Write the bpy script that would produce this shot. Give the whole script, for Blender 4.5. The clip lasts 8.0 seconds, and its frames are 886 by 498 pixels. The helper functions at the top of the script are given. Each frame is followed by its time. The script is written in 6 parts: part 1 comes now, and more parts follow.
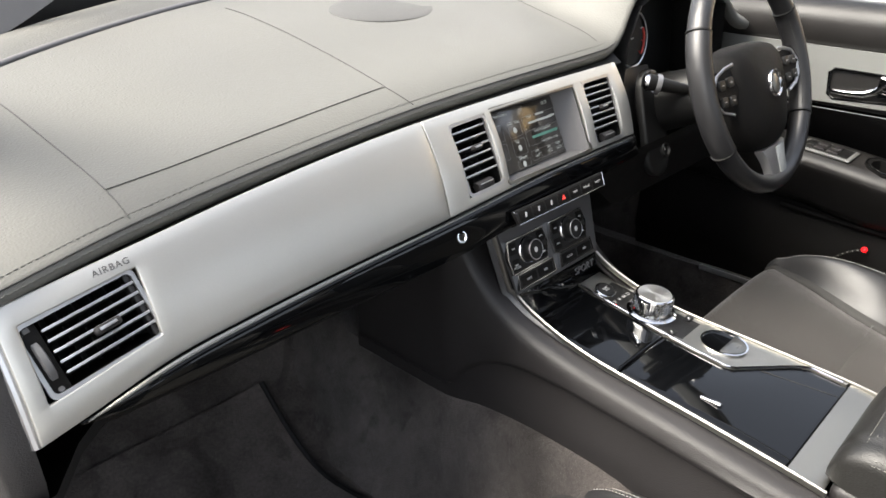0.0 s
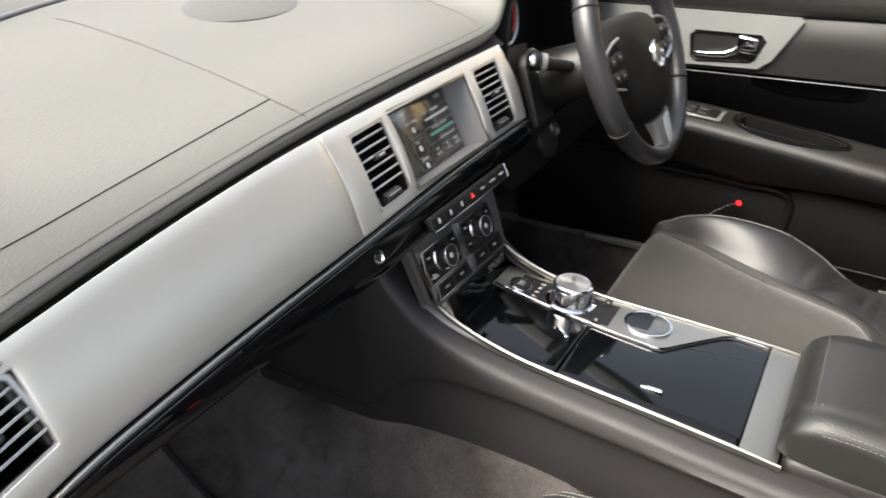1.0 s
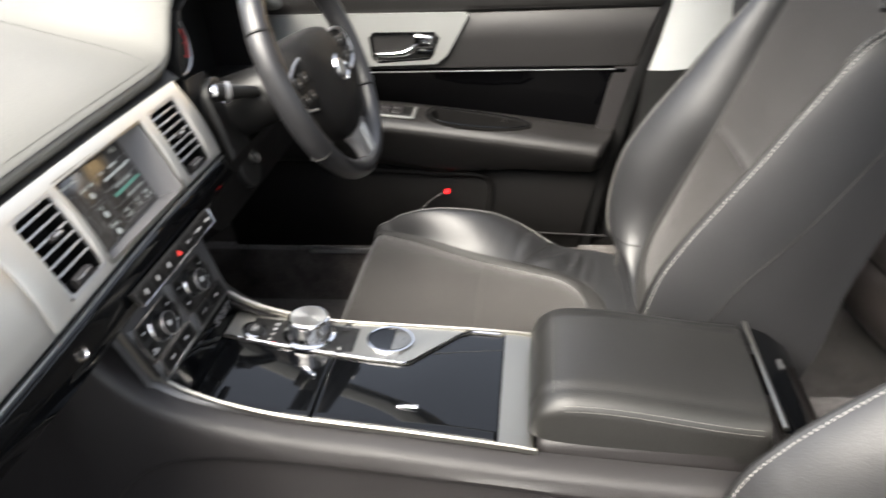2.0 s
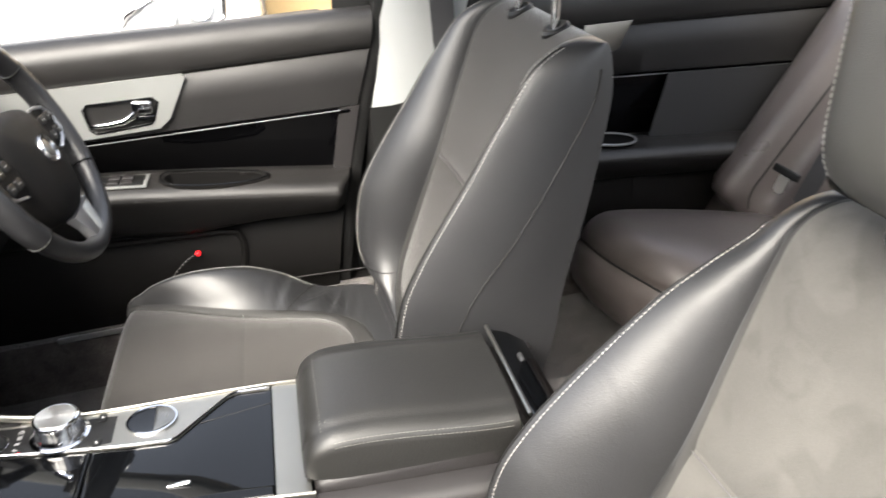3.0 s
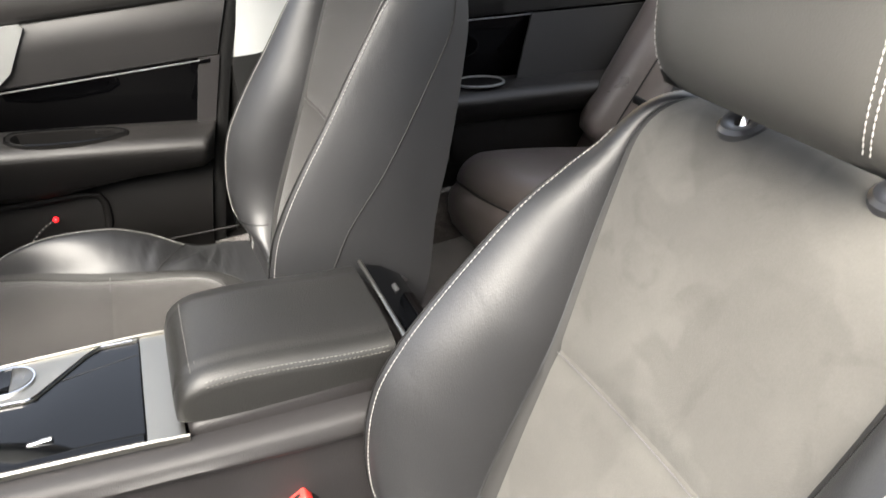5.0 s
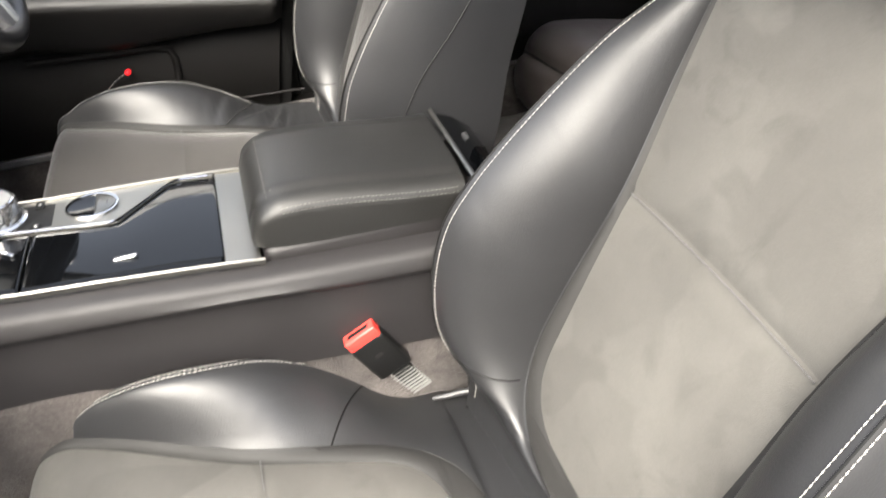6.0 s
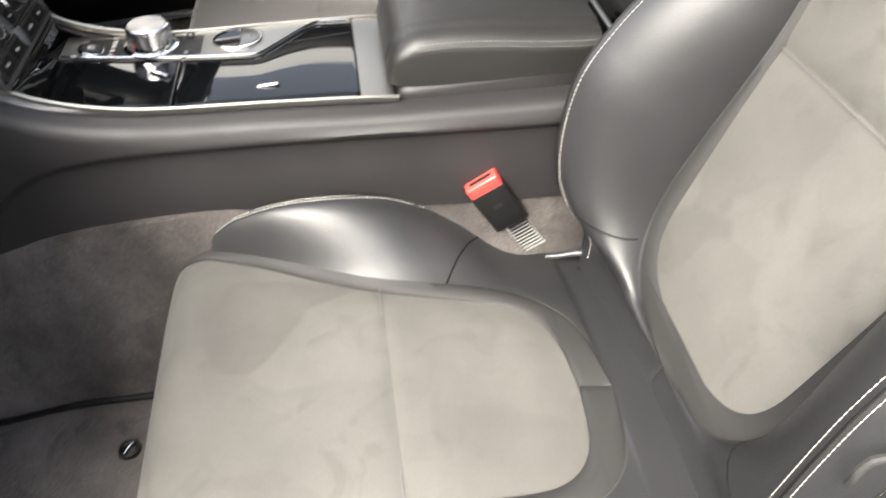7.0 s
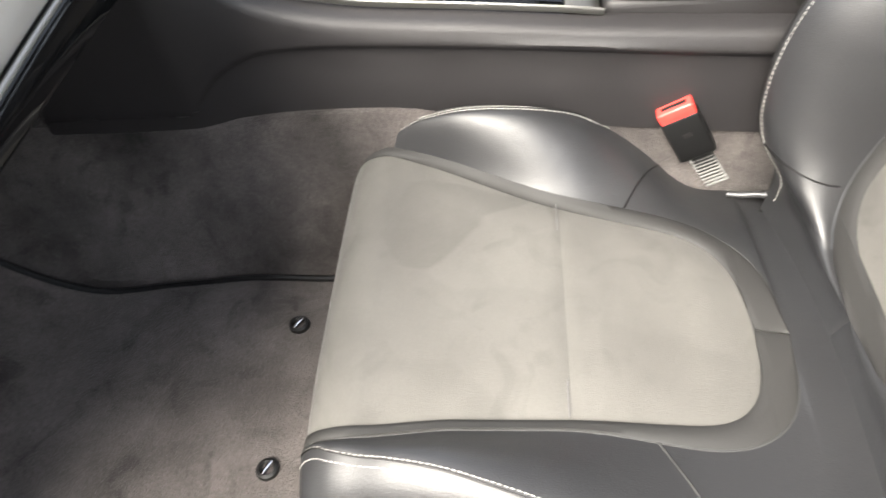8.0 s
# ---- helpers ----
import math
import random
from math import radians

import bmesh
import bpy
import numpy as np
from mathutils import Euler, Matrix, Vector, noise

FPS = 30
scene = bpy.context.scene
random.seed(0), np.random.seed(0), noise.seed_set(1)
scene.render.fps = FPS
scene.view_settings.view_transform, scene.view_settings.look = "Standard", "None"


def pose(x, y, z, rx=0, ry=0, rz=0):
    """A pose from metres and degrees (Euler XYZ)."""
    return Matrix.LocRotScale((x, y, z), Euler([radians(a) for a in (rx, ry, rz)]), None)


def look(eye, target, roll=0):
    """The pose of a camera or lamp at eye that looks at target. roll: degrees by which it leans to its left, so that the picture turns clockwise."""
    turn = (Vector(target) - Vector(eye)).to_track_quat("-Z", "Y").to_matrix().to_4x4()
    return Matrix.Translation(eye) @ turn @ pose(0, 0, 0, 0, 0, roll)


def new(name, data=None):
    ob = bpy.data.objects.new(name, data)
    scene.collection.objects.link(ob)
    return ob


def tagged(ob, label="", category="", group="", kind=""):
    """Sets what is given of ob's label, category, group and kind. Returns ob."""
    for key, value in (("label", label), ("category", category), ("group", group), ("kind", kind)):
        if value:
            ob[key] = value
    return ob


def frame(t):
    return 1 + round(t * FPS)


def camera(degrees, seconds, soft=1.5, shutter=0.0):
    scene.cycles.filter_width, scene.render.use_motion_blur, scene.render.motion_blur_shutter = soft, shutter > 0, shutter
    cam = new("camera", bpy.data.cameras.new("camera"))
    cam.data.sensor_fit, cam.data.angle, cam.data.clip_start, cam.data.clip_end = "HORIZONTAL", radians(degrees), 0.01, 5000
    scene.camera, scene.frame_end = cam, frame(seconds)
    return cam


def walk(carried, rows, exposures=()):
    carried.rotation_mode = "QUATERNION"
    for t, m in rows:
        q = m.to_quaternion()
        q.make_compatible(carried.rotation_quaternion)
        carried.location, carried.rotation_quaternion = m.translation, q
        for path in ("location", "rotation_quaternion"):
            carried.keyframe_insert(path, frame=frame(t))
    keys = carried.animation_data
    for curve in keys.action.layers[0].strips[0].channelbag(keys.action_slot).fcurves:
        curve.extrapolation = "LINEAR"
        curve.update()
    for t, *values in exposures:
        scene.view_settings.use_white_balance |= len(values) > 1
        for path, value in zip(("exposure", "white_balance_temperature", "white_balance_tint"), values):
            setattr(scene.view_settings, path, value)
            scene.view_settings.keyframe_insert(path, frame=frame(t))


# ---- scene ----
cam = camera(61.1, 8.0, shutter=0.4)
PATH = [
    (0, -0.7868, 0.1830, 0.9288, 64.39, 0.21, -46.54),
    (0.5, -0.7748, 0.2113, 0.9308, 63.61, 0.92, -50.59),
    (1, -0.7583, 0.2939, 0.9403, 62.09, 1.80, -59.73),
    (1.5, -0.7211, 0.3197, 0.9522, 60.90, 2.54, -71.04),
    (2, -0.7036, 0.3017, 0.9649, 60.64, 3.01, -83.46),
    (2.2, -0.7084, 0.2902, 0.9703, 60.95, 3.04, -88.25),
    (3.3, -0.7396, 0.2387, 0.9907, 62.19, 4.93, -106.47),
    (3.5, -0.7431, 0.2311, 0.9868, 62.34, 4.78, -108.05),
    (4, -0.7504, 0.2181, 0.9859, 61.89, 4.79, -110.95),
    (4.2, -0.7543, 0.2146, 0.9790, 61.69, 4.67, -111.73),
    (5.3, -0.7700, 0.2431, 0.9222, 57.37, 4.15, -111.33),
    (5.5, -0.7762, 0.2516, 0.9114, 55.88, 4.18, -110.54),
    (6, -0.7950, 0.2734, 0.8805, 52.33, 3.95, -107.39),
    (6.5, -0.8230, 0.2844, 0.8507, 49.49, 4.87, -102.71),
    (7, -0.8503, 0.3230, 0.8274, 47.02, 4.55, -98.38),
    (7.5, -0.8624, 0.3671, 0.8212, 44.11, 4.73, -93.13),
    (8, -0.8613, 0.3930, 0.8243, 42.47, 5.63, -86.88),
]
walk(cam, [(t, pose(x, y, z, rx, ry, rz)) for t, x, y, z, rx, ry, rz in PATH],
     [(0, 2.17), (1.0, 2.22), (2.0, 2.47), (3.3, 2.68), (4.2, 2.64), (5.5, 2.50), (7.0, 2.57), (8.0, 2.66)])

# ---- daylight ----
world = bpy.data.worlds.new("sky")
scene.world = world
world.use_nodes = True
wn, wl = world.node_tree.nodes, world.node_tree.links
sky = wn.new("ShaderNodeTexSky")
sky.sky_type, sky.sun_disc = "NISHITA", False
sky.sun_elevation, sky.sun_rotation = radians(49), radians(299)
sky.air_density, sky.dust_density = 1.0, 4.0
soft = wn.new("ShaderNodeHueSaturation")
soft.inputs["Saturation"].default_value = 0.42
wl.new(sky.outputs["Color"], soft.inputs["Color"])
wl.new(soft.outputs["Color"], wn["Background"].inputs["Color"])
wn["Background"].inputs["Strength"].default_value = 0.15
sun = new("sun", bpy.data.lights.new("sun", "SUN"))
sun.data.energy, sun.data.angle, sun.data.color = 2.7, radians(45), (1.0, 0.93, 0.80)
sun.matrix_world = look((-3.2, 1.8, 4.3), (0, 0, 0))
scene.view_settings.exposure = 2.25

# ---- small tools ----
def lerp(a, b, k):
    return a + (b - a) * k


def smooth(k):
    k = min(1.0, max(0.0, k))
    return k * k * (3 - 2 * k)


def curve_of(pairs):
    """A smooth function through (position, value) pairs."""
    xs, ys = [p[0] for p in pairs], [p[1] for p in pairs]

    def at(x):
        if x <= xs[0]:
            return ys[0]
        if x >= xs[-1]:
            return ys[-1]
        i = max(k for k in range(len(xs) - 1) if xs[k] <= x)
        h = xs[i + 1] - xs[i]
        m0 = (ys[i + 1] - ys[i - 1]) / (xs[i + 1] - xs[i - 1]) if i > 0 else (ys[i + 1] - ys[i]) / h
        m1 = (ys[i + 2] - ys[i]) / (xs[i + 2] - xs[i]) if i + 2 < len(xs) else (ys[i + 1] - ys[i]) / h
        k = (x - xs[i]) / h
        return ((2 * k**3 - 3 * k**2 + 1) * ys[i] + (k**3 - 2 * k**2 + k) * h * m0
                + (-2 * k**3 + 3 * k**2) * ys[i + 1] + (k**3 - k**2) * h * m1)
    return at


def line_of(pairs):
    """Straight runs through (position, value) pairs."""
    xs, ys = [p[0] for p in pairs], [p[1] for p in pairs]
    return lambda x: float(np.interp(x, xs, ys))


def steps(a, b, n):
    return [a + (b - a) * i / n for i in range(n + 1)]


def thing(name, base, label, category, group="", kind=""):
    ob = new(name)
    ob.location = base
    return tagged(ob, label, category, group, kind)


def finish(name, bm, mat, sharp=38):
    me = bpy.data.meshes.new(name)
    bmesh.ops.remove_doubles(bm, verts=bm.verts, dist=0.00005)
    bmesh.ops.recalc_face_normals(bm, faces=bm.faces)
    bm.to_mesh(me)
    bm.free()
    me.shade_smooth()
    me.set_sharp_from_angle(angle=radians(sharp))
    me.materials.append(mat)
    return me


def part(name, bm, mat, parent, label="", sharp=38):
    ob = new(name, finish(name, bm, mat, sharp))
    ob.parent = parent
    root = parent
    while root.parent:
        root = root.parent
    if parent is root and root.type == "EMPTY":
        ob.matrix_parent_inverse = Matrix.Translation(-root.location)
    if label:
        ob["label"] = label
    return ob


def single(name, bm, mat, label, category, group="", kind="", sharp=38):
    return tagged(new(name, finish(name, bm, mat, sharp)), label, category, group, kind)


def loft(rows, close=False, bm=None, caps=False):
    """A sheet through rows of points; close joins each row's ends."""
    bm = bm or bmesh.new()
    vs = [[bm.verts.new(p) for p in r] for r in rows]
    n = len(rows[0])
    for a, b in zip(vs, vs[1:]):
        for k in range(n if close else n - 1):
            j = (k + 1) % n
            quad = [a[k], a[j], b[j], b[k]]
            if (quad[0].co - quad[1].co).length < 1e-6 and (quad[2].co - quad[3].co).length < 1e-6:
                continue
            bm.faces.new(quad)
    if caps:
        bm.faces.new(list(reversed(vs[0])))
        bm.faces.new(vs[-1])
    return bm


def sheet(rows, thick=0.004, away=(0, 0, -1)):
    """A lofted sheet given thickness on the side that away points to."""
    bm = loft(rows)
    bmesh.ops.remove_doubles(bm, verts=bm.verts, dist=0.00002)
    bmesh.ops.recalc_face_normals(bm, faces=bm.faces)
    total = Vector((0, 0, 0))
    for f in bm.faces:
        total += f.normal * f.calc_area()
    if total.dot(Vector(away)) > 0:
        bmesh.ops.reverse_faces(bm, faces=bm.faces)
    bm.normal_update()
    front, rim = bm.faces[:], [e for e in bm.edges if len(e.link_faces) == 1]
    twin = {v: bm.verts.new(v.co - v.normal * thick) for v in bm.verts[:]}
    for f in front:
        bm.faces.new([twin[v] for v in reversed(f.verts)])
    for e in rim:
        u, v = e.verts
        bm.faces.new([u, v, twin[v], twin[u]])
    return bm


def box(size, m=None, bevel=0.002, seg=2, bm=None):
    own = bmesh.new()
    bmesh.ops.create_cube(own, size=1.0)
    bmesh.ops.scale(own, vec=size, verts=own.verts)
    if bevel:
        bmesh.ops.bevel(own, geom=own.edges[:], offset=min(bevel, 0.49 * min(size)), segments=seg, profile=0.5, affect="EDGES")
    return joined(own, m, bm)


def joined(own, m=None, bm=None):
    if m is not None:
        bmesh.ops.transform(own, matrix=m, verts=own.verts)
    if bm is None:
        return own
    me = bpy.data.meshes.new("scrap")
    own.to_mesh(me)
    own.free()
    bm.from_mesh(me)
    bpy.data.meshes.remove(me)
    return bm


def ring(path, r, seg=8, closed=False, bm=None, flat=1.0, side=None):
    """A tube along a path; flat squeezes it across the direction side."""
    pts = [Vector(p) for p in path]
    n = len(pts)
    rows = []
    ref = Vector(side) if side is not None else None
    for i, p in enumerate(pts):
        a = pts[(i - 1) % n] if closed or i > 0 else pts[0]
        b = pts[(i + 1) % n] if closed or i < n - 1 else pts[-1]
        d = (b - a).normalized()
        if ref is None:
            ref = Vector((0, 0, 1)) if abs(d.z) < 0.9 else Vector((1, 0, 0))
        u = (ref - d * ref.dot(d)).normalized()
        v = d.cross(u)
        ref = u if side is None else ref
        rr = r(i / max(1, n - 1)) if callable(r) else r
        rows.append([p + u * (rr * math.cos(t)) + v * (rr * flat * math.sin(t)) for t in [2 * math.pi * k / seg for k in range(seg)]])
    if closed:
        rows.append(rows[0])
        return loft(rows, True, bm)
    return loft(rows, True, bm, caps=True)


def turned(profile, seg=32, m=None, bm=None):
    """A turned solid from (radius, height) pairs, about z."""
    own = bmesh.new()
    rows = [[(r * math.cos(2 * math.pi * k / seg), r * math.sin(2 * math.pi * k / seg), h) for k in range(seg)] for r, h in profile]
    loft(rows, True, own)
    return joined(own, m, bm)


def plate(outline, depth, m=None, bevel=0.0, bm=None):
    """A flat outline (x, y) raised from z = 0 to depth."""
    own = bmesh.new()
    face = own.faces.new([own.verts.new((x, y, 0)) for x, y in outline])
    made = bmesh.ops.extrude_face_region(own, geom=[face])
    bmesh.ops.translate(own, vec=(0, 0, depth), verts=[v for v in made["geom"] if isinstance(v, bmesh.types.BMVert)])
    bmesh.ops.recalc_face_normals(own, faces=own.faces)
    if bevel:
        top = [e for e in own.edges if all(abs(v.co.z - depth) < 1e-6 for v in e.verts)]
        bmesh.ops.bevel(own, geom=top, offset=bevel, segments=2, profile=0.5, affect="EDGES")
    return joined(own, m, bm)


def rounded(w, h, r, seg=5, skew=0.0):
    """Corner-rounded rectangle about the origin, as (x, y) pairs."""
    pts = []
    for cx, cy, a in ((w / 2 - r, h / 2 - r, 0), (-w / 2 + r, h / 2 - r, 90), (-w / 2 + r, -h / 2 + r, 180), (w / 2 - r, -h / 2 + r, 270)):
        for k in range(seg + 1):
            t = radians(a + 90 * k / seg)
            x, y = cx + r * math.cos(t), cy + r * math.sin(t)
            pts.append((x + skew * y, y))
    return pts


def frame_of(outer, inner, depth, m=None, bm=None):
    """A flat ring between two outlines of equal count, with depth."""
    rows = [[(x, y, 0) for x, y in inner], [(x, y, depth) for x, y in inner], [(x, y, depth) for x, y in outer], [(x, y, 0) for x, y in outer], [(x, y, 0) for x, y in inner]]
    return joined(loft(rows, True), m, bm)


def axes(origin, x, y):
    """A matrix with its origin, its x axis and (nearly) its y axis."""
    x = Vector(x).normalized()
    z = x.cross(Vector(y)).normalized()
    y = z.cross(x)
    m = Matrix((x, y, z)).transposed().to_4x4()
    m.translation = origin
    return m


def stitches(path, spacing=0.0065, length=0.0042, r=0.0006, normal=None, bm=None):
    """Small raised threads along a path."""
    bm = bm or bmesh.new()
    pts = [Vector(p) for p in path]
    run = [0.0]
    for a, b in zip(pts, pts[1:]):
        run.append(run[-1] + (b - a).length)
    k, s = 0, 0.0
    while s + length < run[-1]:
        while run[k + 1] < s:
            k += 1
        p = pts[k].lerp(pts[k + 1], (s - run[k]) / max(1e-9, run[k + 1] - run[k]))
        d = (pts[k + 1] - pts[k]).normalized()
        u = Vector((0.3, 0.2, 0.93))
        u = (u - d * u.dot(d)).normalized()
        v = d.cross(u)
        ends = []
        for q, rr in ((p, r * 0.6), (p + d * length * 0.5, r * 1.3), (p + d * length, r * 0.6)):
            ends.append([q + u * rr, q + v * rr, q - u * rr, q - v * rr])
        loft(ends, True, bm)
        s += spacing
    return bm


def words(name, body, size, m, mat, parent, label="", depth=0.0002, spacing=1.0):
    cu = bpy.data.curves.new(name, "FONT")
    cu.body, cu.size, cu.extrude, cu.align_x, cu.align_y, cu.space_character = body, size, depth, "CENTER", "CENTER", spacing
    tmp = bpy.data.objects.new(name, cu)
    scene.collection.objects.link(tmp)
    me = bpy.data.meshes.new_from_object(tmp.evaluated_get(bpy.context.evaluated_depsgraph_get()))
    bpy.data.objects.remove(tmp)
    bm = bmesh.new()
    bm.from_mesh(me)
    bmesh.ops.transform(bm, matrix=m, verts=bm.verts)
    return part(name, bm, mat, parent, label)

# ---- materials ----
def shader(name, base, rough=0.5, metal=0.0, vary=0.15, scale=6.0, fine=0.0, fine_scale=600.0, kind="noise", spec=0.5, tint=None,
           rough_vary=0.08, sheen=0.0, coat=0.0, stretch=None, stain=0.0, nap=0.0, wrinkle=0.0):
    """A surface with broad and fine variation and relief. fine: height of the relief in metres."""
    mat = bpy.data.materials.new(name)
    mat.use_nodes = True
    nt = mat.node_tree
    n, l = nt.nodes, nt.links
    bsdf = n["Principled BSDF"]
    bsdf.inputs["Metallic"].default_value = metal
    bsdf.inputs["Specular IOR Level"].default_value = spec
    if coat:
        bsdf.inputs["Coat Weight"].default_value, bsdf.inputs["Coat Roughness"].default_value = coat, 0.03
    if sheen:
        bsdf.inputs["Sheen Weight"].default_value, bsdf.inputs["Sheen Roughness"].default_value = sheen, 0.4
    co = n.new("ShaderNodeTexCoord")
    mp = n.new("ShaderNodeMapping")
    if stretch:
        mp.inputs["Scale"].default_value = stretch
    l.new(co.outputs["Object"], mp.inputs["Vector"])
    broad = n.new("ShaderNodeTexNoise")
    broad.inputs["Scale"].default_value, broad.inputs["Detail"].default_value, broad.inputs["Roughness"].default_value = scale, 6, 0.6
    l.new(co.outputs["Object"], broad.inputs["Vector"])
    ramp = n.new("ShaderNodeMapRange")
    ramp.inputs["From Min"].default_value, ramp.inputs["From Max"].default_value = 0.3, 0.7
    ramp.inputs["To Min"].default_value, ramp.inputs["To Max"].default_value = 1 - vary, 1 + vary
    l.new(broad.outputs["Fac"], ramp.inputs["Value"])
    grain = n.new("ShaderNodeTexNoise")
    grain.inputs["Scale"].default_value, grain.inputs["Detail"].default_value = fine_scale * 0.5, 3
    l.new(mp.outputs["Vector"], grain.inputs["Vector"])
    grange = n.new("ShaderNodeMapRange")
    grange.inputs["To Min"].default_value, grange.inputs["To Max"].default_value = 1 - vary * 0.7, 1 + vary * 0.7
    l.new(grain.outputs["Fac"], grange.inputs["Value"])
    both = n.new("ShaderNodeMath")
    both.operation = "MULTIPLY"
    l.new(ramp.outputs["Result"], both.inputs[0])
    l.new(grange.outputs["Result"], both.inputs[1])
    shade = both
    if stain:
        blot = n.new("ShaderNodeTexNoise")
        blot.inputs["Scale"].default_value, blot.inputs["Detail"].default_value, blot.inputs["Distortion"].default_value = 14, 4, 1.2
        l.new(co.outputs["Object"], blot.inputs["Vector"])
        brange = n.new("ShaderNodeMapRange")
        brange.inputs["From Min"].default_value, brange.inputs["From Max"].default_value = 0.56, 0.68
        brange.inputs["To Min"].default_value, brange.inputs["To Max"].default_value = 1.0, 1.0 - stain
        l.new(blot.outputs["Fac"], brange.inputs["Value"])
        shade = n.new("ShaderNodeMath")
        shade.operation = "MULTIPLY"
        l.new(both.outputs[0], shade.inputs[0])
        l.new(brange.outputs["Result"], shade.inputs[1])
    if nap:
        # brushed patches whose pile lies another way
        warp = n.new("ShaderNodeTexNoise")
        warp.inputs["Scale"].default_value, warp.inputs["Detail"].default_value = 5.0, 2
        l.new(co.outputs["Object"], warp.inputs["Vector"])
        push = n.new("ShaderNodeVectorMath")
        push.operation = "MULTIPLY_ADD"
        push.inputs[1].default_value = (0.10, 0.10, 0.10)
        l.new(warp.outputs["Color"], push.inputs[0])
        l.new(co.outputs["Object"], push.inputs[2])
        cell = n.new("ShaderNodeTexVoronoi")
        cell.feature, cell.distance = "SMOOTH_F1", "CHEBYCHEV"
        cell.inputs["Scale"].default_value, cell.inputs["Smoothness"].default_value = 8.0, 0.10
        l.new(push.outputs["Vector"], cell.inputs["Vector"])
        lay = n.new("ShaderNodeMapRange")
        lay.inputs["To Min"].default_value, lay.inputs["To Max"].default_value = 1 - nap, 1 + nap
        l.new(cell.outputs["Color"], lay.inputs["Value"])
        brushed = n.new("ShaderNodeMath")
        brushed.operation = "MULTIPLY"
        l.new(shade.outputs[0], brushed.inputs[0])
        l.new(lay.outputs["Result"], brushed.inputs[1])
        shade = brushed
    mul = n.new("ShaderNodeVectorMath")
    mul.operation = "SCALE"
    mul.inputs[0].default_value = base
    l.new(shade.outputs[0], mul.inputs["Scale"])
    l.new(mul.outputs["Vector"], bsdf.inputs["Base Color"])
    rr = n.new("ShaderNodeMapRange")
    rr.inputs["From Min"].default_value, rr.inputs["From Max"].default_value = 0.3, 0.7
    rr.inputs["To Min"].default_value, rr.inputs["To Max"].default_value = max(0.0, rough - rough_vary), min(1.0, rough + rough_vary)
    l.new(broad.outputs["Fac"], rr.inputs["Value"])
    l.new(rr.outputs["Result"], bsdf.inputs["Roughness"])
    if fine:
        if kind == "leather":
            tex = n.new("ShaderNodeTexVoronoi")
            tex.feature = "SMOOTH_F1"
            tex.inputs["Scale"].default_value = fine_scale
            out = tex.outputs["Distance"]
        else:
            tex = n.new("ShaderNodeTexNoise")
            tex.inputs["Scale"].default_value, tex.inputs["Detail"].default_value = fine_scale, 4
            out = tex.outputs["Fac"]
        l.new(mp.outputs["Vector"], tex.inputs["Vector"])
        bump = n.new("ShaderNodeBump")
        bump.inputs["Distance"].default_value = fine
        bump.inputs["Strength"].default_value = 0.8
        l.new(out, bump.inputs["Height"])
        l.new(bump.outputs["Normal"], bsdf.inputs["Normal"])
        if wrinkle:
            soft_tex = n.new("ShaderNodeTexNoise")
            soft_tex.inputs["Scale"].default_value, soft_tex.inputs["Detail"].default_value, soft_tex.inputs["Distortion"].default_value = 20.0, 2, 0.8
            l.new(co.outputs["Object"], soft_tex.inputs["Vector"])
            sag = n.new("ShaderNodeBump")
            sag.inputs["Distance"].default_value, sag.inputs["Strength"].default_value = wrinkle, 1.0
            l.new(soft_tex.outputs["Fac"], sag.inputs["Height"])
            l.new(sag.outputs["Normal"], bump.inputs["Normal"])
    return mat


def glowing(name, colour, strength):
    mat = bpy.data.materials.new(name)
    mat.use_nodes = True
    b = mat.node_tree.nodes["Principled BSDF"]
    b.inputs["Base Color"].default_value = (*colour, 1)
    b.inputs["Emission Color"].default_value, b.inputs["Emission Strength"].default_value = (*colour, 1), strength
    return mat


LEATHER = shader("charcoal_leather", (0.0165, 0.0168, 0.0178), 0.45, vary=0.14, fine=0.0002, fine_scale=650, kind="leather", scale=5, rough_vary=0.07, spec=0.6, wrinkle=0.0007)
BORDER = shader("matt_border_leather", (0.026, 0.0255, 0.0245), 0.62, vary=0.06, fine=0.00012, fine_scale=700, kind="leather", scale=5, spec=0.25)
LEATHER_BROWN = shader("warm_black_leather", (0.0105, 0.0098, 0.0095), 0.46, vary=0.12, fine=0.0003, fine_scale=650, kind="leather", scale=5, spec=0.4)
DASH_SKIN = shader("dash_skin", (0.096, 0.095, 0.087), 0.62, vary=0.06, spec=0.35, fine=0.0005, fine_scale=480, kind="leather", scale=4)
SUEDE = shader("grey_suede", (0.090, 0.0865, 0.0790), 0.95, vary=0.12, scale=9, fine=0.0006, fine_scale=900, sheen=0.1, spec=0.15, stain=0.12, nap=0.13)
CARPET = shader("charcoal_carpet", (0.056, 0.050, 0.047), 1.0, vary=0.7, scale=7, fine=0.003, fine_scale=500, sheen=0.3, spec=0.1, stain=0.35)
MAT_PILE = shader("mat_pile", (0.072, 0.064, 0.060), 1.0, vary=0.6, scale=6, fine=0.003, fine_scale=450, sheen=0.3, spec=0.1, stain=0.35)
PLASTIC = shader("soft_black_plastic", (0.0045, 0.0041, 0.0039), 0.66, vary=0.1, fine=0.0004, fine_scale=900, kind="leather", spec=0.14)
PLASTIC_GREY = shader("warm_grey_plastic", (0.0142, 0.0130, 0.0134), 0.52, vary=0.08, fine=0.0003, fine_scale=900, kind="leather", spec=0.4)
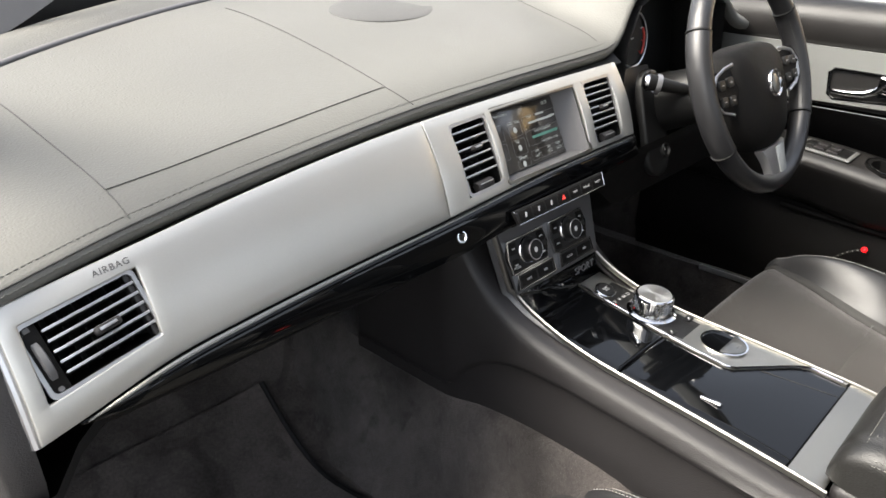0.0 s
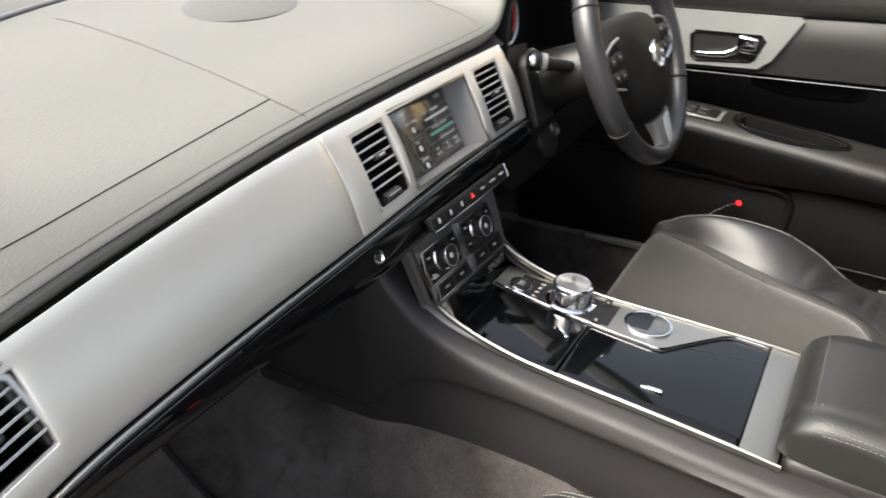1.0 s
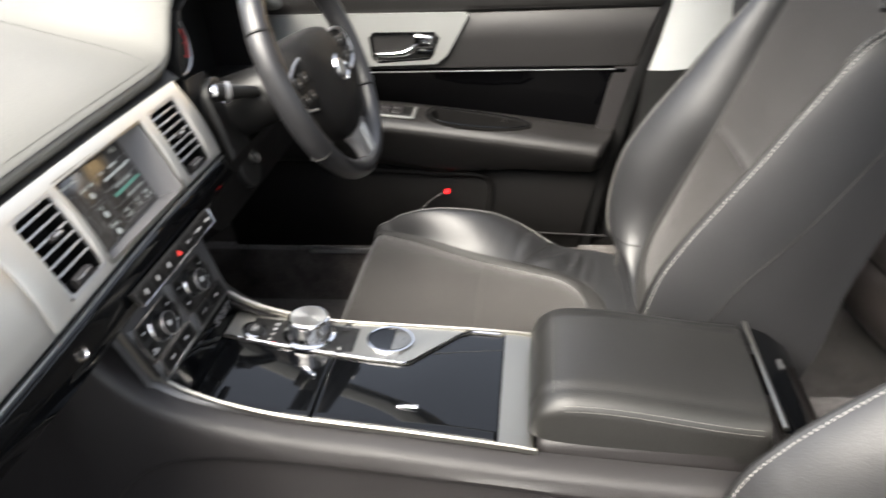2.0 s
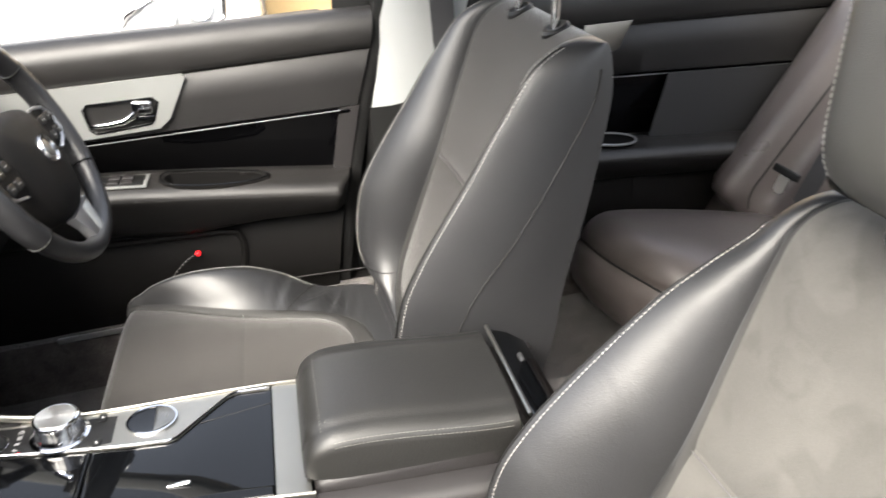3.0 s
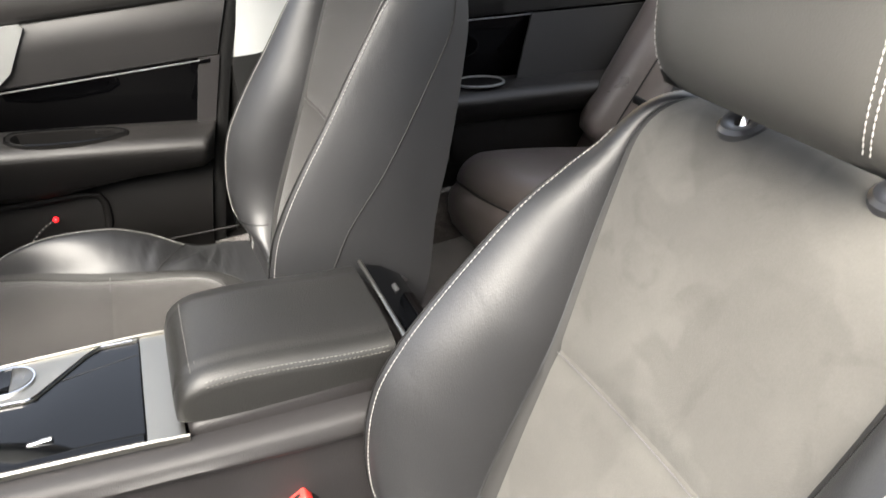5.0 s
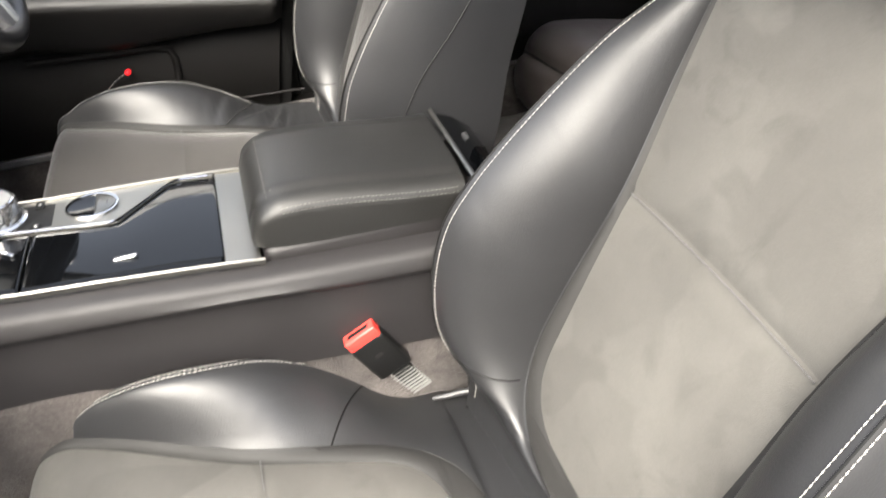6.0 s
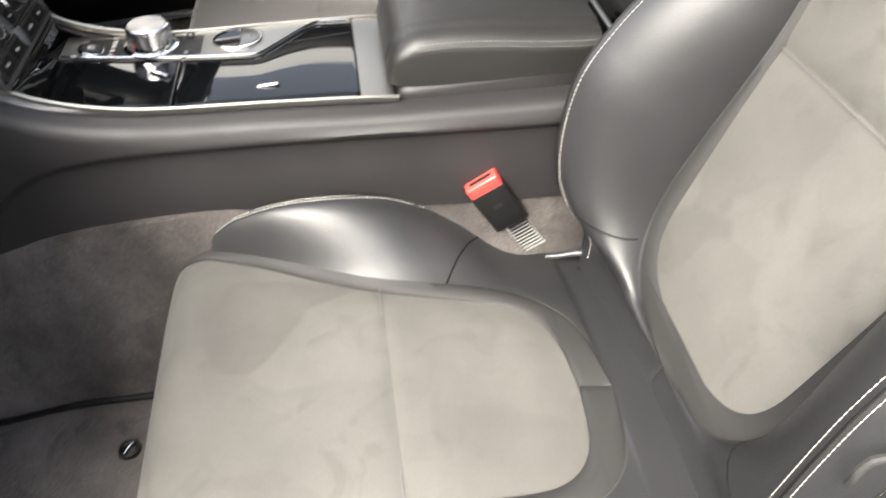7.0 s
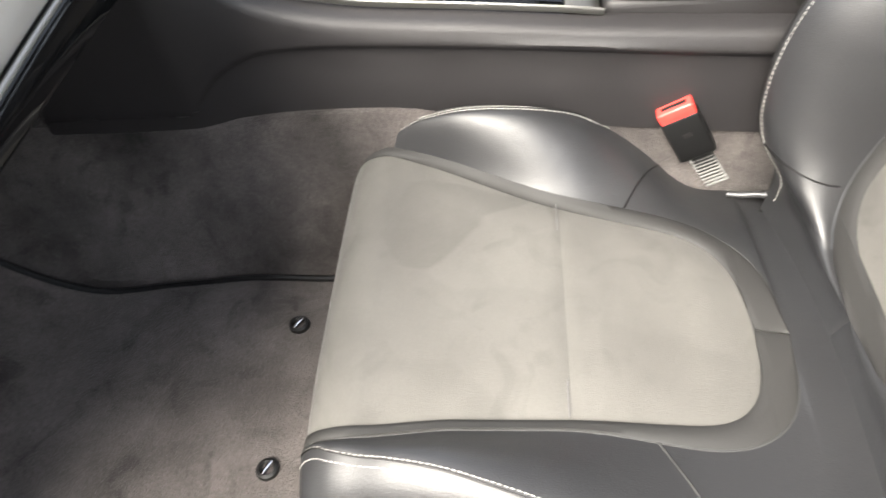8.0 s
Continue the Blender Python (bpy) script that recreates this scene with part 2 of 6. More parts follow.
DOOR_SKIN = shader("black_door_skin", (0.0105, 0.0100, 0.0100), 0.5, vary=0.08, fine=0.0002, fine_scale=800, kind="leather", spec=0.3)
BLACK = shader("deep_black_plastic", (0.005, 0.005, 0.005), 0.5, vary=0.1, fine=0.0002, fine_scale=700, spec=0.35)
GLOSS = shader("piano_black", (0.0018, 0.0020, 0.0024), 0.035, vary=0.05, rough_vary=0.03, spec=0.28)
ALU = shader("brushed_aluminium", (0.465, 0.457, 0.430), 0.38, metal=0.7, vary=0.05, fine=0.00012, fine_scale=1400, scale=3, rough_vary=0.05)
ALU_LIGHT = shader("satin_aluminium", (0.235, 0.230, 0.215), 0.36, metal=1.0, vary=0.05, rough_vary=0.05)
SILVER = shader("silver_plastic", (0.42, 0.42, 0.43), 0.34, metal=0.85, vary=0.05, rough_vary=0.05)
CHROME = shader("chrome", (0.62, 0.62, 0.63), 0.08, metal=1.0, vary=0.02, rough_vary=0.04)
THREAD = shader("pale_thread", (0.34, 0.33, 0.31), 0.85, vary=0.15)
ARM_THREAD = shader("grey_thread", (0.095, 0.092, 0.086), 0.85, vary=0.15)
DARK_THREAD = shader("black_thread", (0.02, 0.02, 0.02), 0.7, vary=0.15)
PALE_TRIM = shader("pale_grey_trim", (0.29, 0.30, 0.297), 0.6, vary=0.05, fine=0.0002, fine_scale=900)
HEADLINER = shader("headliner_cloth", (0.13, 0.128, 0.123), 0.95, vary=0.06, fine=0.0006, fine_scale=900)
RED = shader("red_button", (0.75, 0.05, 0.04), 0.35, vary=0.05)
WEBBING = shader("belt_webbing", (0.03, 0.03, 0.032), 0.8, vary=0.2, fine=0.0004, fine_scale=900)
MARK = shader("white_marking", (0.40, 0.40, 0.40), 0.5, vary=0.02)
DARK_MARK = shader("dark_marking", (0.07, 0.07, 0.07), 0.6, vary=0.02)
WHEEL_LEATHER = shader("black_wheel_leather", (0.013, 0.013, 0.014), 0.36, vary=0.1, fine=0.0002, fine_scale=800, kind="leather")
RED_GLOW = glowing("red_light", (1.0, 0.01, 0.015), 0.22)
HOOD_GREY = shader("matt_grey_plastic", (0.10, 0.098, 0.10), 0.6, vary=0.06, fine=0.0002, fine_scale=900)

SATIN = shader("satin_silver_paint", (0.22, 0.225, 0.22), 0.40, metal=0.5, vary=0.04, rough_vary=0.04)
# the grey suede again, with the driver side's shade put into its colour
SUEDE_SHADED = shader("grey_suede_shaded", (0.031, 0.029, 0.027), 0.95, vary=0.12, scale=9, fine=0.0006, fine_scale=900, sheen=0.3, spec=0.15, stain=0.12, nap=0.12)
SEAM_GREY = shader("seam_grey", (0.030, 0.030, 0.029), 0.7, vary=0.05)
REAR_LEATHER = shader("brown_black_leather", (0.072, 0.062, 0.059), 0.34, vary=0.12, fine=0.0003, fine_scale=650, kind="leather", scale=5)
HEAD_LEATHER = shader("grey_head_leather", (0.050, 0.048, 0.043), 0.5, vary=0.08, fine=0.0002, fine_scale=800, kind="leather", scale=4)
ARM_LEATHER = shader("dark_armrest_leather", (0.0120, 0.0118, 0.0112), 0.44, vary=0.10, fine=0.0003, fine_scale=550, kind="leather", scale=5, spec=0.42)
SPUN = shader("spun_aluminium", (0.46, 0.46, 0.45), 0.30, metal=0.6, vary=0.05, rough_vary=0.04)
PLATE_ALU = shader("brushed_plate", (0.33, 0.322, 0.295), 0.40, metal=1.0, vary=0.05, fine=0.00012, fine_scale=1400, scale=3, rough_vary=0.04)
GRILLE = shader("grey_grille", (0.062, 0.061, 0.058), 0.7, vary=0.3, scale=300, fine=0.0006, fine_scale=500)
GRAPHITE = shader("graphite_silver_paint", (0.085, 0.085, 0.088), 0.42, metal=0.6, vary=0.04, rough_vary=0.04)
COLLAR_GREY = shader("gunmetal_plastic", (0.045, 0.045, 0.047), 0.32, vary=0.05, metal=0.3)
VENEER = shader("black_lacquer_panel", (0.002, 0.002, 0.0024), 0.06, vary=0.05, rough_vary=0.03, spec=0.22)
FELT = shader("black_felt", (0.0035, 0.0033, 0.0032), 1.0, vary=0.2, spec=0.08)
# the turned top of the knob: grooves run in circles
sn, sl = SPUN.node_tree.nodes, SPUN.node_tree.links
round_grain = sn.new("ShaderNodeTangent")
round_grain.direction_type, round_grain.axis = "RADIAL", "Z"
sl.new(round_grain.outputs["Tangent"], sn["Principled BSDF"].inputs["Tangent"])
sn["Principled BSDF"].inputs["Anisotropic"].default_value = 0.85
sn["Principled BSDF"].inputs["Metallic"].default_value = 0.9

# ---- the place: ground outside, car body round the cabin ----
FLOOR = 0.06
ASPHALT = shader("asphalt", (0.22, 0.215, 0.206), 0.9, vary=0.2, scale=1.5, fine=0.003, fine_scale=150)
WHITE_WALL = shader("white_wall_coat", (0.80, 0.80, 0.79), 0.9, vary=0.05, scale=0.6, fine=0.002, fine_scale=120)
TAN_WALL = shader("tan_board", (0.34, 0.24, 0.115), 0.8, vary=0.12, scale=1.2, fine=0.002, fine_scale=90)
DARK_WALL = shader("dark_light_block", (0.055, 0.048, 0.042), 0.9, vary=0.2, scale=1.2, fine=0.003, fine_scale=60)
BODY_PAINT = shader("dark_car_paint", (0.03, 0.032, 0.036), 0.25, vary=0.05, coat=0.8)

bm = bmesh.new()
bmesh.ops.create_grid(bm, x_segments=20, y_segments=20, size=300)
bmesh.ops.translate(bm, vec=(0, 0, -0.26), verts=bm.verts)
single("ground", bm, ASPHALT, "pale worn asphalt yard round the car", "ground", kind="structure")

bm = box((0.3, 14.0, 3.4), pose(5.2, 4.2, 1.44), 0.01)
single("backdrop", bm, WHITE_WALL, "plain white plastered wall beyond the driver side window", "wall", kind="structure")
bm = box((0.12, 3.2, 2.8), pose(4.3, -1.30, 1.0), 0.01)
single("board", bm, TAN_WALL, "tan timber boarding beyond the side window", "board", kind="structure")

# added wall, out of view: holds low light off the driver's front door
bm = box((0.3, 13.0, 2.7), pose(-3.8, 6.2, 1.09), 0.01)
single("light_block_west", bm, DARK_WALL, "unseen dark wall added to block low light from the passenger side", "wall", kind="structure")

# floor pan with the footwells, the tunnel and the toe boards
def floor_z(x, y):
    wide = smooth((y - 0.42) / 0.15)
    tunnel = 0.222 * smooth((lerp(0.165, 0.225, wide) - abs(x)) / lerp(0.045, 0.105, wide))
    toe = 0.34 * smooth((y - 0.94) / 0.46)
    sill = 0.10 * smooth((abs(x) - 0.66) / 0.05)
    rear = 0.05 * smooth((-0.30 - y) / 0.3)
    return FLOOR + max(tunnel, toe, sill, rear) + 0.0025 * noise.noise((x * 9, y * 9, 0.3))

rows = [[(x, y, floor_z(x, y)) for x in steps(-0.74, 0.74, 90)] for y in steps(-1.25, 1.36, 90)]
single("floor", sheet(rows, 0.02), CARPET, "charcoal carpet over the footwells and the tunnel", "carpet", kind="structure")

bm = box((1.52, 0.05, 0.75), pose(0, 1.40, 0.36), 0.01)
single("bulkhead", bm, BLACK, "black bulkhead behind the dashboard", "bulkhead", kind="structure")

# roof and pillars, open at the windows and at the passenger's open door
rows = [[(x, y, 1.225 - 0.10 * (abs(x) / 0.58) ** 3 - 0.05 * ((y + 0.25) / 0.85) ** 2) for x in steps(-0.58, 0.58, 16)] for y in steps(-0.66, 0.26, 14)]
single("ceiling", sheet(rows, 0.03), HEADLINER, "pale grey cloth headliner under the roof", "ceiling", kind="structure")

single("roof", sheet([[(x * 1.06, y, z + 0.045) for x, y, z in r] for r in rows], 0.012), BODY_PAINT, "dark painted roof skin of the car", "roof", kind="structure")


def pillar(name, a, b, w, d, mat, label):
    a, b = Vector(a), Vector(b)
    m = axes((a + b) / 2, (b - a).cross(Vector((0, 1, 0.2))), b - a)
    single(name, box((w, (b - a).length, d), m, 0.015, 3), mat, label, "pillar", kind="structure")


for s, nm in ((-1, "left"), (1, "right")):
    pillar("pillar_front_" + nm, (s * 0.70, 1.22, 0.72), (s * 0.56, 0.25, 1.19), 0.05, 0.07, PALE_TRIM, "pale grey trimmed windscreen pillar")
    pillar("pillar_rear_" + nm, (s * 0.70, -1.28, 0.66), (s * 0.55, -0.64, 1.18), 0.06, 0.14, PALE_TRIM, "pale grey trimmed rear pillar")

# far side walls that close the body where no frame looks in
single("wall_rear_left", box((0.08, 1.0, 0.75), pose(-0.76, -0.85, 0.34), 0.01), PLASTIC, "black trimmed rear side of the cabin", "wall", kind="structure")
single("wall_tail", box((1.5, 0.06, 0.72), pose(0, -1.32, 0.33), 0.01), PLASTIC, "black trimmed tail end of the cabin", "wall", kind="structure")
single("parcel_shelf", box((1.4, 0.36, 0.03), pose(0, -1.14, 0.70), 0.008), CARPET, "charcoal carpeted parcel shelf behind the rear seat", "shelf", kind="structure")
single("sill_left", box((0.12, 1.5, 0.16), pose(-0.76, 0.30, 0.09), 0.03, 4), PLASTIC, "black door sill along the passenger door opening", "sill", kind="structure")
single("sill_right", box((0.10, 1.5, 0.14), pose(0.76, 0.30, 0.08), 0.02, 3), PLASTIC, "black door sill beside the driver seat", "sill", kind="structure")
pillar("pillar_middle_left", (-0.735, -0.22, 0.10), (-0.58, -0.30, 1.15), 0.07, 0.12, PALE_TRIM, "pale grey pillar behind the passenger door")
for s, nm in ((-1, "left"), (1, "right")):
    single("wall_front_" + nm, box((0.05, 0.48, 0.66), pose(s * 0.765, 1.18, 0.37), 0.01), CARPET, "charcoal carpeted kick panel in the footwell", "wall", kind="structure")

# ---- dashboard ----
NRM, UPD = Vector((0, -0.912, 0.410)), Vector((0, 0.410, 0.912))


def D(x, z, o=0.0):
    """A point on the dashboard face at that height, o metres proud of it."""
    return Vector((x, 0.471 + 0.45 * z, z)) + NRM * o


dash = thing("dashboard", (0, 0.80, 0.54), "grey leather-look dashboard with brushed aluminium fascia panel and round-edged air vents", "dashboard")
alu_top = curve_of([(-0.70, 0.642), (-0.66, 0.647), (-0.55, 0.659), (-0.44, 0.671), (-0.32, 0.681), (-0.20, 0.687), (0.0, 0.691), (0.21, 0.692)])
alu_bot = curve_of([(-0.70, 0.541), (-0.676, 0.546), (-0.635, 0.553), (-0.556, 0.567), (-0.475, 0.573), (-0.364, 0.578), (-0.20, 0.583), (0.0, 0.591), (0.21, 0.592)])


def bulge(x, q):
    return 0.006 * math.sin(math.pi * q)


def face(x, q, o=0.0):
    return D(x, lerp(alu_bot(x), alu_top(x), q), o + bulge(x, q))


def holed(x0, x1, nx, holes, qs, mat, name, label="", thick=0.006):
    """A fascia panel from x0 to x1 with openings (xa, xb, qa, qb)."""
    xs = sorted(set([round(v, 5) for v in steps(x0, x1, nx)] + [v for h in holes for v in h[:2]]))
    xs = [x for i, x in enumerate(xs) if i == 0 or x - xs[i - 1] > 1e-4]
    ql = sorted(set(list(qs) + [v for h in holes for v in h[2:]]))
    bm = bmesh.new()
    vs = {}
    for i, x in enumerate(xs):
        for j, q in enumerate(ql):
            vs[i, j] = bm.verts.new(face(x, q))
    for i in range(len(xs) - 1):
        for j in range(len(ql) - 1):
            xm, qm = (xs[i] + xs[i + 1]) / 2, (ql[j] + ql[j + 1]) / 2
            if any(a < xm < b and c < qm < d for a, b, c, d in holes):
                continue
            bm.faces.new([vs[i, j], vs[i + 1, j], vs[i + 1, j + 1], vs[i, j + 1]])
    bmesh.ops.delete(bm, geom=[v for v in bm.verts if not v.link_faces], context="VERTS")
    bmesh.ops.recalc_face_normals(bm, faces=bm.faces)
    bmesh.ops.solidify(bm, geom=bm.faces[:], thickness=thick)
    rim = [e for e in bm.edges if len(e.link_faces) == 2 and e.calc_face_angle(0) > 1.0]
    bmesh.ops.bevel(bm, geom=rim, offset=0.0014, segments=2, profile=0.5, affect="EDGES")
    return part(name, bm, mat, dash, label, 50)


VENTS = {"left": (-0.162, -0.098, 0.10, 0.865), "right": (0.113, 0.182, 0.035, 0.865), "passenger": (-0.6575, -0.559, 0.235, 0.825)}
SCREEN = (-0.0865, 0.094, 0.03, 0.865)
QS = steps(0, 1, 8)
holed(-0.1995, 0.212, 24, [VENTS["left"], VENTS["right"], SCREEN], QS, ALU, "centre_panel", "brushed aluminium panel round the screen")
holed(-0.672, -0.201, 30, [VENTS["passenger"]], QS, ALU, "passenger_panel", "broad brushed aluminium panel")
# bright end strip of the panel
part("end_strip", ring([face(-0.674, q, 0.0) for q in steps(0, 1, 8)], 0.004, 8), SILVER, dash)


def vent(name, x0, x1, q0, q1, slats, tab):
    """An air vent: dark well, frame, slats that tilt, a tab on the middle one and a thumb wheel."""
    xm, w = (x0 + x1) / 2, x1 - x0
    c, up = face(xm, (q0 + q1) / 2), (face(xm, q1) - face(xm, q0))
    h = up.length
    m = axes(c, face(x1, 0.5) - face(x0, 0.5), up)
    well = bmesh.new()
    ww, hh, dd = w / 2, h / 2, 0.055
    loft([[(-ww, -hh, 0), (ww, -hh, 0), (ww, hh, 0), (-ww, hh, 0)], [(-ww * 0.9, -hh * 0.9, -dd), (ww * 0.9, -hh * 0.9, -dd), (ww * 0.9, hh * 0.9, -dd), (-ww * 0.9, hh * 0.9, -dd)]], True, well)
    well.faces.new([v for v in well.verts if v.co.z < -dd + 1e-4])
    bmesh.ops.transform(well, matrix=m, verts=well.verts)
    v = part(name, well, BLACK, dash, "black air vent with silver-edged slats")
    part("frame", frame_of(rounded(w + 0.003, h + 0.003, 0.006), rounded(w - 0.004, h - 0.004, 0.005), 0.003, m @ pose(0, 0, -0.0005)), SILVER, v)
    span = 0.80 if tab else 0.92
    off = 0.008 if tab else 0.0
    low, high = (0.10, 0.14) if tab else (0.17, 0.08)          # free room under and over the slats
    lev = lambda k: -hh + h * lerp(low, 1 - high, (k + 0.5) / slats)
    for k in range(slats):
        sm = m @ pose(off, lev(k), -0.011, -12)
        s = part("slat", box((w * span, 0.0022, 0.020), sm, 0.0008), BLACK, v)
        part("edge", box((w * span, 0.0026, 0.0018), sm @ pose(0, 0.0002, 0.0105), 0.0008), SILVER, s)
    for k in range(6):
        part("vane", box((0.0018, h * 0.86, 0.020), m @ pose(off - ww * 0.72 + ww * 1.44 * k / 5, 0, -0.034, 0, 14), 0.0006), PLASTIC_GREY, v)
    tm_ = m @ pose(off + 0.004, lev(slats // 2), 0.001, -12)
    knob_ = part("tab", box((0.0235 if tab else 0.018, 0.0070, 0.009), tm_, 0.0026, 3), PLASTIC_GREY, v, "ribbed slat tab")
    part("tab_inlay", box((0.015 if tab else 0.011, 0.0026, 0.001), tm_ @ pose(0, 0, 0.0044), 0.0004), SILVER, knob_)
    if tab:
        part("wheel_cheek", box((0.015, h * 0.97, 0.018), m @ pose(-ww + 0.0090, 0, -0.0095), 0.002), PLASTIC, v, "dark cheek beside the slats")
        part("thumb_wheel", turned([(0.0, -0.0032), (0.0215, -0.0032), (0.0235, -0.0022), (0.0235, 0.0022), (0.0215, 0.0032), (0.0, 0.0032)], 36, m @ pose(-ww + 0.0085, -hh * 0.05, -0.0175) @ pose(0, 0, 0, 0, 90, 0)), HOOD_GREY, v, "grey thumb wheel")
        part("shut_mark", box((0.005, 0.004, 0.0006), m @ pose(-ww + 0.0085, hh * 0.84, -0.0003), 0.0002), HOOD_GREY, v)
        part("shut_mark", turned([(0.0, 0.0006), (0.0022, 0.0006), (0.0025, 0.0)], 12, m @ pose(-ww + 0.0085, -hh * 0.86, -0.0005)), HOOD_GREY, v)
        part("right_cheek", box((0.006, h * 0.97, 0.014), m @ pose(ww - 0.0045, 0, -0.0085), 0.002), PLASTIC_GREY, v)
    else:
        part("thumb_wheel", turned([(0.0, -0.014), (0.0055, -0.014), (0.0065, -0.012), (0.0065, 0.012), (0.0055, 0.014), (0.0, 0.014)], 20, m @ pose(0, -hh * 0.84, -0.003) @ pose(0, 0, 0, 0, 90, 0)), PLASTIC_GREY, v, "ribbed thumb wheel")
        part("wheel_line", box((0.022, 0.0014, 0.001), m @ pose(0, -hh * 0.84 + 0.002, 0.0034), 0.0004), SILVER, v)
    return v


vent("air_vent", *VENTS["left"], 6, False)
vent("air_vent", *VENTS["right"], 7, False)
vent("air_vent", *VENTS["passenger"], 5, True)
words("lettering", "AIRBAG", 0.0080, axes(D(-0.578, 0.6485, 0.0082), Vector((0.03, 0.0006, 0.0020)), UPD), DARK_MARK, dash, "dark printed word on the panel", spacing=1.2)

# screen: a recessed hood, the display, its dark picture
sc_m = axes(face((SCREEN[0] + SCREEN[1]) / 2, (SCREEN[2] + SCREEN[3]) / 2), (1, 0, 0), UPD)
sw, sh = SCREEN[1] - SCREEN[0], (face(0, SCREEN[3]) - face(0, SCREEN[2])).length
hood = bmesh.new()
outer = [(-sw / 2, -sh / 2, 0), (sw / 2, -sh / 2, 0), (sw / 2, sh / 2, 0), (-sw / 2, sh / 2, 0)]
inner = [(-sw / 2 + 0.002, -sh / 2 + 0.007, -0.010), (sw / 2 - 0.020, -sh / 2 + 0.007, -0.026), (sw / 2 - 0.020, sh / 2 - 0.002, -0.026), (-sw / 2 + 0.002, sh / 2 - 0.002, -0.010)]
loft([outer, inner], True, hood)
hood_part = part("screen_hood", joined(hood, sc_m), HOOD_GREY, dash, "grey recess round the screen", 20)
part("rim", frame_of(rounded(sw + 0.008, sh + 0.008, 0.006), rounded(sw - 0.001, sh - 0.001, 0.004), 0.003, sc_m @ pose(0, 0, -0.001)), ALU_LIGHT, hood_part)
DISPLAY = shader("dark_display", (0.040, 0.036, 0.032), 0.16, vary=0.35, scale=18, coat=0.3)
dm = sc_m @ axes((-0.009, 0.0025, -0.0165), (1, 0, -0.103), (0, 1, 0))
dw, dh = 0.149, sh - 0.010
display = part("display", box((dw, dh, 0.003), dm, 0.001), DISPLAY, dash, "dim touch screen with a menu")
TEXT = glowing("display_text", (0.36, 0.38, 0.36), 0.06)
GREEN = glowing("display_green", (0.08, 0.22, 0.17), 0.03)
LINE = glowing("display_line", (0.12, 0.12, 0.12), 0.06)
t0 = dm @ pose(0, 0, 0.0017)


def on_screen(body, x, y, size, mat=TEXT):
    words("writing", body, size, t0 @ pose(x * dw, y * dh, 0), mat, display, depth=0.00005)


for body, x, y, size, mt in (("Home menu", -0.36, 0.42, 0.0062, TEXT), ("10:32", 0.36, 0.42, 0.0068, TEXT), ("Audio Video", -0.20, 0.25, 0.0062, TEXT), ("FM 2", 0.06, 0.27, 0.0058, TEXT),
                             ("Tel", -0.22, -0.06, 0.0062, TEXT), ("Current position", 0.23, 0.02, 0.0062, TEXT), ("Destination entry", 0.30, -0.18, 0.0060, TEXT), ("Climate", -0.20, -0.32, 0.0062, TEXT),
                             ("Left", 0.04, -0.30, 0.0056, TEXT), ("Ext", 0.24, -0.30, 0.0056, TEXT), ("Right", 0.41, -0.30, 0.0056, TEXT), ("16.0°C", 0.05, -0.38, 0.0060, TEXT), ("17°C", 0.25, -0.38, 0.0060, TEXT), ("16.0°C", 0.42, -0.38, 0.0060, TEXT)):
    on_screen(body, x, y, size, mt)
for x, y, w, h, mt in ((0.23, 0.17, 0.40, 0.035, TEXT), (0.24, 0.27, 0.14, 0.03, TEXT), (0.43, 0.18, 0.10, 0.03, TEXT), (0.25, -0.07, 0.44, 0.045, GREEN)):
    part("bar", box((w * dw, h * dh, 0.0003), t0 @ pose(x * dw, y * dh, 0), 0), mt, display)
for x, y, w, h in ((-0.20, 0.15, 0.20, 0.26), (-0.20, -0.15, 0.20, 0.26), (-0.20, -0.42, 0.20, 0.12), (-0.43, 0.15, 0.10, 0.26), (-0.43, -0.15, 0.10, 0.26), (0.22, 0.17, 0.56, 0.24), (0.22, -0.08, 0.56, 0.24), (0.22, -0.36, 0.56, 0.16)):
    ww, hh = w * dw, h * dh
    part("tile_edge", frame_of(rounded(ww, hh, 0.002, 2), rounded(ww - 0.0008, hh - 0.0008, 0.0018, 2), 0.0002, t0 @ pose(x * dw, y * dh, 0)), LINE, display)
for x, y in ((-0.20, 0.13), (-0.20, -0.16), (-0.20, -0.43)):
    part("icon", turned([(0.0, 0.0002), (0.003, 0.0002), (0.004, 0.0001)], 10, t0 @ pose(x * dw, y * dh, 0)), TEXT, display)

# piano-black strip that runs under the panel
strip_top, strip_bot = alu_bot, curve_of([(-0.64, 0.548), (-0.616, 0.545), (-0.51, 0.543), (-0.378, 0.543), (-0.205, 0.541), (-0.10, 0.546), (0.0, 0.552), (0.21, 0.562)])
rows = []
for x in steps(-0.640, 0.215, 90):
    k = smooth((x + 0.648) / 0.10) * smooth((0.222 - x) / 0.03)
    a, b = strip_top(x) - 0.001, min(strip_bot(x), strip_top(x) - 0.004)
    lip = min(0.0085, 0.45 * (a - b))
    proud = 0.003 + 0.0105 * k
    row = [D(x, a, -0.004)] + [D(x, a - lip * (1 - math.cos(radians(t))), proud * math.sin(radians(t))) for t in steps(4, 90, 10)]
    row += [D(x, lerp(a - lip, b, q), proud * (1 - 0.60 * q ** 1.8)) for q in steps(0, 1, 8)[1:]] + [D(x, b - 0.001, -0.02)]
    rows.append(row)
part("gloss_strip", loft(rows), GLOSS, dash, "piano-black curved strip under the panel", 60)
